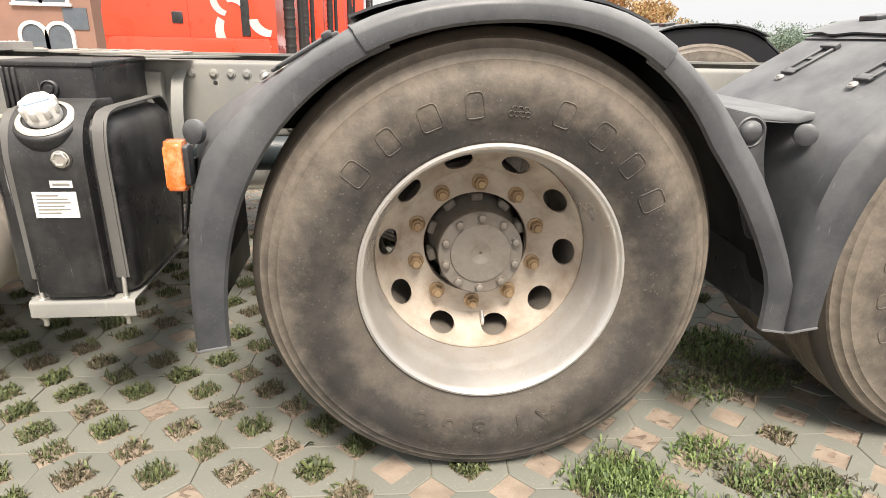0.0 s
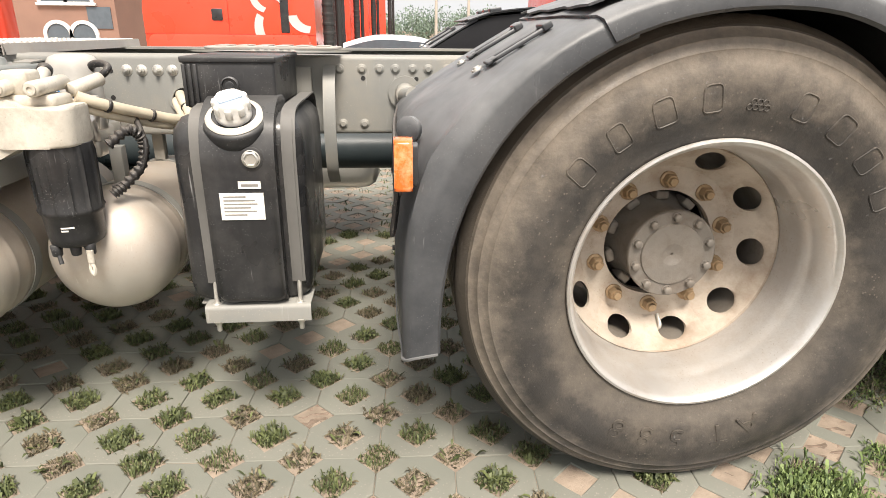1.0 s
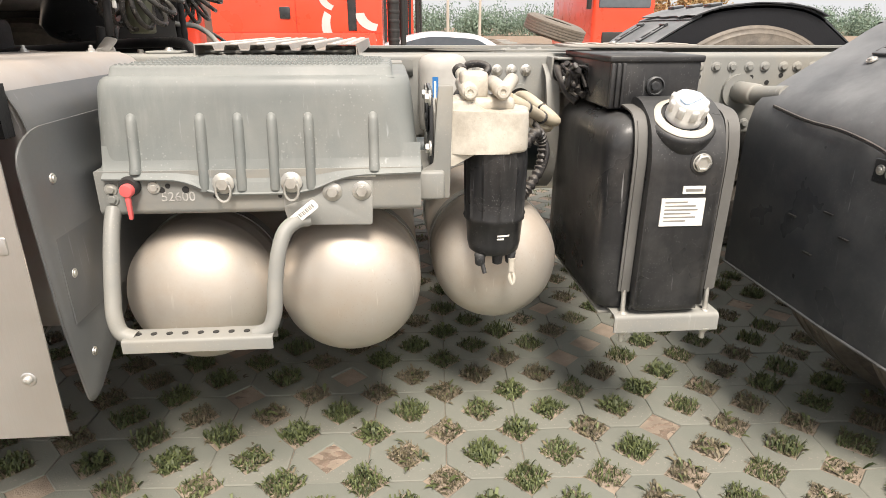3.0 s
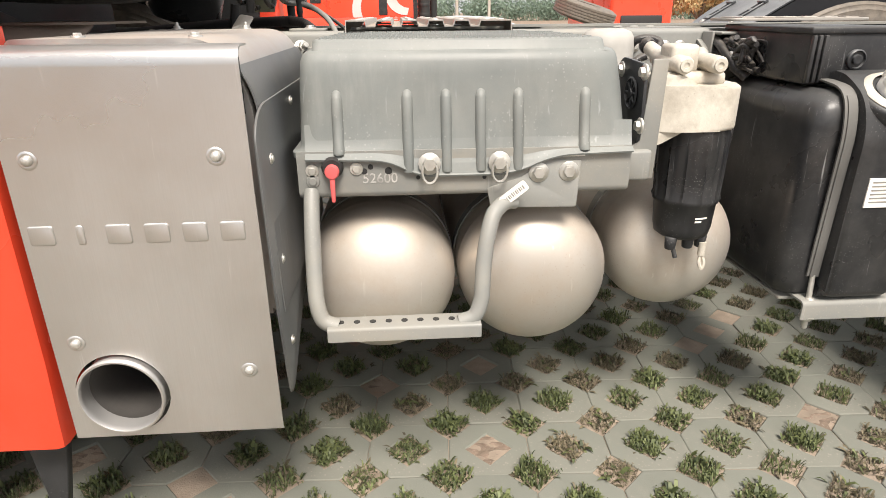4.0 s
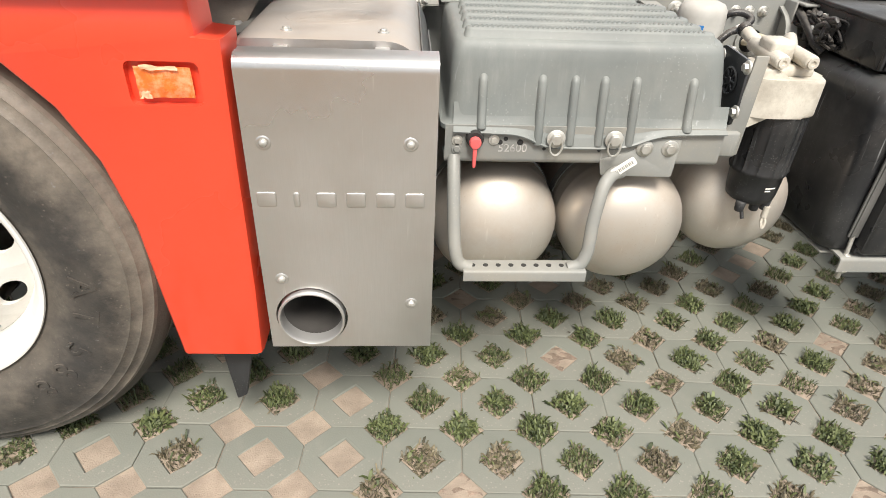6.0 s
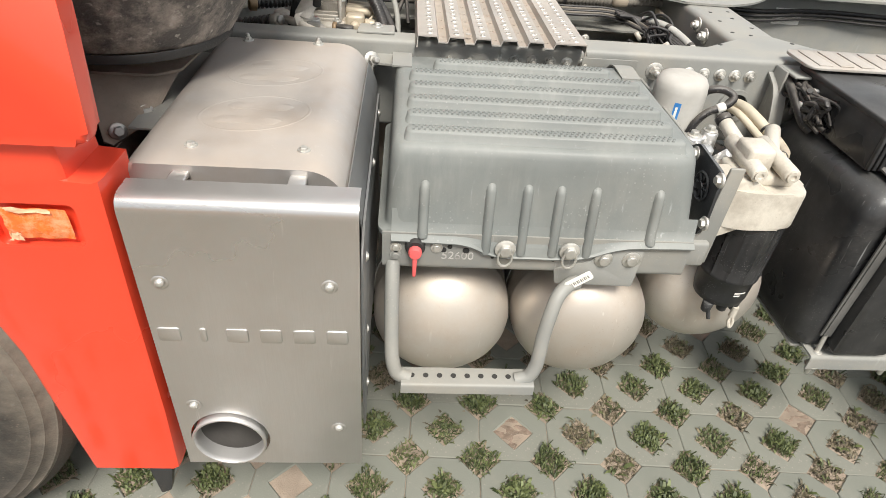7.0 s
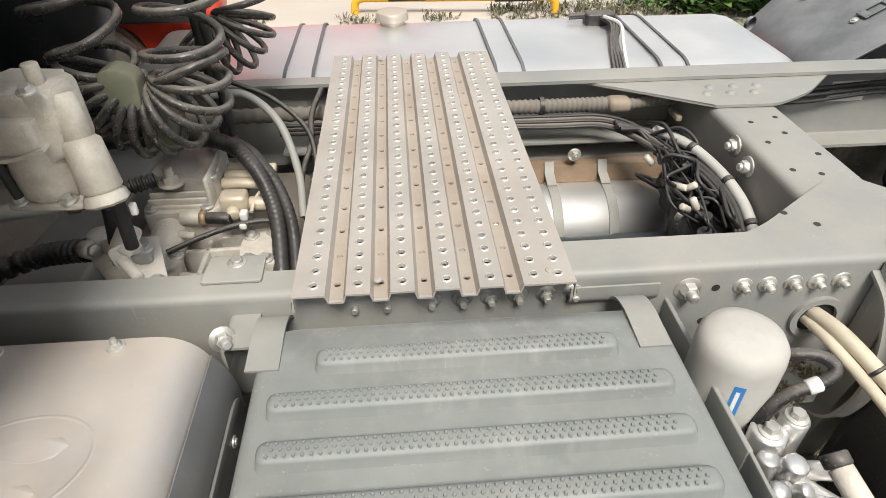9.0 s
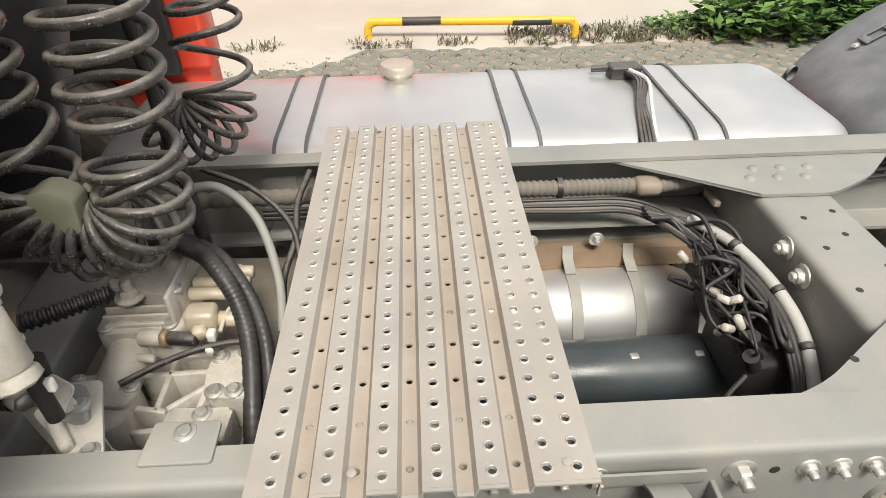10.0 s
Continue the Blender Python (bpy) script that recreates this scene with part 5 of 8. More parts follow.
sidep = fillet([(1.38, 0.86), (1.44, 0.892), (2.02, 0.892), (2.02, 0.70), (1.47, 0.36), (1.43, 0.36), (1.40, 0.55)], [0.03, 0.05, 0.04, 0.05, 0.02, 0.02, 0.02], 4)
prism(b, sidep, -1.8515, -1.8475, "x", 0.001)
part("side_plate", b, SLATE, muf)
b = bmesh.new()
sheet(b, fillet([(-1.8765, 0.951), (-1.854, 0.902), (-1.8462, 0.53)], [0, 0.06, 0], 6, False), 0.0022, 1.438, 2.032, "y")
part("side_sheet", b, SLATE, muf, "slate grey side sheet")
for y, z in ((1.47, 0.80), (1.47, 0.62), (1.48, 0.45), (1.70, 0.865), (1.95, 0.86)):
    b = bmesh.new()
    bolt(b, (-1.8475, y, z), (1, 0, 0), 0.006, 0.005)
    part("side_bolt", b, ZINC, muf)
for x in (-2.13, -1.95):
    b = bmesh.new()
    box(b, (x - 0.014, 1.40, 0.972), (x + 0.014, 1.47, 0.982), 0.003)
    part("tab", b, STEEL, muf)
    b = bmesh.new()
    bolt(b, (x, 1.50, 0.992), (0, 0, 1), 0.007, 0.007)
    part("top_bolt", b, ZINC, muf)
for x, y in ((-2.15, 2.02), (-1.99, 2.02)):
    b = bmesh.new()
    stud(b, (x, y, 0.992), (0, 0, 1), 0.008, 0.008, 0.016)
    part("top_bolt", b, ZINC, muf)
for x, z in ((-2.161, 0.832), (-1.898, 0.833), (-2.159, 0.535), (-1.894, 0.472)):
    b = bmesh.new()
    mm = Matrix.Translation((x, MY, z)) @ Y_AX
    lathe(b, [(0.014, 0.0004), (0.012, 0.0016), (0.010, 0.002), (0.008, 0.0012), (0, 0.001)], 24, mm, caps=False)
    d = part("dimple", b, STEEL, front)
    b = bmesh.new()
    lathe(b, [(0.0075, 0.001), (0.0075, 0.005), (0.005, 0.0075), (0, 0.008)], 12, mm, caps=False)
    part("cover_bolt", b, ZINC, d)
# plain embossed bars in place of the maker's name
for k in range(6):
    b = bmesh.new()
    x = -2.168 + 0.0558 * k
    w = 0.006 if k == 1 else 0.0185
    prism(b, fillet([(x - w, 0.703), (x + w, 0.703), (x + w, 0.734), (x - w, 0.734)], 0.005, 3), MY - 0.0019, MY + 0.001, "y", 0.0016, 2)
    part("embossed_bar", b, STEEL, front)
b = bmesh.new()
mm = Matrix.Translation((-2.105, MY, 0.436)) @ Y_AX
lathe(b, [(0.0635, -0.35), (0.0635, 0.002), (0.0645, 0.010), (0.066, 0.013), (0.069, 0.013), (0.071, 0.009), (0.069, 0.002), (0.0675, -0.35)], 56, mm, caps=False)
pipe = part("tailpipe", b, STEEL, muf, "round polished tailpipe with a rolled lip")
b = bmesh.new()
lathe(b, [(0.0638, -0.24), (0, -0.24)], 40, mm, caps=False)
lathe(b, [(0.0633, -0.24), (0.0633, -0.02)], 40, mm, caps=False)
part("soot", b, material("pipe inside", (0.16, 0.15, 0.14), 0.5, metal=0.6, vscale=10), pipe)
# dark block added to paint the shade in the gap behind the cover
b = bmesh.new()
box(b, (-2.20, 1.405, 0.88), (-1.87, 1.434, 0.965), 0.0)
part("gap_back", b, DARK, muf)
b = bmesh.new()
sheet(b, fillet([(-1.865, 0.90), (-1.865, 0.94), (-1.82, 0.94)], 0.006, 3, False), 0.005, 2.05, 2.128, "y")
part("mount", b, FRAME, muf)
block("mount_bar", (-2.2, 2.05, 0.6), (-1.9, 2.129, 0.66), FRAME, muf, 0.004)
b = bmesh.new()
stud(b, (-1.87, 2.07, 0.945), (0.5, -0.8, 0.3), 0.013, 0.013, 0.03)
part("mount_bolt", b, ZINC, muf)

# ---- cab ----
cab = thing("truck_cab", "bright orange-red tractor truck cab over the front wheel", "truck cab")
b = bmesh.new()
arch = [(-2.393, 0.335), (-2.410, 0.50), (-2.424, 0.66), (-2.455, 0.79), (-2.505, 0.89), (-2.58, 0.975), (-2.58, 0.975), (-2.58, 0.975), (-2.70, 1.035), (-2.95, 1.06), (-3.20, 1.035), (-3.33, 0.96), (-3.45, 0.80), (-3.50, 0.55)]
edge = [(-2.221, 0.333), (-2.214, 0.50), (-2.212, 0.66), (-2.211, 0.79), (-2.209, 0.90), (-2.207, 1.010), (-2.246, 1.014), (-2.250, 1.10), (-2.70, 1.10), (-2.95, 1.10), (-3.20, 1.10), (-3.70, 1.10), (-3.9, 0.80), (-4.0, 0.50)]
rings = []
for p, q in zip(arch, edge):
    p, q = Vector(p), Vector(q)
    d = (q - p).normalized()
    cut_ = [(p, 0.10), (p, 0.012), (p + d * 0.003, 0.002), (p + d * 0.010, -0.003), (q - d * 0.012, -0.003), (q - d * 0.003, 0.002), (q, 0.014), (q, 0.10)]
    rings.append([(v.x, MY + h, v.y) for v, h in cut_])
loft(b, rings)
fender = part("fender", b, RED, cab, "red rear fender panel with a recessed lamp")
for y0, y1 in ((MY - 0.022, MY + 0.014),):
    b = bmesh.new()
    prism(b, fillet([(-4.15, 1.072), (-2.190, 1.076), (-2.180, 1.25), (-2.178, 2.9), (-3.9, 2.9), (-4.15, 1.8)], [0.05, 0.02, 0.03, 0.1, 0.2, 0.1], 5), y0, y1, "y", 0.012, 3)
    part("side_panel", b, RED, cab, "red cab side")
b = bmesh.new()
box(b, (-4.1, MY + 0.15, 1.12), (-2.62, 3.62, 2.9), 0.05, 3)
part("rear_wall", b, material("dusty dark cab wall", (0.06, 0.057, 0.053), 0.6, dust=0.5, dust_colour=(0.2, 0.18, 0.155), vscale=5, bump=0.15, stain=0.6, stain_colour=(0.16, 0.14, 0.12), stain_scale=5.0, settle=-0.8), cab, "dark rear wall and floor of the cab")
b = bmesh.new()
box(b, (-4.0, MY + 0.15, 2.75), (-2.2, 3.62, 2.9), 0.05, 3)
part("roof", b, RED, cab)
b = bmesh.new()
prism(b, rrect(-2.371, -2.250, 0.899, 0.973, 0.014), MY - 0.03, MY + 0.011, "y", 0.0)
cut(fender, b)
b = bmesh.new()
rs = []
rnd = random.Random(7)
for j, z in enumerate([0.911 + 0.0105 * i for i in range(6)]):
    rs.append([(-2.3565 + 0.0132 * i, MY + 0.002 - 0.005 * rnd.random() - (0.003 if 0 < i < 7 and 0 < j < 5 else 0), z) for i in range(8)])
loft(b, rs, False, False, False)
part("indicator_lamp", b, AMBER, cab, "amber side indicator still in wrinkled film", 80)
FILM = material("crinkled clear film", (0.86, 0.5, 0.3), 0.2, var=0.2, vscale=60, bump=0.3, coat=0.8)
for k, (x0, x1, z0, z1) in enumerate(((-2.345, -2.285, 0.960, 0.967), (-2.352, -2.335, 0.912, 0.924))):
    b = bmesh.new()
    rows = []
    for j in range(4):
        rows.append([(x0 + (x1 - x0) * i / 6 + 0.003 * rnd.uniform(-1, 1), MY - 0.0055 - 0.003 * rnd.random(), z0 + (z1 - z0) * j / 3 + 0.002 * rnd.uniform(-1, 1)) for i in range(7)])
    loft(b, rows, False, False, False)
    part("film", b, FILM, cab, "crinkled protective film")
# far side fender
b = bmesh.new()
box(b, (-3.3, 3.585, 0.95), (-2.285, 3.622, 2.9), 0.01)
part("inner_wall", b, DARK, cab)
b = bmesh.new()
box(b, (-2.33, 3.63, 0.95), (-2.195, 3.77, 2.9), 0.02)
part("side_panel", b, RED, cab)
b = bmesh.new()
prism(b, fillet([(-2.215, 1.05), (-2.215, 0.335), (-2.393, 0.335), (-2.424, 0.66), (-2.505, 0.89), (-2.70, 1.04), (-3.3, 1.06), (-3.3, 1.10), (-2.25, 1.10)], 0.02, 4), 3.66, 3.765, "y", 0.014, 3)
part("fender", b, RED, cab, "red rear fender panel")
b = bmesh.new()
prism(b, fillet([(-2.345, 0.345), (-2.255, 0.345), (-2.30, 0.125), (-2.325, 0.112)], 0.005, 2), 1.42, 1.44, "y", 0.002)
part("mud_flap", b, PLASTIC, cab, "black rubber mud flap")
b = bmesh.new()
# wheel house liner and dark underside
sheet(b, fillet([(-2.235, 0.36), (-2.30, 0.75), (-2.46, 1.02), (-2.95, 1.15), (-3.45, 1.02)], 0.15, 6, False), 0.006, 1.42, 2.02, "y")
part("wheel_house", b, PLASTIC, cab)
b = bmesh.new()
box(b, (-3.9, 2.2, 0.72), (-2.65, 2.9, 1.08), 0.03)
part("underside", b, DARK, cab)
b = bmesh.new()
sheet(b, fillet([(-2.28, 0.955), (-2.20, 0.952), (-2.12, 0.965)], 0.02, 3, False), 0.004, 1.62, 2.02, "y")
part("ledge", b, FRAME, cab, "grey sheet ledge behind the cab")
muddy = material("mud-caked steel sheet", (0.12, 0.10, 0.085), 0.8, dust=0.8, dust_colour=(0.42, 0.35, 0.28), vscale=6, bump=0.3, stain=0.6, stain_colour=(0.26, 0.2, 0.15), stain_scale=7.0, settle=-0.6)
b = bmesh.new()
sheet(b, [(-2.325, 0.60), (-2.30, 0.925)], 0.004, 1.46, 2.10, "y")
wall = part("engine_guard", b, muddy, cab, "muddy steel guard sheet beside the silencer")
# dark discs paint the shade of two holes
for y, z in ((1.53, 0.885), (1.49, 0.86)):
    pin("guard_hole", (-2.312, y, z), (-2.297, y, z + 0.002), 0.012, DARK, wall, 12, None, 0.0)


def plate4(name, pts, t, mat, parent, label=""):
    """Flat steel plate through its corner points, t thick."""
    P = [Vector(p) for p in pts]
    n = (P[1] - P[0]).cross(P[2] - P[0]).normalized() * t
    b = bmesh.new()
    loft(b, [[tuple(p) for p in P], [tuple(p - n) for p in P]])
    return part(name, b, mat, parent, label)


shelf = plate4("bracket_shelf", [(-2.40, 1.735, 1.012), (-2.262, 1.738, 1.012), (-2.222, 1.775, 1.012), (-2.207, 1.99, 1.012), (-2.43, 1.99, 1.012)], 0.005, muddy, cab, "dusty steel shelf under the intake")
web = plate4("bracket_web", [(-2.395, 1.737, 1.008), (-2.318, 1.600, 0.938), (-2.303, 1.600, 0.932), (-2.268, 1.70, 0.935), (-2.228, 1.777, 1.008)], 0.005, muddy, cab, "triangular steel bracket plate")
for p in ((-2.300, 1.622, 0.948), (-2.272, 1.69, 0.955)):
    b = bmesh.new()
    bolt(b, p, (0.6, -0.7, 0.3), 0.010, 0.010)
    part("bracket_bolt", b, ZINC, cab)

# intake bellows hanging under the cab corner
bel = thing("intake_bellows", "dirty dark grey ribbed intake bellows behind the cab", "air intake")
b = bmesh.new()
rings = []
for k, z in enumerate([1.060, 1.064, 1.08, 1.12, 1.20, 1.32, 1.45, 1.60, 2.2]):
    ring = []
    grow = [0.86, 0.91, 0.96, 1.07, 1.29, 1.52, 1.62, 1.68, 1.72][k]
    for i in range(72):
        a = 2 * math.pi * i / 72
        rr = 0.205 * grow + 0.004 * noise.noise(Vector((9 * math.cos(a), 9 * math.sin(a), 14 * z)))
        ring.append((-2.338 + rr * 1.05 * math.cos(a), 1.85 + rr * 1.05 * math.sin(a), z - 0.012 * math.sin(a)))
    rings.append(ring)
loft(b, rings)
part("sleeve", b, material("muddy grey rubber", (0.055, 0.053, 0.052), 0.5, dust=0.5, dust_colour=(0.34, 0.31, 0.27), stain=0.85, stain_colour=(0.36, 0.32, 0.28), stain_scale=16.0, vscale=9, spots=0.8, spot_colour=(0.33, 0.31, 0.28), bump=0.5), bel)
b = bmesh.new()
lathe(b, [(0.182, 1.052), (0.196, 1.056), (0.202, 1.070), (0.200, 1.074), (0.186, 1.060), (0.182, 1.052)], 60, Matrix.Translation((-2.338, 1.85, 0)), caps=False)
part("lower_rim", b, DARK, bel, "dark moulded lower rim")

# ---- walkway deck across the rails ----
deck = thing("walkway_deck", "galvanised perforated walkway plank across the frame rails", "walkway")
DX0, DX1, DY0, DY1, DZ = -1.762, -1.338, 2.086, 3.055, 1.009
b = bmesh.new()
ny = 28
pitch = (DY1 - DY0) / ny


def strip(b, lips, x0, x1, z, rows, r, every=1):
    """Flat strip with round holes: rows are x places; each cell is a square ring round its hole."""
    edges = [x0] + [(p + q) / 2 for p, q in zip(rows, rows[1:])] + [x1]
    for c, (e0, e1) in zip(rows, zip(edges, edges[1:])):
        for j in range(ny // every):
            ya, yb = DY0 + pitch * every * j, DY0 + pitch * every * (j + 1)
            cy = (ya + yb) / 2
            per = [(e0, ya), (c, ya), (e1, ya), (e1, cy), (e1, yb), (c, yb), (e0, yb), (e0, cy)]
            out = [b.verts.new((DX0 + u, v, z)) for u, v in per]
            rim, lip, low = [], [], []
            for i in range(8):
                a = radians(-135 + 45 * i)
                ux, uy = math.cos(a), math.sin(a)
                rim.append(b.verts.new((DX0 + c + 1.4 * r * ux, cy + 1.4 * r * uy, z)))
                lip.append((lips.verts.new((DX0 + c + 1.4 * r * ux, cy + 1.4 * r * uy, z)), lips.verts.new((DX0 + c + 1.12 * r * ux, cy + 1.12 * r * uy, z + (0.0026 if r > 0.0053 else 0)))))
                low.append((lips.verts.new((DX0 + c + r * ux, cy + r * uy, z + (0.0022 if r > 0.0053 else -0.001))), lips.verts.new((DX0 + c + 0.95 * r * ux, cy + 0.95 * r * uy, z - 0.004))))
            for i in range(8):
                j2 = (i + 1) % 8
                b.faces.new((out[i], out[j2], rim[j2], rim[i]))
                lips.faces.new((lip[i][0], lip[j2][0], lip[j2][1], lip[i][1]))
                lips.faces.new((lip[i][1], lip[j2][1], low[j2][0], low[i][0]))
                lips.faces.new((low[i][0], low[j2][0], low[j2][1], low[i][1]))


valley, lips, low_lips = bmesh.new(), bmesh.new(), bmesh.new()
for k in range(6):
    c = 0.032 + 0.0658 * k
    x0 = c - 0.018 if k else 0.002
    x1 = c + 0.018 if k < 5 else 0.422
    strip(b, lips, x0, x1, DZ, [c] if k < 5 else [c, 0.398], 0.0060)
    for s in ((x0,) if k == 0 else (x0, x1) if k < 5 else (x0, x1)):
        d = -0.005 if s == x0 else 0.005
        z1 = DZ - 0.014 if not ((k == 0 and s == x0) or (k == 5 and s == x1)) else DZ - 0.03
        b.faces.new([b.verts.new(p) for p in ((DX0 + s, DY0, DZ), (DX0 + s, DY1, DZ), (DX0 + s + d, DY1, z1), (DX0 + s + d, DY0, z1))])
    if k == 0:
        b.faces.new([b.verts.new(p) for p in ((DX0 + x1, DY0, DZ), (DX0 + x1, DY1, DZ), (DX0 + x1 + 0.005, DY1, DZ - 0.014), (DX0 + x1 + 0.005, DY0, DZ - 0.014))])
    if k < 5:
        strip(valley, low_lips, x1 + 0.005, x1 + 0.0248, DZ - 0.014, [x1 + 0.0149], 0.0050, 2)
bmesh.ops.remove_doubles(b, verts=b.verts, dist=0.0004)
bmesh.ops.remove_doubles(valley, verts=valley.verts, dist=0.0004)
sheet_ob = part("deck_sheet", b, DECK, deck, "ribbed sheet with rows of raised round holes")
tagged(part("hole_rims", lips, DECK_RIM, sheet_ob, "bright worn rims of the punched holes"), kind="stuff")
part("valley_sheet", valley, DECK_DIRT, sheet_ob, "dirt-filled valleys between the ridges")
tagged(part("valley_hole_rims", low_lips, DECK_DIRT, sheet_ob), kind="stuff")
b = bmesh.new()
edge = [(0.0, DZ - 0.030), (0.002, DZ)]
for k in range(6):
    c = 0.032 + 0.0658 * k
    if k < 5:
        edge += [(c + 0.018, DZ), (c + 0.023, DZ - 0.014), (c + 0.0428, DZ - 0.014), (c + 0.0478, DZ)]
edge += [(0.422, DZ), (0.424, DZ - 0.03)]
sheet(b, [(DX0 + u, v) for u, v in edge], -0.0035, DY0 - 0.005, DY0 - 0.0002, "y")
part("deck_edge", b, DECK, deck)
b = bmesh.new()
sheet(b, [(DX0 + u, v) for u, v in edge], -0.0035, DY1 + 0.0002, DY1 + 0.005, "y")
part("deck_edge", b, DECK, deck)
for y in (2.15, 2.93):
    b = bmesh.new()
    sheet(b, [(DX0 + 0.01, DZ - 0.018), (DX1 - 0.01, DZ - 0.018)], -0.006, y, y + 0.05, "y")
    part("cross_strap", b, FRAME, deck)
for x, y in ((-1.635, 2.11), (-1.375, 2.11), (-1.635, 3.04), (-1.375, 3.04)):
    b = bmesh.new()
    lathe(b, [(0.0065, 0), (0.0058, 0.0018), (0.003, 0.0026), (0, 0.0026)], 14, Matrix.Translation((x, y, DZ)), caps=False)
    part("deck_rivet", b, DECK, deck)

# ---- far side fuel tank ----
fuel = thing("fuel_tank", "large bright aluminium fuel tank with steel straps", "fuel tank")
FX0, FX1, FY0, FY1, FZ0, FZ1 = -2.40, -0.335, 3.075, 3.745, 0.32, 0.925
sec = lambda d: fillet([(FY0 + d, FZ0 + d), (FY1 - d, FZ0 + d), (FY1 - d, FZ1 - d), (FY0 + d, FZ1 - d)], [0.12, 0.16, 0.19, 0.12], 10)
b = bmesh.new()
xs = [(FX0, 0.05), (FX0 + 0.012, 0.02), (FX0 + 0.03, 0.004), (FX0 + 0.05, 0.0), (FX1 - 0.09, 0.0), (FX1 - 0.05, 0.006), (FX1 - 0.02, 0.022), (FX1, 0.06)]
loft(b, [[(x, y, z) for y, z in sec(d)] for x, d in xs])
part("shell", b, ALU, fuel)
for x in (-1.92, -1.30, -0.80):
    b = bmesh.new()
    line = sec(-0.003)
    line = line + [line[0]]
    sheet(b, line, 0.004, x, x + 0.085, "x")
    st = part("strap", b, ALU, fuel, "steel strap with dark rubber edges")
    b = bmesh.new()
    for e in (x - 0.004, x + 0.079):
        sheet(b, line, -0.0055, e, e + 0.009, "x")
    part("rubber_edge", b, PLASTIC, st)
b = bmesh.new()
lathe(b, [(0.045, -0.03), (0.045, 0.02), (0.056, 0.022), (0.058, 0.036), (0.052, 0.048), (0.03, 0.052), (0, 0.052)], 32, Matrix.Translation((-1.60, 3.60, 0.918)))
part("filler_cap", b, TANK_SKIN, fuel, "round metal filler cap")
b = bmesh.new()
box(b, (-0.93, 3.50, 0.922), (-0.83, 3.56, 0.965), 0.008, 2, )
tube(b, [(-0.98, 3.55, 0.945), (-0.93, 3.54, 0.95), (-0.88, 3.53, 0.955)], 0.011, 8)
sender = part("sender", b, HOSE, fuel, "black level sender with cables")
b = bmesh.new()
for k in range(4):
    tube(b, [(-0.885 + 0.01 * k, 3.51, 0.95), (-0.872 + 0.010 * k, 3.42, 0.955), (-0.905 + 0.006 * k, 3.30, 0.94), (-0.94 + 0.010 * k, 3.16, 0.93), (-0.955 + 0.01 * k, 3.05, 0.90)], 0.006, 6)
part("sender_loom", b, HOSE, sender, "taped black cable bundle")
b = bmesh.new()
tube(b, [(-0.872, 3.50, 0.957), (-0.848, 3.40, 0.962), (-0.875, 3.28, 0.95), (-0.905, 3.15, 0.935), (-0.915, 3.05, 0.905)], 0.006, 6)
part("sender_cable", b, WHITE, sender)
for x in (-1.88, -0.76):
    b = bmesh.new()
    sheet(b, fillet([(3.70, 0.305), (2.986, 0.305), (2.986, 0.92)], 0.02, 3, False), 0.012, x - 0.04, x + 0.04, "x")
    part("carrier", b, FRAME, fuel)

# ---- between the rails ----
inner = thing("air_tank", "satin metal air tank strapped between the frame rails", "air tank", "air tanks")
b = bmesh.new()
lathe(b, [(0, -0.40), (0.06, -0.395), (0.10, -0.38), (0.115, -0.35), (0.1165, -0.345), (0.115, -0.34), (0.115, 0.34), (0.10, 0.38), (0, 0.40)], 48, Matrix.Translation((-1.27, 2.79, 0.603)) @ Matrix.Rotation(radians(90), 4, "Y"))
part("shell", b, ALU, inner)
for x in (-1.185, -1.035):
    b = bmesh.new()
    lathe(b, [(0.116, -0.013), (0.119, -0.013), (0.119, 0.013), (0.116, 0.013)], 40, Matrix.Translation((x, 2.79, 0.603)) @ Matrix.Rotation(radians(90), 4, "Y"), caps=False)
    sheet(b, [(2.80, 0.7225), (2.845, 0.735), (2.86, 0.765)], 0.003, x - 0.013, x + 0.013, "x")
    part("strap", b, FRAME, inner)
shaft = thing("propeller_shaft", "dark painted propeller shaft running along the frame", "drive shaft")
b = bmesh.new()
dark_paint = material("dark teal paint", (0.022, 0.036, 0.042), 0.35, dust=0.25, dust_colour=(0.2, 0.2, 0.19), vscale=5)
lathe(b, [(0, -0.95), (0.06, -0.95), (0.075, -0.9), (0.075, -0.12), (0.078, -0.11), (0.078, 0.02), (0.075, 0.03), (0.075, 0.8), (0.05, 0.86), (0, 0.86)], 40, Matrix.Translation((-0.95, 2.575, 0.623)) @ Matrix.Rotation(radians(90), 4, "Y") @ Matrix.Rotation(radians(0), 4, "X"))
part("tube", b, dark_paint, shaft)
for x in (-1.10, -0.96):
    b = bmesh.new()
    box(b, (x - 0.010, 2.545, 0.688), (x + 0.010, 2.562, 0.699), 0.003)
    part("balance_weight", b, ZINC, shaft)

# valve block with cable loom by the cross beam
valve = thing("valve_block", "dark air valve block tangled with cables and fittings", "valve block")
rnd = random.Random(11)
b = bmesh.new()
box(b, (-0.945, 2.42, 0.70), (-0.84, 2.60, 0.80), 0.012)
box(b, (-0.93, 2.60, 0.72), (-0.85, 2.70, 0.84), 0.012)
for k in range(9):
    rod(b, (-0.93 + 0.012 * (k % 3), 2.43 + 0.028 * k, 0.79), (-0.95 + 0.01 * (k % 4), 2.42 + 0.03 * k, 0.83 + 0.02 * (k % 2)), 0.015, 12)
box(b, (-0.86, 2.40, 0.66), (-0.83, 2.72, 0.80), 0.004)
part("body", b, DARK, valve)
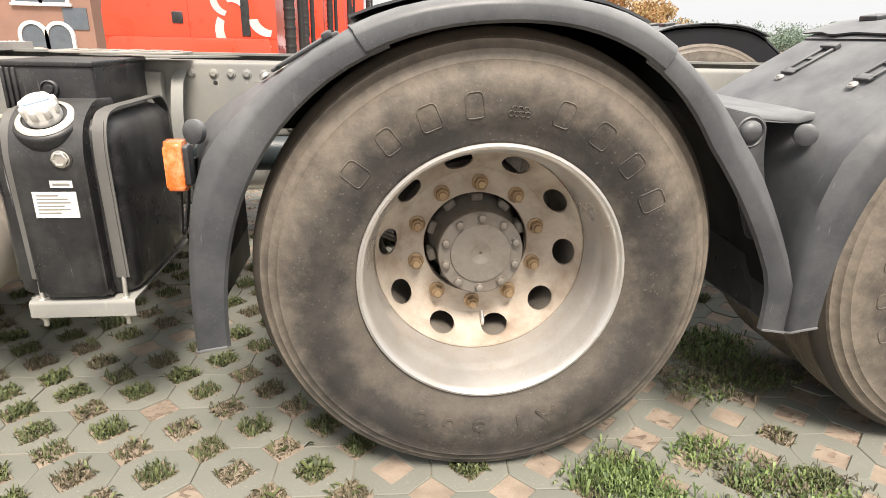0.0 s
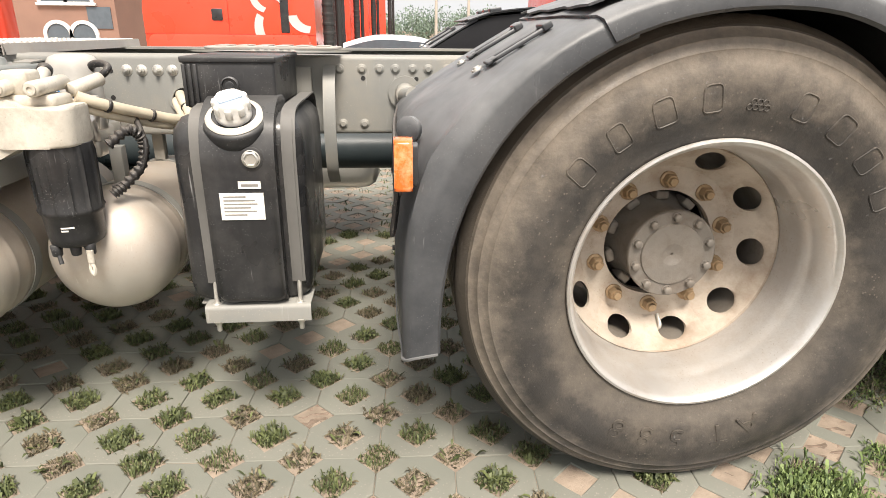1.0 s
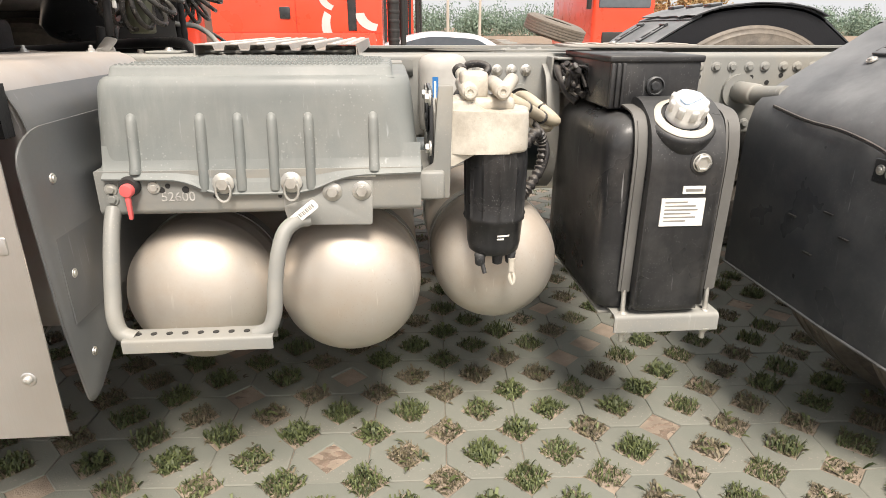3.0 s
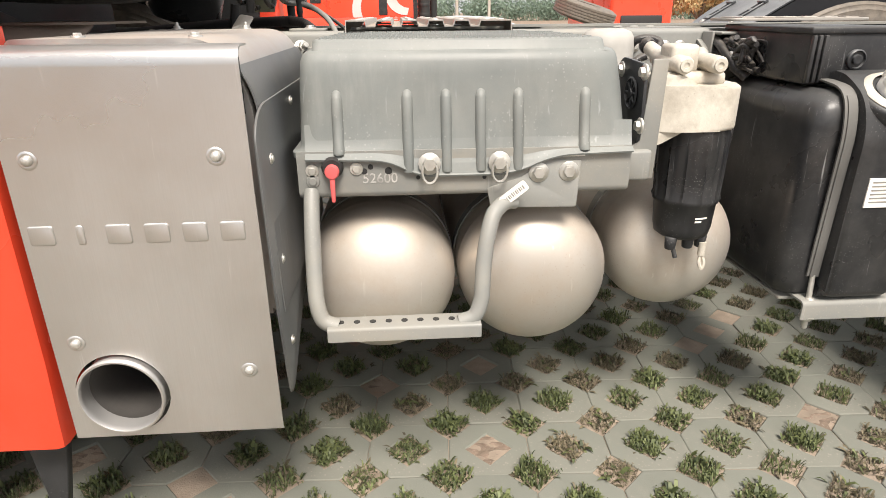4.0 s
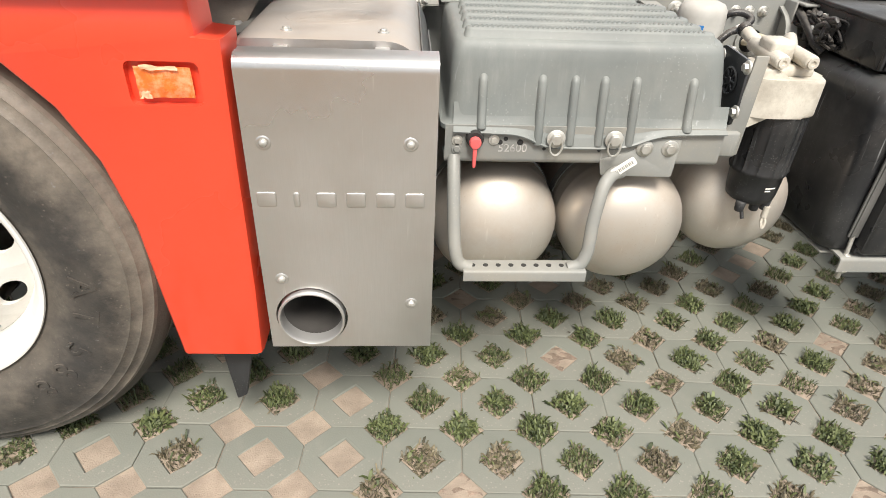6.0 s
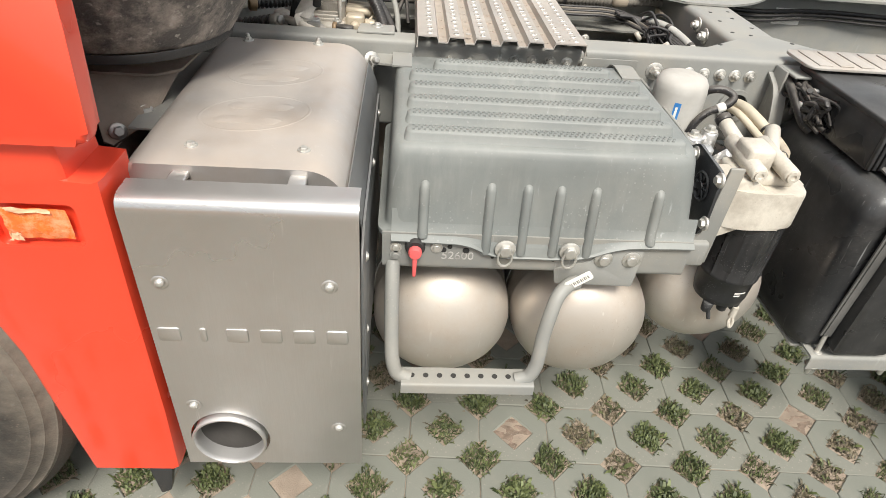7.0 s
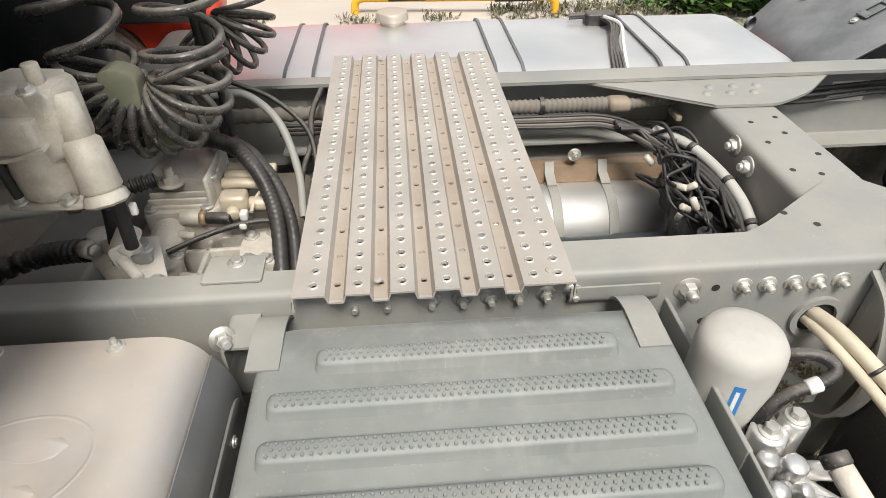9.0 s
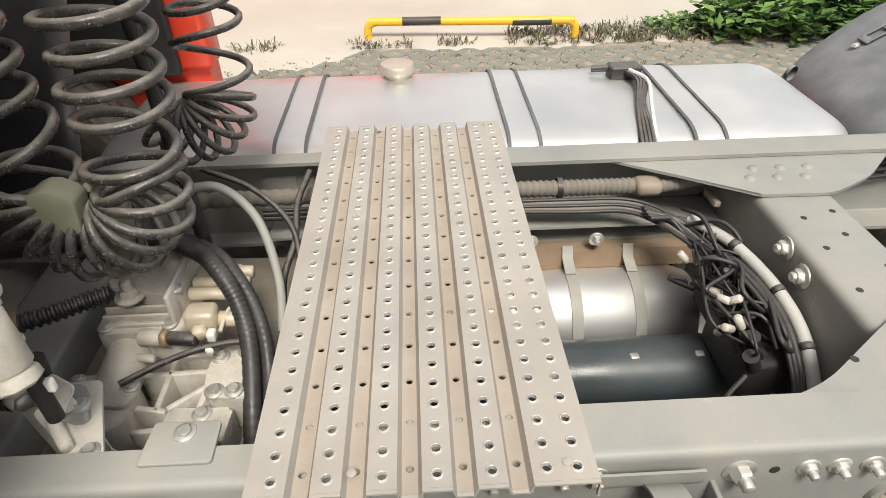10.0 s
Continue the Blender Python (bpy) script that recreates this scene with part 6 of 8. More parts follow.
for k in range(14):
    p = Vector((-0.93 + rnd.uniform(-0.06, 0.05), 2.44 + rnd.uniform(0, 0.28), 0.83 + rnd.uniform(-0.03, 0.05)))
    pin("fitting", p, p + Vector((rnd.uniform(-1, 1), rnd.uniform(-1, 0.3), rnd.uniform(0, 1))).normalized() * 0.03, 0.008, BEIGE if k % 3 else HOSE, valve, 10)
for k in range(26):
    a = Vector((-0.92 + rnd.uniform(-0.06, 0.06), 2.42 + rnd.uniform(0, 0.3), 0.83 + rnd.uniform(-0.04, 0.04)))
    c = Vector((-0.95 + rnd.uniform(-0.05, 0.05), 2.60 + rnd.uniform(0, 0.2), 0.86 + rnd.uniform(-0.03, 0.05)))
    cable("wire", [a, a + Vector((rnd.uniform(-0.08, 0.02), rnd.uniform(-0.04, 0.04), 0.05)), (a + c) / 2 + Vector((rnd.uniform(-0.05, 0.03), 0, rnd.uniform(0, 0.06))), c], rnd.choice((0.003, 0.004, 0.0048)), WIRE, valve, 6, 6)
for k in range(5):
    s = 0.012 * k - 0.035
    cable("wire", [(-1.04, 2.81 - 0.012 * k, 0.905), (-0.975 + s * 0.5, 2.76, 0.90), (-0.93 + s, 2.72, 0.88), (-0.885 + s, 2.60, 0.885), (-0.86 + s * 0.8, 2.48, 0.86), (-0.865 + s * 0.6, 2.37, 0.80), (-0.90 + s * 0.5, 2.30, 0.74)], 0.0055 + 0.0015 * (k % 3), WIRE, valve, 6)
cable("wire", [(-0.96, 2.40, 0.80), (-1.01, 2.36, 0.77), (-1.0, 2.30, 0.73), (-0.95, 2.30, 0.74), (-0.93, 2.36, 0.80)], 0.005, WIRE, valve, 6)
b = bmesh.new()
tube(b, [(-0.95, 2.76, 0.90), (-0.90, 2.66, 0.905), (-0.862, 2.54, 0.885), (-0.848, 2.44, 0.85), (-0.86, 2.34, 0.79), (-0.88, 2.28, 0.74)], 0.0125, 10)
part("main_cable", b, material("pale grey cable", (0.5, 0.5, 0.47), 0.5, dust=0.3), valve, "pale grey wrapped cable with black ties")
for p, q in (((-0.90, 2.66, 0.905), (-0.895, 2.645, 0.904)), ((-0.862, 2.54, 0.885), (-0.86, 2.527, 0.882)), ((-0.849, 2.43, 0.846), (-0.850, 2.417, 0.84))):
    pin("cable_tie", p, q, 0.0145, HOSE, valve, 12)

# loom along the far rail
loom = thing("cable_loom", "dusty corrugated cable loom clipped along the frame rail", "cable loom")
b = bmesh.new()
tube(b, [(-2.3, 2.86, 0.93), (-1.9, 2.87, 0.93), (-1.5, 2.875, 0.925), (-1.25, 2.87, 0.925), (-1.05, 2.86, 0.93)], 0.020, 12, 60, wave=0.0025)
tube(b, [(-1.0, 2.85, 0.93), (-0.93, 2.86, 0.935), (-0.86, 2.88, 0.93)], 0.016, 12, 20, wave=0.002)
dusty_hose = material("dusty loom", (0.12, 0.11, 0.095), 0.8, dust=0.6, dust_colour=(0.33, 0.29, 0.235), vscale=15, bump=0.2)
part("conduit", b, dusty_hose, loom)
for k in range(5):
    z = 0.905 - 0.006 * k
    cable("wire", [(-1.9, 2.855, z), (-1.5, 2.852, z), (-1.2, 2.85 - 0.004 * k, z), (-1.06, 2.83 - 0.004 * k, z + 0.005), (-0.98, 2.77 - 0.01 * k, z - 0.005), (-0.93, 2.68 - 0.01 * k, z - 0.02)], 0.005, dusty_hose if k % 2 else WIRE, loom, 6)
b = bmesh.new()
box(b, (-1.05, 2.83, 0.915), (-0.99, 2.88, 0.95), 0.012)
tape = material("brown tape", (0.30, 0.25, 0.19), 0.7, vscale=20)
part("junction", b, tape, loom)
block("plug", (-0.88, 2.80, 0.90), (-0.865, 2.86, 0.915), tape, loom, 0.003)
b = bmesh.new()
for x in (-1.62, -1.22):
    lathe(b, [(0.022, -0.006), (0.024, -0.006), (0.024, 0.006), (0.022, 0.006)], 16, Matrix.Translation((x, 2.872, 0.925)) @ Matrix.Rotation(radians(90), 4, "Y"), caps=False)
part("clip", b, HOSE, loom)

# ---- gearbox ----
gear = thing("gearbox", "dust-coated cast aluminium gearbox with levers and ribs", "gearbox")
b = bmesh.new()
prism(b, fillet([(-2.75, 0.45), (-1.86, 0.50), (-1.82, 0.56), (-1.82, 0.74), (-1.86, 0.765), (-2.75, 0.79)], 0.03, 4), 2.24, 2.86, "y", 0.03, 3)
part("case", b, CASE, gear)
# bell housing towards the engine
b = bmesh.new()
lathe(b, [(0.20, -0.16), (0.27, -0.10), (0.33, 0.04), (0.34, 0.10), (0.355, 0.10), (0.355, 0.13), (0, 0.13)], 40, Matrix.Translation((-2.41, 2.555, 0.58)) @ Matrix.Rotation(radians(-90), 4, "Y"))
part("bell_housing", b, CASE, gear)


# bracket with the selector lever, and a bolted tab on the rail flange
b = bmesh.new()
prism(b, fillet([(-2.085, 2.318), (-2.030, 2.322), (-1.990, 2.225), (-1.968, 2.172), (-2.020, 2.172), (-2.050, 2.228)], 0.008, 3), 0.953, 0.961, "z", 0.002, 2)
bracket = part("selector_bracket", b, CAST, gear, "pale bracket plate of the gear selector")
b = bmesh.new()
prism(b, fillet([(-2.076, 2.300), (-2.040, 2.303), (-2.012, 2.240), (-2.046, 2.238)], 0.010, 4), 0.9615, 0.975, "z", 0.004, 2)
part("bracket_pad", b, FRAME, bracket)
b = bmesh.new()
rod(b, (-2.125, 2.315, 0.962), (-2.022, 2.195, 0.968), 0.011, 14, 0.009, 0.003)
lathe(b, [(0, -0.016), (0.020, -0.016), (0.022, -0.012), (0.022, 0.012), (0.018, 0.017), (0, 0.018)], 20, Matrix.Translation((-2.125, 2.315, 0.962)))
part("selector_lever", b, CAST, bracket, "pale lever with a round eye")
for x, y in ((-2.030, 2.262), (-1.995, 2.195)):
    b = bmesh.new()
    bolt(b, (x, y, 0.961 if y < 2.2 else 0.975), (0, 0, 1), 0.009, 0.009)
    part("bracket_bolt", b, ZINC, bracket)
b = bmesh.new()
prism(b, fillet([(-1.912, 2.150), (-1.907, 2.216), (-1.818, 2.214), (-1.817, 2.150)], 0.006, 3), 0.9825, 0.9885, "z", 0.0015, 2)
tab = part("rail_tab", b, FRAME, gear, "grey bolted tab on the rail flange")
b = bmesh.new()
bolt(b, (-1.862, 2.196, 0.9885), (0, 0, 1), 0.010, 0.008)
part("tab_bolt", b, ZINC, tab)


def rib(p, q, w, h):
    """Upright cast web from p to q."""
    p, q = Vector(p), Vector(q)
    m = Matrix.Translation(p) @ Matrix.Rotation(math.atan2(q.y - p.y, q.x - p.x), 4, "Z")
    b = bmesh.new()
    box(b, (0, -w / 2, 0), ((q - p).length, w / 2, h), 0.003, 2, m)
    part("case_rib", b, CAST, gear)


for p, q in (((-2.055, 2.442, 0.755), (-1.925, 2.446, 0.755)), ((-2.002, 2.36, 0.755), (-2.002, 2.49, 0.755)), ((-2.06, 2.375, 0.755), (-1.985, 2.36, 0.755)), ((-1.985, 2.365, 0.755), (-1.925, 2.415, 0.755)), ((-2.05, 2.485, 0.755), (-1.87, 2.49, 0.755)), ((-1.93, 2.35, 0.755), (-1.925, 2.49, 0.755)), ((-2.03, 2.32, 0.755), (-1.87, 2.33, 0.755))):
    rib(p, q, 0.011, 0.078)
# shift cover in two tiers
b = bmesh.new()
prism(b, fillet([(-2.125, 2.475), (-1.985, 2.475), (-1.955, 2.52), (-1.955, 2.68), (-2.125, 2.69)], [0.02, 0.02, 0.015, 0.03, 0.03], 4), 0.77, 0.905, "z", 0.010, 3)
cov = part("shift_cover", b, CAST, gear, "cast shift cover")
b = bmesh.new()
prism(b, fillet([(-2.115, 2.545), (-1.985, 2.52), (-1.975, 2.54), (-1.985, 2.655), (-2.11, 2.66)], 0.014, 4), 0.90, 0.955, "z", 0.010, 3)
part("cover_lid", b, CAST, cov)
for i in range(4):
    rod_y = 2.492 + 0.016 * i
    block("cover_rib", (-2.118, rod_y - 0.003, 0.902), (-1.992, rod_y + 0.003, 0.914 + 0.006 * i), CAST, cov)
block("cover_rib", (-1.992, 2.49, 0.89), (-1.982, 2.66, 0.972), CAST, cov, 0.004)
for p in ((-2.10, 2.645, 0.955), (-2.0, 2.645, 0.955), (-1.996, 2.492, 0.908), (-2.108, 2.49, 0.908), (-1.968, 2.60, 0.905), (-1.985, 2.53, 0.958)):
    b = bmesh.new()
    bolt(b, p, (0, 0, 1), 0.009, 0.009)
    part("case_bolt", b, ZINC, cov)
# slanted shift cylinder on its base
pin("shift_cylinder", (-2.070, 2.512, 0.868), (-2.094, 2.37, 0.815), 0.038, CAST, gear, 28, None, 0.006)
b = bmesh.new()
rod(b, (-2.069, 2.520, 0.871), (-2.0725, 2.500, 0.8635), 0.044, 28, bev=0.004)
part("cylinder_collar", b, CAST, gear)
b = bmesh.new()
prism(b, fillet([(-2.168, 2.425), (-2.10, 2.36), (-2.045, 2.352), (-2.03, 2.385), (-2.05, 2.425)], 0.016, 4), 0.74, 0.857, "z", 0.008, 3)
base = part("cylinder_base", b, CAST, gear)
pin("base_post", (-2.072, 2.348, 0.72), (-2.072, 2.348, 0.846), 0.034, CAST, base, 24, None, 0.005)
for p in ((-2.098, 2.376, 0.857), (-2.045, 2.395, 0.857), (-2.145, 2.415, 0.857)):
    b = bmesh.new()
    bolt(b, p, (0, 0, 1), 0.009, 0.008)
    part("case_bolt", b, ZINC, base)
# valve spools and elbows
brass = material("dusty pale fitting", (0.62, 0.54, 0.41), 0.42, metal=0.3, dust=0.45, dust_colour=(0.62, 0.53, 0.42), vscale=20)
for k in range(3):
    pin("valve_spool", (-1.975, 2.552 + 0.032 * k, 0.925), (-1.870, 2.556 + 0.032 * k, 0.917), 0.0125, brass, gear, 14, None, 0.003)
    pin("spool_end", (-1.905, 2.5545 + 0.032 * k, 0.92), (-1.893, 2.555 + 0.032 * k, 0.919), 0.0155, brass, gear, 6)
block("elbow_block", (-1.972, 2.487, 0.875), (-1.915, 2.530, 0.928), brass, gear, 0.010)
pin("elbow", (-1.915, 2.508, 0.90), (-1.868, 2.512, 0.895), 0.015, brass, gear, 14, None, 0.003)
pin("elbow", (-1.945, 2.487, 0.90), (-1.940, 2.468, 0.895), 0.014, brass, gear, 14, None, 0.003)
pin("sensor", (-2.048, 2.478, 0.893), (-2.008, 2.474, 0.892), 0.016, BEIGE, gear)
pin("sensor_nut", (-2.008, 2.474, 0.892), (-1.996, 2.473, 0.892), 0.019, NUT, gear, 6)
pin("sensor_plug", (-1.996, 2.473, 0.892), (-1.945, 2.466, 0.892), 0.013, HOSE, gear)
pin("sensor", (-2.052, 2.452, 0.868), (-2.02, 2.448, 0.866), 0.008, BEIGE, gear)
block("white_plug", (-1.928, 2.462, 0.885), (-1.912, 2.482, 0.905), WHITE, gear)
block("white_plug", (-1.925, 2.436, 0.882), (-1.91, 2.444, 0.895), WHITE, gear)
cable("sensor_wire", [(-2.06, 2.39, 0.87), (-2.0, 2.425, 0.878), (-1.94, 2.448, 0.885), (-1.88, 2.462, 0.885), (-1.84, 2.47, 0.87)], 0.006, HOSE, gear)
cable("sensor_wire", [(-1.905, 2.475, 0.90), (-1.90, 2.51, 0.91), (-1.885, 2.54, 0.92)], 0.004, CONDUIT, gear)
b = bmesh.new()
prism(b, fillet([(-1.982, 2.293), (-1.872, 2.290), (-1.868, 2.356), (-1.976, 2.360)], 0.008, 4), 0.77, 0.838, "z", 0.006)
low = part("side_cover", b, CAST, gear)
block("cover_step", (-1.972, 2.286, 0.76), (-1.89, 2.293, 0.822), CAST, low, 0.004)
b = bmesh.new()
prism(b, fillet([(-1.922, 2.378), (-1.885, 2.366), (-1.848, 2.37), (-1.862, 2.49), (-1.925, 2.486), (-1.93, 2.43)], 0.018, 4), 0.77, 0.848, "z", 0.007)
flap = part("side_cover", b, CAST, gear)
for p, q in (((-1.918, 2.345, 0.838), low), ((-1.912, 2.462, 0.848), flap), ((-1.872, 2.384, 0.848), flap), ((-1.905, 2.384, 0.848), flap), ((-1.868, 2.475, 0.848), flap)):
    b = bmesh.new()
    bolt(b, p, (0, 0, 1), 0.011, 0.010)
    part("case_bolt", b, ZINC, q)
b = bmesh.new()
stud(b, (-2.068, 2.530, 0.945), (0, 0, 1), 0.017, 0.018, 0.036)
part("elbow_nut", b, BEIGE, gear)
# selector rods, levers and brackets in front
pin("selector_rod", (-2.36, 2.40, 0.97), (-2.25, 2.45, 0.955), 0.016, BEIGE, gear, 16, None, 0.003)
pin("selector_clamp", (-2.245, 2.452, 0.955), (-2.225, 2.461, 0.953), 0.022, NUT, gear, 6)
cable("lever_rod", [(-2.073, 2.285, 1.05), (-2.085, 2.29, 0.99), (-2.10, 2.295, 0.93), (-2.10, 2.30, 0.86)], 0.012, DARK, gear)
pin("lever_pin", (-2.150, 2.300, 0.955), (-2.128, 2.285, 0.962), 0.017, BEIGE, gear, 14, None, 0.003)
pin("lever_nut", (-2.128, 2.285, 0.962), (-2.120, 2.279, 0.964), 0.013, ZINC, gear, 6)


def slanted_plate(a, c, w, t, mat, name="lever_bracket"):
    """Flat strip plate from a to c, w wide."""
    a, c = Vector(a), Vector(c)
    d = (c - a).normalized()
    side = d.cross(Vector((0.25, -0.8, 0.5))).normalized()
    up = side.cross(d)
    m = Matrix((side, d, up)).transposed().to_4x4()
    m.translation = a
    b = bmesh.new()
    prism(b, fillet([(-w / 2, -0.012), (w / 2, -0.012), (w / 2, (c - a).length), (-w / 2, (c - a).length)], w * 0.2, 3), -t / 2, t / 2, "z", 0.001, 1, m)
    part(name, b, mat, gear)


slanted_plate((-2.056, 2.25, 0.985), (-2.030, 2.235, 0.885), 0.052, 0.005, CAST)
slanted_plate((-2.128, 2.292, 0.95), (-2.08, 2.26, 0.85), 0.030, 0.006, BEIGE)
slanted_plate((-2.062, 2.262, 1.005), (-2.030, 2.245, 1.0), 0.05, 0.004, CAST)
slanted_plate((-2.03, 2.24, 0.90), (-1.985, 2.235, 0.83), 0.032, 0.005, BEIGE)
pin("bracket_bolt", (-2.035, 2.228, 0.90), (-2.035, 2.218, 0.903), 0.009, ZINC, gear, 6)
cable("spring_clip", [(-2.045, 2.232, 0.955), (-2.02, 2.225, 0.945), (-2.01, 2.235, 0.92), (-2.035, 2.228, 0.895), (-2.06, 2.24, 0.885)], 0.004, NUT, gear)

def hose_thing(label, pts, r, wave=0.0, mat=HOSE, step=10, every=2):
    h = thing("hose", label, "hose", "hoses behind the cab")
    b = bmesh.new()
    tube(b, pts, r, 10, step, wave, every)
    part("pipe", b, mat, h)
    return h


hose_thing("thick black corrugated hose looped over the gearbox", [(-2.60, 2.62, 0.96), (-2.25, 2.63, 0.99), (-2.05, 2.618, 1.0), (-1.953, 2.584, 1.0), (-1.90, 2.54, 0.975), (-1.868, 2.50, 0.93), (-1.848, 2.44, 0.88), (-1.84, 2.34, 0.80), (-1.84, 2.26, 0.72)], 0.017, 0.0006, WIRE, 30)
hose_thing("black corrugated hose looped over the gearbox", [(-2.40, 2.66, 0.96), (-2.06, 2.655, 0.985), (-1.935, 2.605, 0.985), (-1.875, 2.55, 0.955), (-1.838, 2.495, 0.912), (-1.818, 2.43, 0.868), (-1.812, 2.34, 0.79), (-1.81, 2.26, 0.70)], 0.013, 0.0006, WIRE, 24)
hose_thing("ribbed dark air hose on the gearbox", [(-2.225, 2.461, 0.953), (-2.18, 2.485, 0.952), (-2.14, 2.51, 0.952), (-2.10, 2.532, 0.952)], 0.017, 0.004, HOSE, 24, 3)
hose_thing("ribbed dark air hose on the gearbox", [(-2.36, 2.30, 0.90), (-2.26, 2.32, 0.925), (-2.20, 2.32, 0.935), (-2.145, 2.303, 0.95)], 0.022, 0.005, HOSE, 24, 3)
hose_thing("thin grey air line behind the coils", [(-2.0, 2.70, 1.06), (-1.93, 2.72, 1.05), (-1.86, 2.68, 1.0), (-1.82, 2.60, 0.92), (-1.81, 2.52, 0.85)], 0.009, 0, FRAME)
hose_thing("thin black line behind the coils", [(-1.98, 2.78, 1.06), (-1.88, 2.76, 1.02), (-1.80, 2.70, 0.96), (-1.78, 2.60, 0.88)], 0.006)
hose_thing("bundle of thin black lines by the rail", [(-1.78, 2.86, 1.0), (-1.80, 2.78, 0.97), (-1.80, 2.70, 0.93), (-1.82, 2.62, 0.88), (-1.80, 2.50, 0.80)], 0.007)

# clutch servo, a beige casting hung under the cab
res = thing("clutch_servo", "dusty beige cast clutch servo with rods behind the cab", "clutch servo")
b = bmesh.new()
prism(b, fillet([(-2.29, 2.26), (-2.115, 2.25), (-2.10, 2.38), (-2.27, 2.40)], 0.03, 5), 1.185, 1.33, "z", 0.02, 3)
part("upper_body", b, BEIGE, res)
b = bmesh.new()
lathe(b, [(0, 1.09), (0.06, 1.09), (0.072, 1.10), (0.075, 1.13), (0.07, 1.20), (0.06, 1.24), (0, 1.25)], 32, Matrix.Translation((-2.195, 2.31, 0)))
part("bowl", b, BEIGE, res)
b = bmesh.new()
prism(b, fillet([(-2.28, 2.24), (-2.115, 2.23), (-2.11, 2.37), (-2.26, 2.39)], 0.02, 5), 1.082, 1.095, "z", 0.003, 2)
part("flange", b, BEIGE, res)
b = bmesh.new()
rod(b, (-2.112, 2.305, 1.31), (-2.095, 2.28, 1.21), 0.026, 24, 0.030, 0.006)
rod(b, (-2.097, 2.283, 1.225), (-2.078, 2.255, 1.11), 0.038, 24, 0.043, 0.010)
part("side_cylinder", b, BEIGE, res)
b = bmesh.new()
rod(b, (-2.078, 2.255, 1.112), (-2.073, 2.248, 1.085), 0.044, 8, 0.047, 0.006)
part("foot", b, BEIGE, res)
pin("rod", (-2.075, 2.285, 1.08), (-2.09, 2.30, 0.93), 0.016, DARK, res)
pin("rod", (-2.30, 2.28, 1.36), (-2.245, 2.245, 1.11), 0.010, DARK, res)
pin("rod", (-2.325, 2.30, 1.36), (-2.27, 2.26, 1.14), 0.012, dusty_hose, res)
CYAN = material("cyan plastic cap", (0.05, 0.5, 0.65), 0.4, dust=0.3)
pin("rod_cap", (-2.2945, 2.2765, 1.335), (-2.285, 2.2705, 1.292), 0.013, CYAN, res)
pin("rod_cap", (-2.315, 2.2925, 1.320), (-2.308, 2.2877, 1.292), 0.014, CYAN, res)
block("white_clip", (-2.05, 2.27, 1.035), (-2.035, 2.285, 1.065), WHITE, res)
b = bmesh.new()
prism(b, fillet([(-2.275, 2.235), (-2.15, 2.225), (-2.14, 2.30), (-2.265, 2.31)], 0.012, 4), 1.215, 1.285, "z", 0.008, 2)
part("side_lid", b, BEIGE, res)
b = bmesh.new()
sheet(b, fillet([(-2.275, 1.20), (-2.20, 1.205), (-2.14, 1.225)], 0.02, 4, False), 0.008, 2.222, 2.30, "y")
part("body_rib", b, BEIGE, res)
for p in ((-2.265, 2.235, 1.345), (-2.13, 2.235, 1.345), (-2.15, 2.245, 1.10), (-2.25, 2.25, 1.10)):
    b = bmesh.new()
    bolt(b, p, (0, -0.2, 1), 0.012, 0.012)
    part("servo_bolt", b, ZINC, res)
pin("top_port", (-2.15, 2.31, 1.325), (-2.15, 2.31, 1.37), 0.016, BEIGE, res)

res.matrix_basis = Matrix.Translation((-2.005, 2.19, 1.14)) @ Matrix.Scale(0.66, 4) @ Matrix.Translation((2.075, -2.285, -1.10))

# coiled air lines
def coil(pts, r, turns, tube_r=0.0075, per=18, fan=None):
    c = thing("coiled_hose", "dusty black coiled air line hanging behind the cab", "coiled hose", "coiled air lines")
    line = smooth_line(pts, 24)
    out = []
    total = turns * per
    for i in range(int(total) + 1):
        f = i / total * (len(line) - 1)
        k = min(int(f), len(line) - 2)
        p = line[k].lerp(line[k + 1], f - k)
        t = (line[k + 1] - line[k]).normalized()
        u = t.cross(Vector((0.2, 1.0, 0.15))).normalized()
        v = t.cross(u)
        a = 2 * math.pi * i / per
        rr = r * (1 + 0.04 * math.sin(i * 0.13))
        out.append(p + rr * (math.cos(a) * u + math.sin(a) * v))
    b = bmesh.new()
    tube(b, out, tube_r, 10, 1, smooth=False)
    part("line", b, COIL, c)
    return c


def arc(c, r, a0, a1, n, tilt=0.0):
    return [(c[0] + r * math.cos(radians(a0 + (a1 - a0) * i / n)), c[1] + tilt * math.sin(radians(a0 + (a1 - a0) * i / n)), c[2] + r * math.sin(radians(a0 + (a1 - a0) * i / n))) for i in range(n + 1)]


def drop(x0, x1, y, z0, z1, n):
    return [(x0 + (x1 - x0) * i / n, y, z0 + (z1 - z0) * i / n) for i in range(n)]


coil(drop(-1.925, -1.955, 2.505, 1.87, 1.25, 11) + arc((-2.04, 2.5, 1.19), 0.082, 20, -200, 10, 0.01) + drop(-2.125, -2.165, 2.5, 1.25, 1.87, 11)[1:], 0.066, 38, 0.0080, 22)
coil(drop(-1.945, -1.93, 2.875, 1.87, 1.25, 10) + arc((-1.99, 2.85, 1.185), 0.062, 10, -150, 7, 0.02), 0.064, 21, 0.0072, 22)
stand = thing("hose_bracket", "black hose hanger post behind the cab", "bracket")
b = bmesh.new()
tube(b, [(-1.96, 2.62, 1.9), (-1.955, 2.62, 1.4), (-1.95, 2.63, 1.0)], 0.011, 8, 40, 0.002)
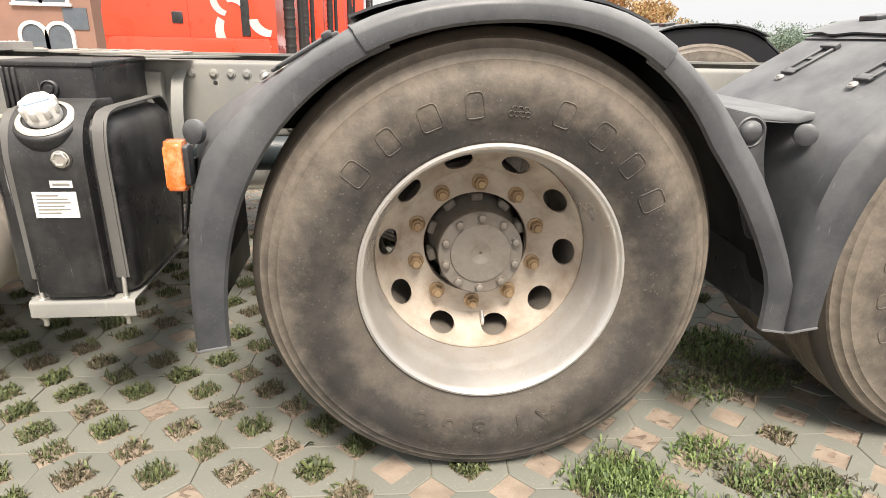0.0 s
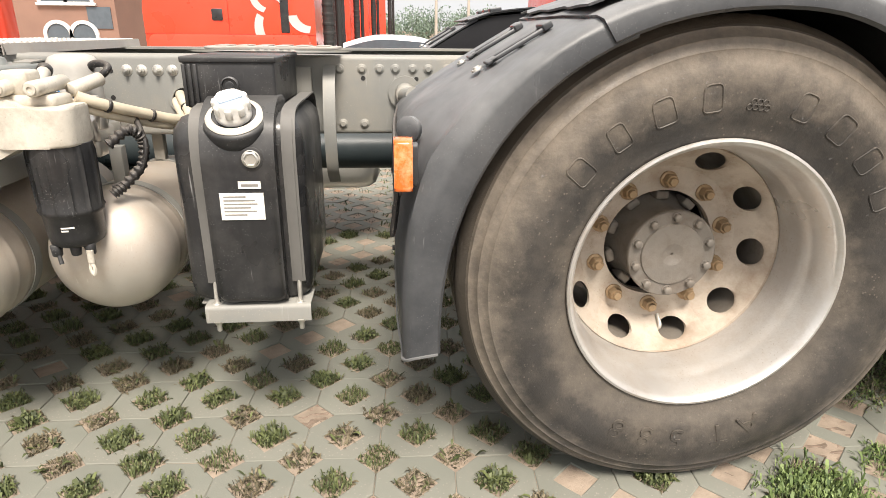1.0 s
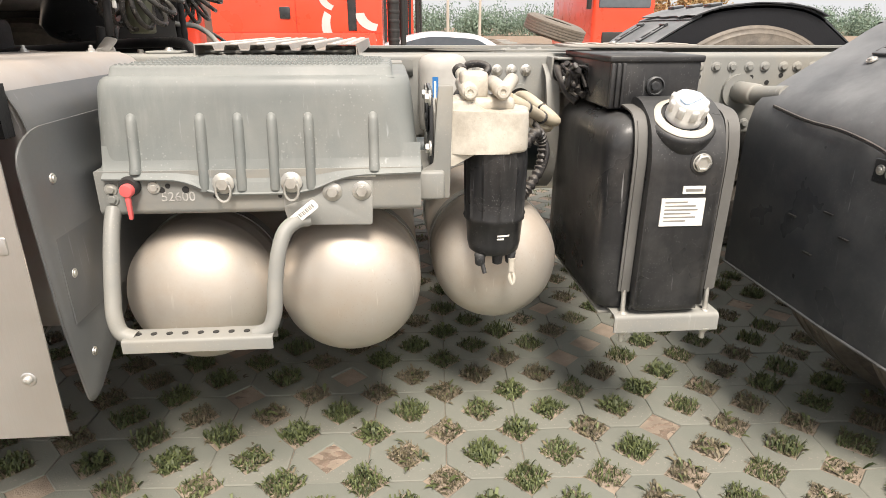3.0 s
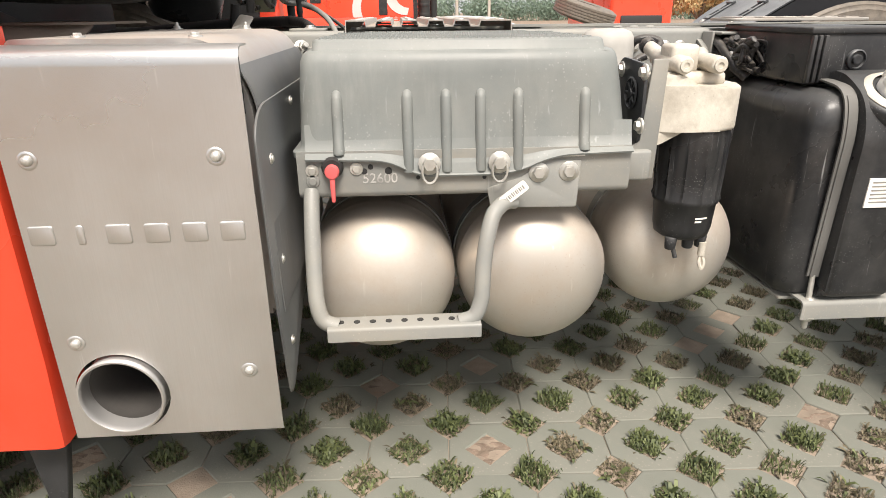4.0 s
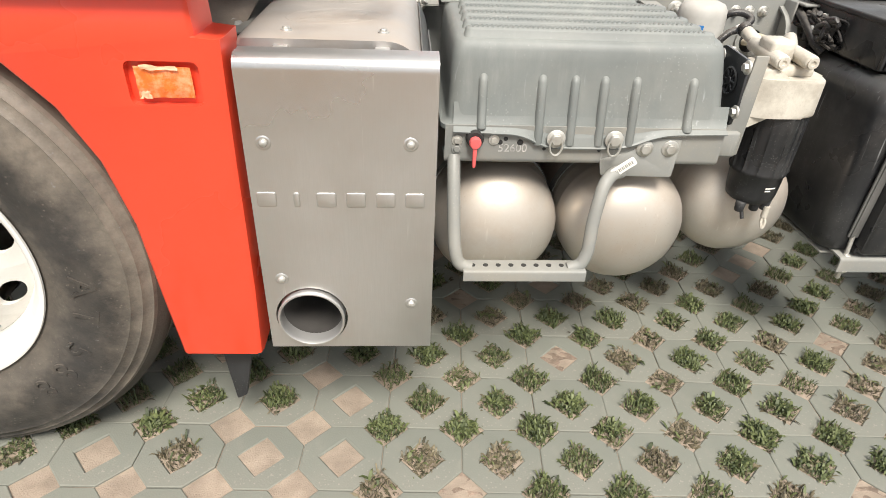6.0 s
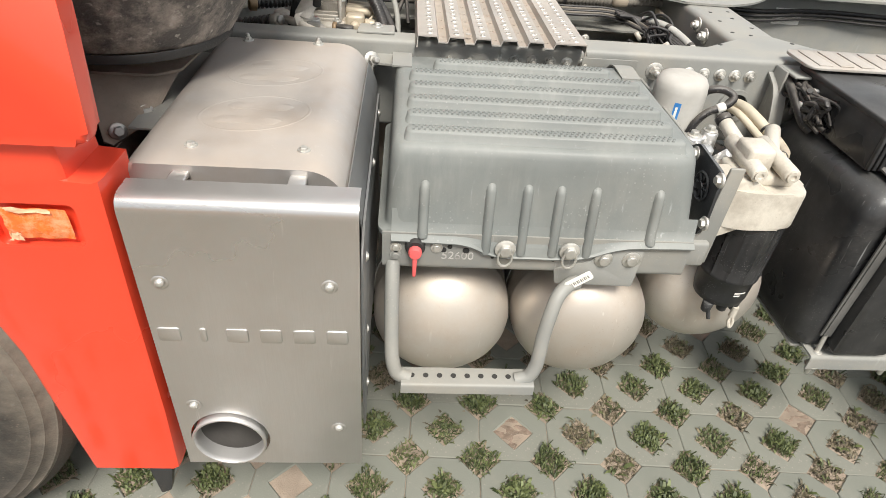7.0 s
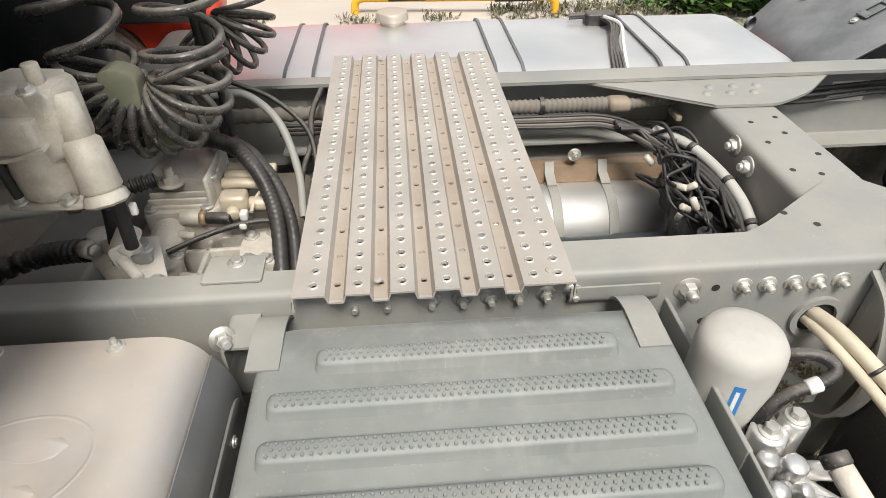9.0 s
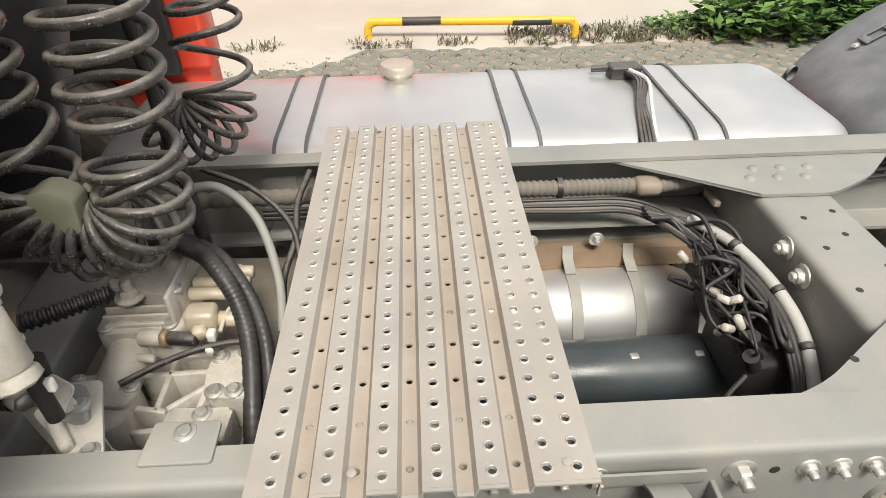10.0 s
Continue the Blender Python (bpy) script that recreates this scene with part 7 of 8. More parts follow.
tube(b, [(-2.02, 2.72, 1.9), (-2.0, 2.72, 1.4), (-1.99, 2.72, 0.9)], 0.014, 8)
part("post", b, DARK, stand)
b = bmesh.new()
rod(b, (-2.40, 2.84, 1.0), (-2.205, 2.84, 1.68), 0.125, 40, bev=0.03)
part("intake_pipe", b, PLASTIC, stand, "thick black upright pipe")
b = bmesh.new()
prism(b, fillet([(-2.085, 2.505), (-2.02, 2.50), (-2.015, 2.56), (-2.07, 2.575)], 0.008, 3), 1.03, 1.135, "z", 0.006, 2)
tube(b, [(-2.05, 2.54, 1.12), (-2.04, 2.50, 1.19)], 0.009, 8)
prism(b, fillet([(-2.108, 1.168), (-2.092, 1.145), (-2.036, 1.145), (-2.030, 1.205), (-2.066, 1.224), (-2.098, 1.211)], 0.008, 3), 2.435, 2.480, "y", 0.004, 2)
part("end_block", b, material("dusty olive casting", (0.24, 0.25, 0.17), 0.5, dust=0.35, dust_colour=(0.3, 0.28, 0.22), vscale=12, stain=0.4, stain_colour=(0.13, 0.13, 0.095), stain_scale=14), stand, "dusty olive green block among the coils")

# ---- fuel filter ----
filt = thing("fuel_filter", "black ribbed fuel filter with a beige cast head", "fuel filter")
FX, FYc = -1.005, 1.585
b = bmesh.new()
prism(b, fillet([(-1.136, 1.535), (-1.07, 1.512), (-0.944, 1.516), (-0.944, 1.655), (-1.08, 1.658), (-1.136, 1.61)], [0.006, 0.02, 0.045, 0.05, 0.02, 0.008], 6), 0.818, 0.905, "z", 0.008, 3)
head = part("head", b, BEIGE, filt, "beige cast filter head")
b = bmesh.new()
prism(b, fillet([(-1.138, 0.925), (-1.138, 0.792), (-1.105, 0.792), (-1.03, 0.832), (-1.03, 0.90), (-1.07, 0.925)], 0.008, 3), 1.525, 1.60, "y", 0.010, 3)
part("mount_flange", b, BEIGE, head)
block("head_bridge", (-1.10, 1.545, 0.90), (-0.975, 1.63, 0.928), BEIGE, head, 0.010)
for x, y1 in ((-1.072, 1.520), (-1.006, 1.520)):
    b = bmesh.new()
    rod(b, (x, 1.66, 0.948), (x, y1, 0.942), 0.0165, 20, bev=0.003)
    lathe(b, [(0, 0.0), (0.012, 0.0), (0.012, 0.004), (0.006, 0.004), (0.005, 0.001), (0, 0.001)], 16, Matrix.Translation((x, y1, 0.942)) @ Y_AX)
    part("port", b, BEIGE, head)
block("port_web", (-1.085, 1.555, 0.925), (-1.03, 1.62, 0.978), BEIGE, head, 0.008)
pin("rear_port", (-0.985, 1.64, 0.93), (-0.95, 1.72, 0.95), 0.016, BEIGE, head)
pin("rear_port", (-1.055, 1.64, 0.94), (-1.07, 1.71, 0.965), 0.015, BEIGE, head)
pin("port_cap", (-1.07, 1.71, 0.965), (-1.073, 1.725, 0.972), 0.017, HOSE, head)
for y, z in ((1.631, 0.928), (1.512, 0.932), (1.508, 0.834)):
    b = bmesh.new()
    bolt(b, (-1.153, y, z), (-1, 0, 0), 0.010, 0.010)
    part("head_bolt", b, ZINC, head)
b = bmesh.new()
pts = []
n = 96
rings = []
for z, r in ((0.822, 0.066), (0.80, 0.067), (0.72, 0.0655), (0.68, 0.064), (0.672, 0.067), (0.664, 0.067), (0.66, 0.063), (0.61, 0.060), (0.592, 0.056), (0.584, 0.045)):
    ring = []
    for i in range(n):
        rr = r + (0.0035 if (i % 8 == 0 and 0.67 < z < 0.81) else 0)
        a = 2 * math.pi * i / n
        ring.append((FX + rr * math.cos(a), FYc + rr * math.sin(a), z))
    rings.append(ring)
loft(b, rings)
bowl = part("bowl", b, TANK_BLACK, filt, "ribbed black filter bowl")
b = bmesh.new()
for x, y in ((-1.04, 1.55), (-1.00, 1.555), (-0.97, 1.56)):
    rod(b, (x, y, 0.59), (x, y, 0.562), 0.013, 12, 0.011, 0.002)
rod(b, (-1.035, 1.545, 0.565), (-1.03, 1.54, 0.545), 0.005, 8)
part("drain", b, TANK_BLACK, filt)
b = bmesh.new()
rod(b, (-0.968, 1.55, 0.575), (-0.968, 1.55, 0.545), 0.008, 10)
tube(b, [(-0.968, 1.55, 0.55), (-0.962, 1.545, 0.53), (-0.965, 1.545, 0.515), (-0.972, 1.547, 0.53), (-0.968, 1.55, 0.548)], 0.004, 6)
part("drain_cock", b, BEIGE, filt)
b = bmesh.new()
for i in range(5):
    lathe(b, [(0.0617, 0.628 + 0.007 * i), (0.0619, 0.632 + 0.007 * i)], 8, Matrix.Translation((FX, FYc, 0)) @ Matrix.Rotation(radians(-92), 4, "Z"), caps=False, sweep=26 if i else 14)
part("print", b, LABEL, bowl)
b = bmesh.new()
prism(b, fillet([(1.535, 0.735), (1.535, 0.905), (1.56, 0.92), (1.80, 0.93), (1.80, 0.86), (1.62, 0.735)], 0.01, 3), -1.144, -1.139, "x", 0.001)
box(b, (-1.146, 1.76, 0.84), (-1.138, 2.07, 0.93), 0.002)
part("bracket", b, FRAME, filt)
b = bmesh.new()
prism(b, fillet([(1.506, 0.832), (1.510, 0.946), (1.63, 0.952), (1.668, 0.926), (1.64, 0.86), (1.535, 0.772)], 0.012, 4), -1.153, -1.147, "x", 0.001)
fanp = part("side_plate", b, PLASTIC, filt, "black side plate with a spoked round vent")
b = bmesh.new()
mm = Matrix.Translation((-1.153, 1.565, 0.888)) @ Matrix.Rotation(radians(-90), 4, "Y")
lathe(b, [(0.028, 0), (0.032, 0.003), (0.028, 0.005), (0.025, 0)], 24, mm, caps=False)
lathe(b, [(0, 0.006), (0.009, 0.006), (0.01, 0)], 16, mm, caps=False)
for k in range(8):
    box(b, (0.007, -0.0025, 0), (0.028, 0.0025, 0.004), 0.001, 1, mm @ Matrix.Rotation(k * math.pi / 4, 4, "Z"))
part("vent", b, PLASTIC, fanp)

b = bmesh.new()
prism(b, fillet([(-1.168, 0.727), (-1.112, 0.727), (-1.106, 0.955), (-1.136, 0.955), (-1.146, 0.80), (-1.168, 0.79)], 0.004, 3), 1.517, 1.5235, "y", 0.0015)
part("front_bracket", b, FRAME, filt, "grey folded steel bracket behind the filter head")
filt.matrix_basis = Matrix.Translation((-0.022, 0.079, -0.012))

# spin-on canister
can = thing("filter_canister", "white spin-on air dryer canister with a blue strip", "filter canister")
b = bmesh.new()
lathe(b, [(0, 0.80), (0.058, 0.80), (0.062, 0.81), (0.063, 0.82), (0.063, 0.95), (0.061, 0.967), (0.053, 0.980), (0.035, 0.987), (0, 0.988)], 48, Matrix.Translation((-1.118, 1.985, 0)))
part("shell", b, material("dusty white canister", (0.5, 0.49, 0.46), 0.5, dust=0.75, dust_colour=(0.42, 0.39, 0.34), vscale=12, bump=0.03, stain=0.3, stain_colour=(0.45, 0.42, 0.37), stain_scale=14), can)
b = bmesh.new()
lathe(b, [(0.0634, 0.868), (0.0634, 0.935)], 6, Matrix.Translation((-1.118, 1.985, 0)) @ Matrix.Rotation(radians(-118), 4, "Z"), caps=False, sweep=14)
lb = part("blue_print", b, BLUE, can)
b = bmesh.new()
lathe(b, [(0.0638, 0.878), (0.0638, 0.925)], 3, Matrix.Translation((-1.118, 1.985, 0)) @ Matrix.Rotation(radians(-114), 4, "Z"), caps=False, sweep=5)
part("light_bar", b, LABEL, lb)
b = bmesh.new()
box(b, (-1.165, 1.93, 0.72), (-1.06, 2.04, 0.80), 0.012)
rod(b, (-1.12, 1.94, 0.79), (-1.05, 1.83, 0.80), 0.022, 14, bev=0.004)
rod(b, (-1.07, 1.90, 0.78), (-1.03, 1.80, 0.82), 0.018, 14, bev=0.004)
rod(b, (-1.10, 1.87, 0.80), (-1.10, 1.87, 0.85), 0.016, 12, bev=0.003)
for k in range(6):
    rod(b, (-1.10 + 0.018 * k, 1.86 - 0.01 * k, 0.79), (-1.09 + 0.018 * k, 1.83 - 0.012 * k, 0.835 + 0.012 * (k % 2)), 0.011, 10, bev=0.002)
box(b, (-1.15, 2.03, 0.74), (-1.08, NEAR - 0.001, 0.80), 0.006)
part("valve_body", b, ALU, can, "cast aluminium valve body with fittings")
for p, q, r in (((-1.09, 1.90, 0.80), (-1.09, 1.90, 0.868), 0.026), ((-1.045, 1.915, 0.80), (-1.045, 1.915, 0.875), 0.020), ((-1.075, 1.865, 0.80), (-1.075, 1.850, 0.862), 0.017), ((-1.04, 1.87, 0.81), (-1.02, 1.84, 0.855), 0.014), ((-1.095, 1.85, 0.79), (-1.108, 1.82, 0.846), 0.014)):
    pin("valve_port", p, q, r, ALU, can, 16, None, 0.004)
for p in ((-1.09, 1.90, 0.868), (-1.045, 1.915, 0.875)):
    b = bmesh.new()
    bolt(b, p, (0, 0, 1), 0.011, 0.012)
    part("port_nut", b, ZINC, can)
hose_thing("black hose from the dryer valve", [(-1.11, 1.90, 0.80), (-1.10, 1.915, 0.85), (-1.088, 1.92, 0.89), (-1.062, 1.925, 0.918), (-1.034, 1.925, 0.93), (-1.012, 1.928, 0.946), (-1.01, 1.938, 0.958), (-1.03, 1.95, 0.965), (-1.058, 1.958, 0.96), (-1.07, 1.97, 0.94)], 0.0095)
hose_thing("beige taped conduit from the frame rail to the filter", [(-0.893, 2.145, 0.861), (-0.880, 2.07, 0.872), (-0.842, 2.0, 0.842), (-0.824, 1.95, 0.823), (-0.845, 1.90, 0.828), (-0.888, 1.85, 0.846), (-0.951, 1.75, 0.882), (-0.995, 1.715, 0.905)], 0.0135, 0, CONDUIT)
hose_thing("thinner beige taped conduit beside the filter hose", [(-0.90, 2.145, 0.848), (-0.895, 2.07, 0.856), (-0.862, 2.0, 0.827), (-0.843, 1.945, 0.806), (-0.862, 1.895, 0.812), (-0.905, 1.845, 0.828), (-0.968, 1.75, 0.864), (-1.01, 1.715, 0.89)], 0.010, 0, CONDUIT)
band = thing("hose_band", "white band on a black hose", "hose band")
pin("band", (-1.044, 1.925, 0.9265), (-1.026, 1.9255, 0.9345), 0.0112, WHITE, band)
ties = thing("cable_tie_set", "black cable ties on the beige conduit", "cable tie")
for p, q in (((-0.848, 2.012, 0.846), (-0.845, 2.006, 0.8435)), ((-0.884, 1.855, 0.843), (-0.889, 1.848, 0.846)), ((-0.945, 1.76, 0.878), (-0.950, 1.752, 0.881))):
    pin("tie", p, q, 0.0165, HOSE, ties, 12)
hose_thing("black corrugated cable from filter to tank side", [(-0.955, 1.74, 0.79), (-0.915, 1.77, 0.82), (-0.895, 1.79, 0.79), (-0.90, 1.78, 0.735), (-0.935, 1.75, 0.69), (-0.96, 1.73, 0.67)], 0.014, 0.004, HOSE, 16, 2)
hose_thing("thin black line beside the filter", [(-0.93, 1.85, 0.85), (-0.90, 1.80, 0.82), (-0.885, 1.78, 0.77), (-0.91, 1.77, 0.71), (-0.97, 1.76, 0.68)], 0.007)

# ---- yard behind the truck ----
bar = thing("wheel_stop_bar", "low yellow and black steel wheel stop bar", "wheel stop")
b = bmesh.new()
BX0, BX1, BY = -1.935, -0.21, 6.88
skew = lambda x: BY - 0.16 * (x - BX0) / (BX1 - BX0)
tube(b, [(x, skew(x), z) for x, z in ((BX0, -0.03), (BX0, 0.07), (BX0 + 0.02, 0.115), (BX0 + 0.07, 0.135), (BX0 + 0.14, 0.138), (BX1 - 0.14, 0.148), (BX1 - 0.07, 0.147), (BX1 - 0.02, 0.125), (BX1, 0.08), (BX1, -0.03))], 0.034, 16, 8)
part("bar", b, YELLOW, bar)
for x in (-1.48, -0.57):
    b = bmesh.new()
    rod(b, (x - 0.16, skew(x - 0.16), 0.141), (x + 0.16, skew(x + 0.16), 0.145), 0.0355, 20)
    part("black_band", b, BLACK, bar)

# ---- red truck parked beyond ----
def crescent(c, r0, r1, a0, a1, shift, n=14):
    out = [(c[0] + r0 * math.cos(radians(a0 + (a1 - a0) * i / n)), c[1] + r0 * math.sin(radians(a0 + (a1 - a0) * i / n))) for i in range(n + 1)]
    back = [(c[0] + shift[0] + r1 * math.cos(radians(a0 + (a1 - a0) * i / n)), c[1] + shift[1] + r1 * math.sin(radians(a0 + (a1 - a0) * i / n))) for i in range(n + 1)]
    return out + back[1:-1][::-1]


def red_truck(x, y, z, decals=True):
    t = thing("red_truck", "orange-red tractor truck parked across the yard", "truck", "parked red trucks")
    b = bmesh.new()
    side = [(-2.55, 0.55), (0.0, 0.55), (0.0, 3.2), (-1.9, 3.3), (-2.55, 1.9)]
    prism(b, fillet(side, [0.1, 0.05, 0.15, 0.3, 0.2], 5), 0, 2.4, "y", 0.05, 3)
    part("cab", b, RED, t)
    b = bmesh.new()
    prism(b, fillet([(-2.6, 0.35), (-0.1, 0.35), (-0.1, 1.42), (-2.5, 1.42)], [0.08, 0.05, 0.05, 0.1], 4), -0.035, 0.1, "y", 0.03, 3)
    part("lower_panel", b, RED, t)
    b = bmesh.new()
    lathe(b, [(0, 0), (0.56, 0), (0.56, 0.1), (0, 0.1)], 40, Matrix.Translation((-1.25, -0.0, 0.52)) @ Y_AX)
    part("wheel_arch", b, DARK, t)
    b = bmesh.new()
    lathe(b, [(0, 0.0), (0.31, 0.0), (0.33, 0.04), (0.52, 0.05), (0.54, 0), (0.54, -0.25), (0, -0.25)], 40, Matrix.Translation((-1.25, -0.06, 0.52)) @ Y_AX)
    part("tyre", b, RUBBER, t)
    b = bmesh.new()
    prism(b, rrect(-1.54, -1.38, 1.62, 1.79, 0.02), -0.012, 0.02, "y", 0.004)
    part("hatch", b, PLASTIC, t, "small dark side hatch")
    b = bmesh.new()
    box(b, (-0.52, -0.012, 1.45), (-0.39, 0.02, 2.6), 0.01)
    part("side_vent", b, PLASTIC, t)
    b = bmesh.new()
    for q in ((-2.55, -0.006, 1.418, 0.0, 0.004, 1.424), (-1.30, -0.006, 1.42, -1.294, 0.004, 3.0)):
        box(b, q[:3], q[3:])
    part("panel_gap", b, material("panel gap", (0.3, 0.02, 0.01), 0.6), t)
    if decals:
        white = material("pale decal", (0.62, 0.52, 0.5), 0.4, var=0.06)
        for k, cr in enumerate((crescent((-0.50, 1.52), 0.42, 0.34, 150, 285, (0.05, 0.03)), crescent((-0.33, 1.45), 0.28, 0.22, 240, 330, (0.02, 0.05)), crescent((-0.12, 1.75), 0.30, 0.22, 190, 275, (0.06, 0.02)),
                                crescent((-0.72, 1.98), 0.24, 0.2, 150, 260, (0.06, 0.02)), crescent((-0.68, 1.80), 0.24, 0.18, 30, 110, (0.03, -0.04)))):
            b = bmesh.new()
            prism(b, cr, -0.010, 0.002, "y")
            part("decal", b, white, t)
    b = bmesh.new()
    rod(b, (0.18, 0.25, 0.9), (0.18, 0.25, 3.0), 0.085, 20)
    for k in range(14):
        lathe(b, [(0.085, 0), (0.095, 0.03), (0.085, 0.06)], 20, Matrix.Translation((0.18, 0.25, 1.0 + 0.14 * k)), caps=False)
    rod(b, (0.33, 0.5, 0.9), (0.33, 0.5, 3.0), 0.05, 14)
    part("exhaust_pipe", b, DARK, t, "dark exhaust and hoses behind the cab")
    b = bmesh.new()
    box(b, (0.0, 0.8, 0.75), (4.3, 0.9, 1.0), 0.01)
    box(b, (0.0, 1.6, 0.75), (4.3, 1.7, 1.0), 0.01)
    part("rail", b, FRAME, t)
    for wx in (2.0, 3.35):
        b = bmesh.new()
        lathe(b, [(0, 0.0), (0.31, 0.0), (0.33, 0.04), (0.52, 0.05), (0.54, 0), (0.54, -0.6), (0, -0.6)], 40, Matrix.Translation((wx, 0.02, 0.52)) @ Y_AX)
        part("tyre", b, RUBBER, t)
    t.matrix_basis = Matrix.Translation((x, y, z))
    return t


red_truck(-1.38, 10.3, -0.45)
red_truck(-1.6, 14.6, -0.45, False)
red_truck(-1.3, 18.6, -0.45, False)
red_truck(-0.9, 22.8, -0.45, False)
red_truck(-0.3, 27.5, -0.45, False)

# ---- brown building ----
bld = thing("brown_building", "brown rendered building with white-framed arched windows", "building")
b = bmesh.new()
box(b, (-40, 30, -1.2), (-12.2, 42, 12), 0.0)
part("wall", b, BRICK, bld)
white_trim = material("white window trim", (0.78, 0.77, 0.74), 0.6, dust=0.15)
for wx in (-14.2, -21.0):
    for wz, arched in ((-0.05, True), (2.1, False), (5.0, False)):
        w = new("window")
        w.parent = bld
        for s in (-0.55, 0.55):
            b = bmesh.new()
            top = [(0.48 * math.cos(math.pi * i / 12), 0.75 + 0.5 * math.sin(math.pi * i / 12)) for i in range(13)] if arched else [(0.48, 1.2), (-0.48, 1.2)]
            prism(b, [(wx + s + u, wz + v) for u, v in [(-0.48, 0.0), (0.48, 0.0)] + top], 29.93, 30.05, "y")
            part("pane", b, GLASS, w)
            b = bmesh.new()
            outer = [(0.62 * u / 0.48, (v - 0.6) * 1.17 + 0.63) for u, v in [(-0.48, 0.0), (0.48, 0.0)] + top]
            inner_l = [(-0.48, 0.0), (0.48, 0.0)] + top
            for i in range(len(outer)):
                j = (i + 1) % len(outer)
                q = [outer[i], outer[j], inner_l[j], inner_l[i]]
                prism(b, [(wx + s + u, wz + v) for u, v in q], 29.88, 30.0, "y")
            part("frame", b, white_trim, w)
        b = bmesh.new()
        box(b, (wx - 1.25, 29.85, wz - 0.16), (wx + 1.25, 30.0, wz - 0.04), 0.02)
        part("sill", b, white_trim, w)
for wx in (-12.9,):
    b = bmesh.new()
    box(b, (wx - 0.5, 29.95, 1.0), (wx + 0.5, 30.02, 1.9), 0.0)
    part("window", b, GLASS, bld)

# ---- white car ----
car = thing("white_car", "white hatchback car parked behind the trucks", "car")
cz = -0.45
b = bmesh.new()
roof = fillet([(-1.95, 0.30), (2.05, 0.30), (2.10, 0.75), (1.35, 0.92), (0.55, 1.38), (-0.55, 1.44), (-1.35, 1.20), (-1.90, 0.95)], [0.1, 0.1, 0.1, 0.2, 0.3, 0.5, 0.3, 0.2], 6)
rings = []
for y, k in ((0.0, 0.93), (0.06, 0.99), (0.2, 1.0), (1.5, 1.0), (1.64, 0.99), (1.7, 0.93)):
    rings.append([(0.0 + u * k, y, 0.3 + (v - 0.3) * k) for u, v in roof])
loft(b, rings)
part("body", b, material("white car paint", (0.75, 0.77, 0.8), 0.25, var=0.03, dust=0.15, coat=0.5), car)
b = bmesh.new()
prism(b, fillet([(-1.42, 0.94), (1.10, 0.92), (0.50, 1.28), (-0.5, 1.345), (-1.15, 1.17)], [0.06, 0.1, 0.15, 0.3, 0.12], 5), -0.012, 0.05, "y")
part("side_window", b, GLASS, car)
for x in (-1.25, 1.3):
    b = bmesh.new()
    lathe(b, [(0, 0.02), (0.2, 0.02), (0.31, 0.01), (0.32, -0.02), (0.32, -0.2), (0, -0.2)], 32, Matrix.Translation((x, 0.0, 0.32)) @ Y_AX)
    part("wheel", b, RUBBER, car)
car.matrix_basis = Matrix.Translation((0.0, 13.2, cz))

# ---- spare tyres and a far truck front ----
sp = thing("spare_tyre", "large worn tyre leaning on other scrap tyres", "tyre")
b = bmesh.new()
prof_t = [(0.30, 0.13), (0.36, 0.15), (0.45, 0.15), (0.52, 0.12)]
for c in (0.09, 0.045, 0.0, -0.045, -0.09):
    prof_t += [(0.545, c + 0.016), (0.545, c - 0.016), (0.53, c - 0.02), (0.53, c - 0.025)]
prof_t += [(0.52, -0.12), (0.45, -0.15), (0.36, -0.15), (0.30, -0.13)]
lathe(b, prof_t, 64, Matrix.Translation((1.66, 11.6, 1.03)) @ Matrix.Rotation(radians(16), 4, "Y") @ Matrix.Rotation(radians(8), 4, "X"), caps=False)
part("tyre", b, RUBBER, sp)
for k, (px, pz) in enumerate(((1.35, 0.62), (1.5, 0.30), (1.4, 0.0), (1.45, -0.28))):
    o = thing("scrap_tyre", "old tyre lying in a stack", "tyre", "scrap tyres")
    b = bmesh.new()
    lathe(b, prof_t, 48, Matrix.Translation((px, 11.7, pz)), caps=False)
    part("tyre", b, RUBBER, o)

ft = thing("red_truck", "red truck seen from its front beside trees", "truck", "parked red trucks")
b = bmesh.new()
box(b, (6.3, 24, -0.1), (8.7, 30, 3.3), 0.15, 3)
part("cab", b, RED, ft)
b = bmesh.new()
box(b, (6.5, 23.96, 1.75), (8.5, 24.05, 2.8), 0.05)
part("windscreen", b, GLASS, ft)
b = bmesh.new()
box(b, (6.7, 23.95, 0.4), (8.3, 24.02, 0.9), 0.05)
part("grille", b, DARK, ft)
b = bmesh.new()
box(b, (6.05, 23.9, 1.7), (6.2, 24.1, 2.6), 0.03)
part("mirror", b, DARK, ft)
for s in (6.45, 8.3):
    b = bmesh.new()
    rod(b, (s, 25.2, 0.06), (s + 0.28, 25.2, 0.06), 0.5, 32)
    part("tyre", b, RUBBER, ft)

# ---- trees ----
def leaf_cloud(b, c, rad, n, size, rnd):
    for _ in range(n):
        d = Vector((rnd.gauss(0, 1), rnd.gauss(0, 1), rnd.gauss(0, 1))).normalized() * (rnd.random() ** 0.45)
        p = Vector(c) + Vector((d.x * rad[0], d.y * rad[1], d.z * rad[2]))
        q = Euler((rnd.uniform(0, 6.3), rnd.uniform(0, 6.3), rnd.uniform(0, 6.3))).to_matrix()
        s = size * rnd.uniform(0.6, 1.3)
        b.faces.new([b.verts.new(p + q @ Vector(v)) for v in ((-s, 0, 0), (0, -s * 0.5, s * 0.1), (s, 0, 0), (0, s * 0.5, s * 0.1))])


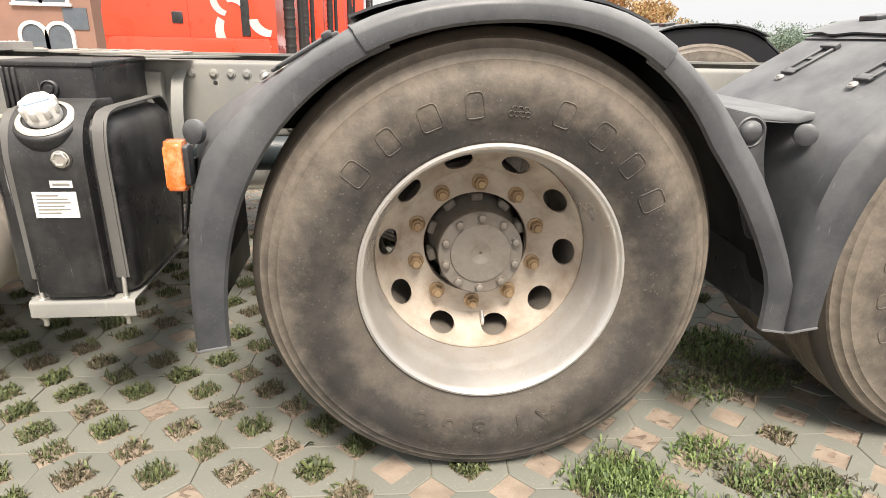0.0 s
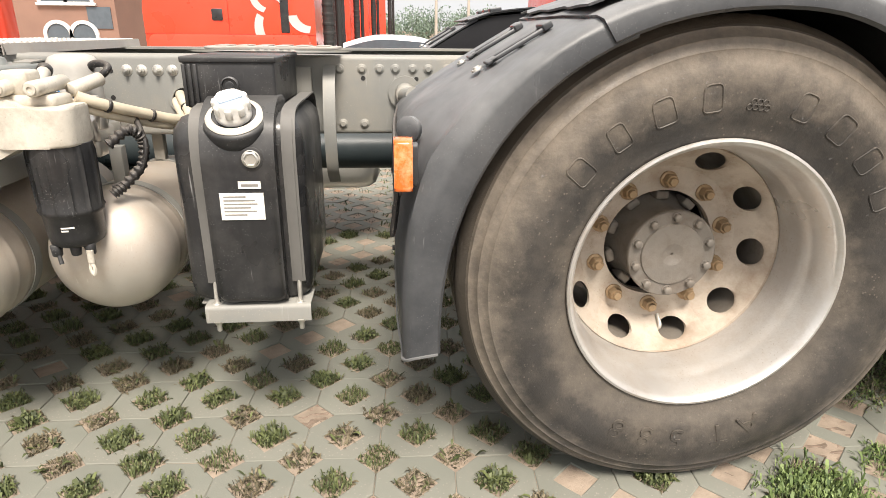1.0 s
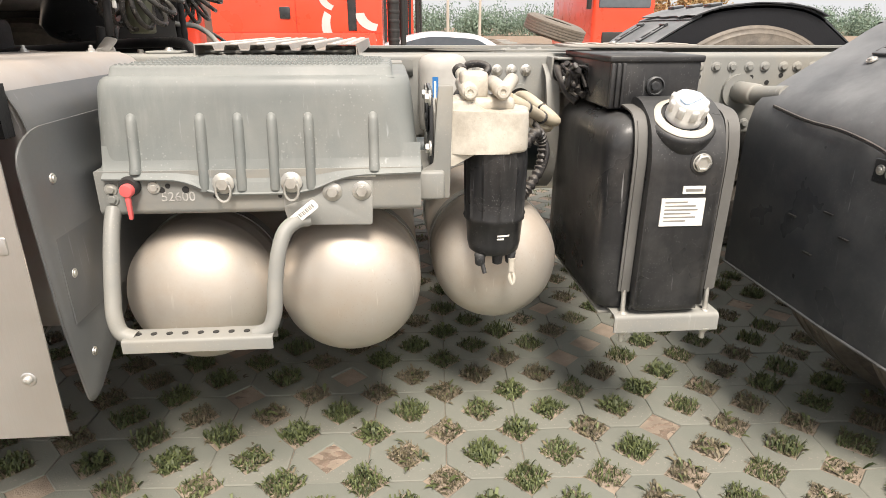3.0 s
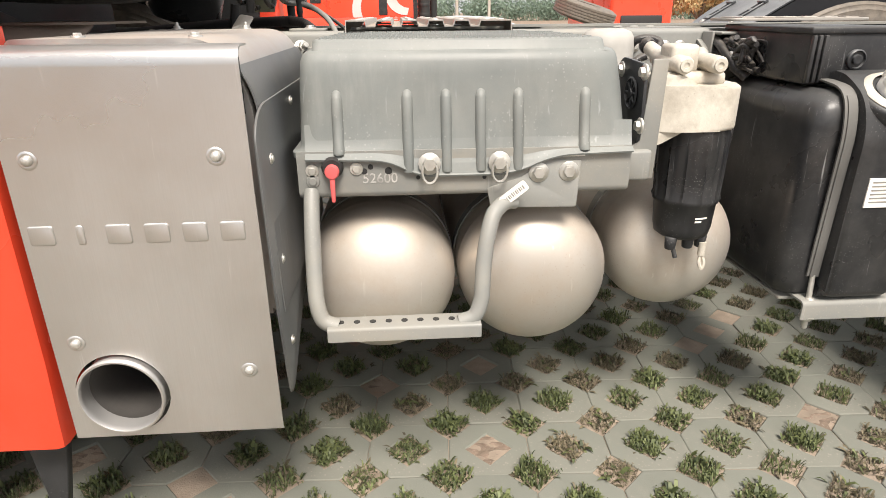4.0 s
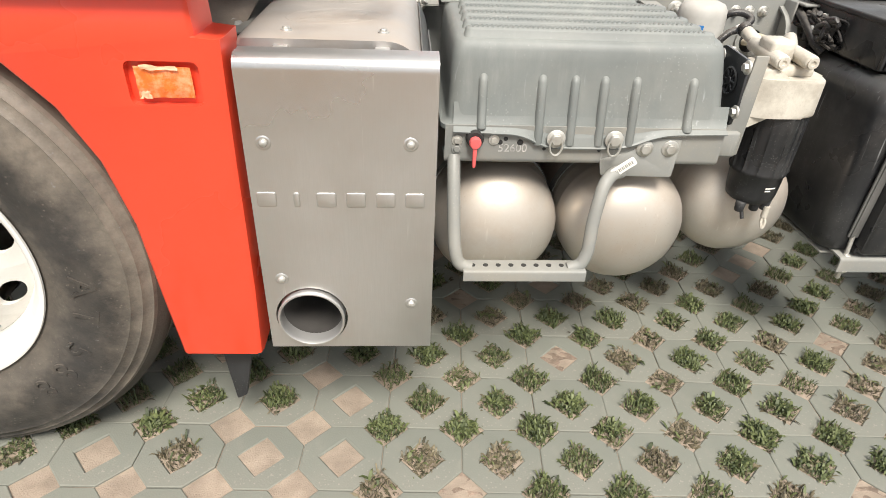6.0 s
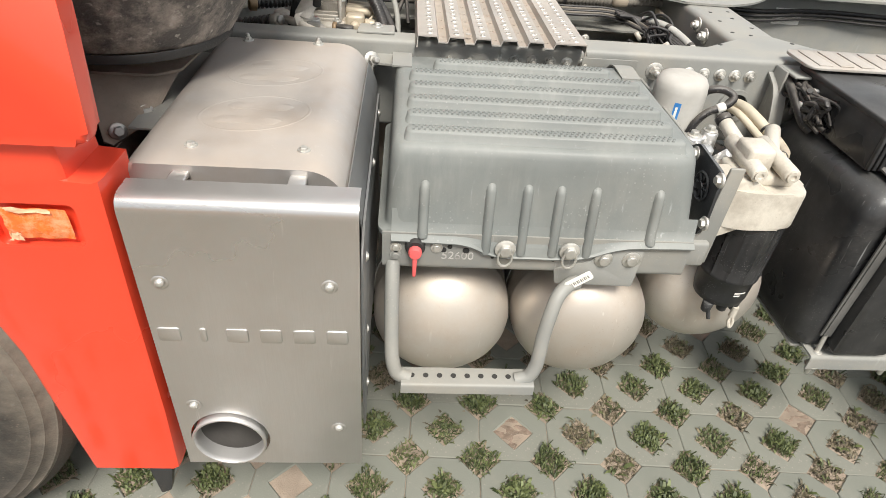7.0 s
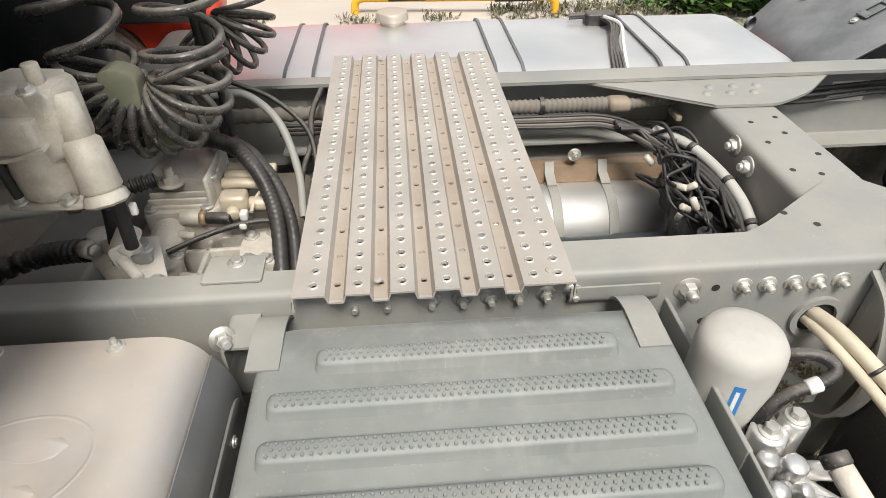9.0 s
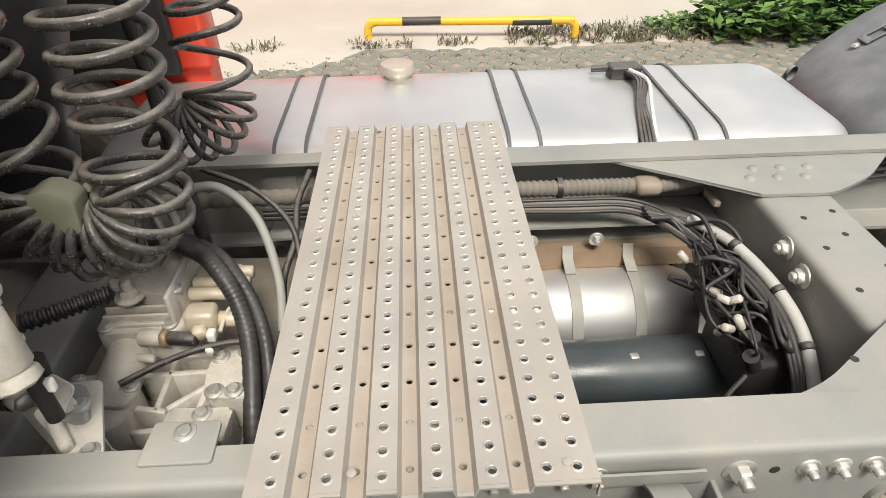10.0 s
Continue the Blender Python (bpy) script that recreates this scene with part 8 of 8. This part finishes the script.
def tree(x, y, z, h, w, mat, seed, n=1400, size=0.11, label="bushy tree with small leaves behind the yard"):
    rnd = random.Random(seed)
    t = thing("tree", label, "tree", "yard trees")
    b = bmesh.new()
    tube(b, [(x, y, z), (x + 0.05, y, z + h * 0.3), (x - 0.03, y, z + h * 0.55)], 0.03 * h, 10, 6)
    for k in range(7):
        a = 2 * math.pi * k / 7
        tube(b, [(x, y, z + h * 0.3), (x + 0.25 * w * math.cos(a), y + 0.25 * w * math.sin(a), z + h * 0.5), (x + 0.5 * w * math.cos(a), y + 0.5 * w * math.sin(a), z + h * (0.65 + 0.2 * rnd.random()))], 0.012 * h, 7, 5)
    part("trunk", b, material("bark %d" % seed, (0.14, 0.1, 0.07), 0.9, bump=0.5), t)
    b = bmesh.new()
    for k in range(22):
        a, rr = rnd.uniform(0, 6.3), w * 0.75 * rnd.random() ** 0.6
        leaf_cloud(b, (x + rr * math.cos(a), y + rr * math.sin(a), z + h * rnd.uniform(0.45, 0.92)), (w * 0.28, w * 0.28, h * 0.12), n // 22, size, rnd)
    part("crown", b, mat, t)
    return t


tree(11.2, 27, -0.45, 3.5, 2.2, AUTUMN, 3, 7000, 0.075, "round tree with brown autumn leaves behind the trucks")
tree(13.6, 29, -0.45, 3.2, 1.9, AUTUMN, 5, 6000, 0.075, "round tree with brown autumn leaves behind the trucks")
# far tree row; its haze is painted in the leaf colour
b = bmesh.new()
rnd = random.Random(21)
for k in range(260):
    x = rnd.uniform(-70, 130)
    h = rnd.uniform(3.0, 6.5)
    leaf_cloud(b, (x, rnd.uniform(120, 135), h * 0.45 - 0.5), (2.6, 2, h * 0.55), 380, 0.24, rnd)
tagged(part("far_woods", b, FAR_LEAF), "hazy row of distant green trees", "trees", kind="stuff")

# ---- poles with wires ----
for x, y, h in ((6.7, 90, 12), (11.5, 92, 10), (27, 70, 9)):
    p = thing("utility_pole", "grey concrete utility pole with wires", "utility pole", "utility poles")
    b = bmesh.new()
    rod(b, (x, y, -0.45), (x, y, h), 0.22, 12, 0.14)
    box(b, (x - 1.2, y - 0.06, h - 1.0), (x + 1.2, y + 0.06, h - 0.86))
    part("pole", b, CONCRETE, p)
    b = bmesh.new()
    for k in (-1, 1):
        tube(b, [(x + k, y, h - 0.8), (x + 20, y + 1, h - 2.2), (x + 45, y + 2, h - 0.8)], 0.03, 5)
        tube(b, [(x + k, y, h - 0.8), (x - 20, y + 1, h - 2.2), (x - 45, y + 2, h - 0.8)], 0.03, 5)
    part("wire", b, DARK, p)

# ---- broad-leaved weeds beyond the fuel tank ----
def broad_weeds(x, y, n, w, seed, tall=0.5, leaf=0.07):
    rnd = random.Random(seed)
    t = thing("bush", "clump of fresh green broad-leaved weeds", "bush", "weed clumps")
    b = bmesh.new()
    for _ in range(n):
        a, rr = rnd.uniform(0, 6.3), w * rnd.random() ** 0.6
        base = Vector((x + rr * math.cos(a), y + 0.6 * rr * math.sin(a), tall * rnd.uniform(0.1, 1.0) * (1.1 - 0.6 * rr / w)))
        d = Vector((math.cos(rnd.uniform(0, 6.3)), math.sin(rnd.uniform(0, 6.3)), rnd.uniform(-0.2, 0.7))).normalized()
        s = d.cross(Vector((0, 0, 1))).normalized()
        L, W = leaf * rnd.uniform(0.7, 1.5), leaf * rnd.uniform(0.3, 0.5)
        up = s.cross(d)
        pts = [base, base + d * L * 0.4 + s * W + up * 0.012, base + d * L, base + d * L * 0.4 - s * W + up * 0.012]
        mid = base + d * L * 0.45
        vs = [b.verts.new(p) for p in pts] + [b.verts.new(mid)]
        for i, j in ((0, 1), (1, 2), (2, 3), (3, 0)):
            b.faces.new((vs[i], vs[j], vs[4]))
    part("leaves", b, LEAF, t)
    return t


broad_weeds(1.55, 6.75, 900, 0.75, 31, 0.45, 0.11)
broad_weeds(2.6, 6.9, 900, 0.8, 32, 0.6, 0.12)
broad_weeds(0.75, 6.85, 160, 0.35, 33, 0.14, 0.06)

# ---- grass pavers: octagons with a diamond hole, further holes between them ----
PX, PY, OX, OY = 0.2012, 0.1912, -1.6477, 1.5014
HOLE, CUT, THICK = 0.057, 0.059, 0.05


def lay(u, v):
    """The pavers were laid a little askew to the truck."""
    return OX + u + 0.067 * v, OY + v - 0.04 * u



def paver_shape():
    """Points of one paver round (0, 0): outer octagon and inner diamond, each with a chamfered rim."""
    hx, hy = PX / 2 - 0.0008, PY / 2 - 0.0008
    oct_ = [(-hx + CUT, -hy), (0, -hy), (hx - CUT, -hy), (hx, -hy + CUT), (hx, 0), (hx, hy - CUT), (hx - CUT, hy), (0, hy), (-hx + CUT, hy), (-hx, hy - CUT), (-hx, 0), (-hx, -hy + CUT)]
    dia = []
    for u, v in oct_:
        n = (abs(u) + abs(v)) / HOLE
        dia.append((u / n, v / n))
    dia = [(u, v) for u, v in dia]
    verts, faces = [], []
    shrink = lambda p, d: (p[0] * (1 - d / math.hypot(*p)), p[1] * (1 - d / math.hypot(*p)))
    loops = [[(*p, -THICK) for p in oct_], [(*p, -0.002) for p in oct_], [(*shrink(p, 0.0025), 0) for p in oct_], [(*shrink(p, -0.004), 0) for p in dia], [(*p, -0.004) for p in dia], [(*p, -THICK) for p in dia]]
    for lp in loops:
        verts += [(u + 0.067 * v, v - 0.04 * u, w) for u, v, w in lp]
    n = len(oct_)
    for k in range(len(loops) - 1):
        for i in range(n):
            j = (i + 1) % n
            faces.append((k * n + i, k * n + j, (k + 1) * n + j, (k + 1) * n + i))
    return verts, faces


PV, PF = paver_shape()
paving = tagged(new("pavement"), "pale green concrete grass pavers with weeds in their holes", "pavement", kind="structure")
me1 = bpy.data.meshes.new("paver")
me1.from_pydata(PV, [], PF)
me1.materials.append(PAVER)
rnd = random.Random(5)
all_v, all_f = [], []
soil_v, soil_f = [], []
count = 0
for i in range(-34, 42):
    for j in range(-16, 28):
        x, y = lay(PX * i, PY * j)
        if y > 6.55:
            continue
        dz, tx, ty = rnd.uniform(-0.002, 0.002), rnd.uniform(-0.012, 0.012), rnd.uniform(-0.012, 0.012)
        if -2.75 < x < 0.95 and 1.10 < y < 2.02 and count < 300:
            ob = new("paver", me1)
            ob.parent = paving
            ob.location, ob.rotation_euler = (x, y, dz), (tx, ty, 0)
            count += 1
        else:
            o = len(all_v)
            all_v += [(x + u, y + v, w + dz + u * ty + v * tx) for u, v, w in PV]
            all_f += [tuple(o + q for q in f) for f in PF]
me = bpy.data.meshes.new("paver_field")
me.from_pydata(all_v, [], all_f)
me.materials.append(PAVER)
ob = new("paver_field", me)
ob.parent = paving
tagged(ob, "pale concrete pavers further off", kind="stuff")

# brick-coloured fill in a few holes
fill_m = material("broken brick fill", (0.25, 0.185, 0.14), 0.9, var=0.45, vscale=30, bump=0.8, spots=0.5, stain=0.6, stain_colour=(0.15, 0.12, 0.09), stain_scale=22)
sand_m = material("sandy soil fill", (0.33, 0.265, 0.205), 0.95, var=0.25, vscale=14, gscale=240, bump=0.6, spots=0.3, spot_colour=(0.25, 0.19, 0.14))
tuft_v, tuft_f, dry_v, dry_f, fill_v, fill_f, sand_v, sand_f, lush_v, lush_f = [], [], [], [], [], [], [], [], [], []


def add_fill(v, f, x, y, z):
    o = len(v)
    n = 6
    for a in range(n + 1):
        for c in range(n + 1):
            s, t = (a / n - 0.5) * 2, (c / n - 0.5) * 2
            u, w = (s + t) * 0.0315, (s - t) * 0.0315
            v.append((x + u, y + w, z - 0.003 + 0.004 * noise.noise(Vector((x * 40 + u * 70, y * 40 + w * 70, 0)))))
    for a in range(n):
        for c in range(n):
            q = o + a * (n + 1) + c
            f.append((q, q + 1, q + n + 2, q + n + 1))


def tuft(v, f, x, y, n, size, tall, rnd, z0=-0.008, spread=0.055):
    """A weed: many small folded leaves that rise from the hole and lean outwards."""
    for k in range(n):
        a = rnd.uniform(0, 2 * math.pi)
        L = size * rnd.uniform(0.4, 1.15)
        up = tall * rnd.uniform(0.3, 1.15)
        w = L * rnd.uniform(0.07, 0.17)
        dx, dy = math.cos(a), math.sin(a)
        s1, s2 = rnd.uniform(-1, 1), rnd.uniform(-1, 1)
        bx, by = x + (s1 + s2) * 0.5 * spread, y + (s1 - s2) * 0.5 * spread
        o = len(v)
        rows = ((0.0, 0.3, 0.0), (0.4, 1.0, 0.7), (0.7, 0.8, 1.0), (1.0, 0.05, 0.85))
        for t, ww, hz in rows:
            px, py, pz = bx + dx * L * t, by + dy * L * t, z0 + up * hz
            v.append((px - dy * w * ww, py + dx * w * ww, pz + 0.3 * w * ww))
            v.append((px + dy * w * ww, py - dx * w * ww, pz + 0.3 * w * ww))
        for r in range(len(rows) - 1):
            q = o + 2 * r
            f.append((q, q + 1, q + 3, q + 2))


for i in range(-34, 42):
    for j in range(-16, 28):
        for h in (0, 1):
            x, y = lay(PX * (i + 0.5 * h), PY * (j + 0.5 * h))
            if y > 6.5:
                continue
            # bare holes under the cab side, lush ones in the open, sparse under the frame
            near_cab = x < -1.90 and y < 1.62
            shade_ = y > 1.95
            lush = noise.noise(Vector((x * 0.9, y * 0.9, 3.0))) * 0.5 + 0.5
            g = rnd.random()
            if -1.49 < x < -1.38 and 1.62 < y < 1.73:
                add_fill(fill_v, fill_f, x, y, -0.0015)
                continue
            if g < 0.022 or (x > 0.1 and y < 1.9 and g < 0.5):
                add_fill(fill_v, fill_f, x, y, -0.002)
            far = y > 3.4 or y < 0.7 or x > 2.4 or x < -3.8
            bare_strip = x > 0.1 and (y < 1.78 or x > 0.75)
            amount = (0.35 if near_cab else 1.0) * (0.9 if shade_ else 1.0) * (0.22 if bare_strip else 1.0)
            if rnd.random() < amount * 0.985 and not (g < 0.022 or (x > 0.1 and y < 1.9 and g < 0.25)):
                dead = rnd.random() < (0.42 if not near_cab else 0.2) * (1.25 - 0.6 * lush)
                n = int((14 if far else 230) * rnd.uniform(0.55, 1.25))
                size = rnd.uniform(0.013, 0.023) * (0.85 if dead else 1.0) * (1.6 if far else 1.0)
                tall = rnd.uniform(0.016, 0.032) * (0.75 if dead else 1.0)
                tuft(dry_v if dead else tuft_v, dry_f if dead else tuft_f, x, y, n, size, tall, rnd)
                if not far:
                    tuft(dry_v, dry_f, x, y, 24, 0.03, 0.014, rnd)
                    if dead:
                        tuft(tuft_v, tuft_f, x, y, 10, 0.035, 0.022, rnd)
                    elif rnd.random() < 0.45:
                        tuft(tuft_v, tuft_f, x, y, 60, rnd.uniform(0.026, 0.04), 0.026, rnd, spread=0.03)


# sand swept into the joints and holes, one sheet a little below the pavers' tops
for a in range(77):
    for c in range(45):
        x, y = OX + PX * (a - 34.5), min(OY + PY * (c - 16.5), 6.6)
        sand_v.append((x, y, -0.0045 + 0.0012 * noise.noise(Vector((x * 3, y * 3, 1)))))
sand_f += [(a * 45 + c, (a + 1) * 45 + c, (a + 1) * 45 + c + 1, a * 45 + c + 1) for a in range(76) for c in range(44)]


def clump(cx, cy, w, n, tall, dead_share):
    """Weeds that have overgrown the pavers round one spot."""
    for _ in range(n):
        x, y = cx + rnd.gauss(0, w), cy + rnd.gauss(0, w * 0.6)
        dead = rnd.random() < dead_share
        tuft(dry_v if dead else lush_v, dry_f if dead else lush_f, x, y, 30, rnd.uniform(0.016, 0.03), tall * rnd.uniform(0.3, 0.8), rnd, -0.004, 0.07)


# overgrown spots beside the drive wheels
clump(0.738, 1.354, 0.045, 34, 0.055, 0.04)
clump(0.80, 1.27, 0.05, 16, 0.05, 0.04)
clump(1.005, 1.425, 0.04, 16, 0.045, 0.15)
clump(1.13, 1.28, 0.065, 26, 0.04, 0.25)
clump(1.22, 1.24, 0.05, 14, 0.04, 0.3)
clump(1.40, 1.80, 0.07, 26, 0.035, 0.35)
clump(1.33, 1.90, 0.08, 26, 0.04, 0.35)
clump(1.27, 2.00, 0.08, 24, 0.045, 0.4)
clump(1.175, 1.70, 0.04, 10, 0.03, 0.7)
clump(1.245, 1.755, 0.045, 12, 0.03, 0.6)
clump(1.35, 2.02, 0.08, 22, 0.05, 0.2)
clump(1.455, 1.76, 0.06, 12, 0.03, 0.4)
clump(1.187, 1.795, 0.05, 9, 0.03, 0.7)
# weedy edge by the yard road
for q in range(620):
    x, y = rnd.uniform(-3.2, 3.0), 6.60 + abs(rnd.gauss(0, 0.10))
    if q > 260:
        x, y = rnd.uniform(-0.75, 1.7), 6.55 + rnd.uniform(0, 0.45)
    if q > 260 or noise.noise(Vector((x * 1.9, 1.0, 4))) > 0.0 or x > 0.4:
        dead = rnd.random() < 0.62
        tuft(dry_v if dead else tuft_v, dry_f if dead else tuft_f, x, y, 7, rnd.uniform(0.03, 0.07), rnd.uniform(0.02, 0.08), rnd, 0.0)

for nm, v, f, m, lb in (("weed_tufts", tuft_v, tuft_f, GRASS, "green weeds growing in the paver holes"), ("lush_tufts", lush_v, lush_f, LUSH, "fresh yellow-green weeds grown over the pavers"), ("dry_tufts", dry_v, dry_f, DRY, "dry brownish weeds in the paver holes"),
                        ("brick_fill", fill_v, fill_f, fill_m, "red brick rubble filling some paver holes"), ("soil_fill", sand_v, sand_f, sand_m, "sandy soil in the joints and holes of the pavers")):
    me = bpy.data.meshes.new(nm)
    me.from_pydata(v, [], f)
    me.materials.append(m)
    tagged(new(nm, me), lb, "weeds" if "tuft" in nm else "soil", kind="stuff")
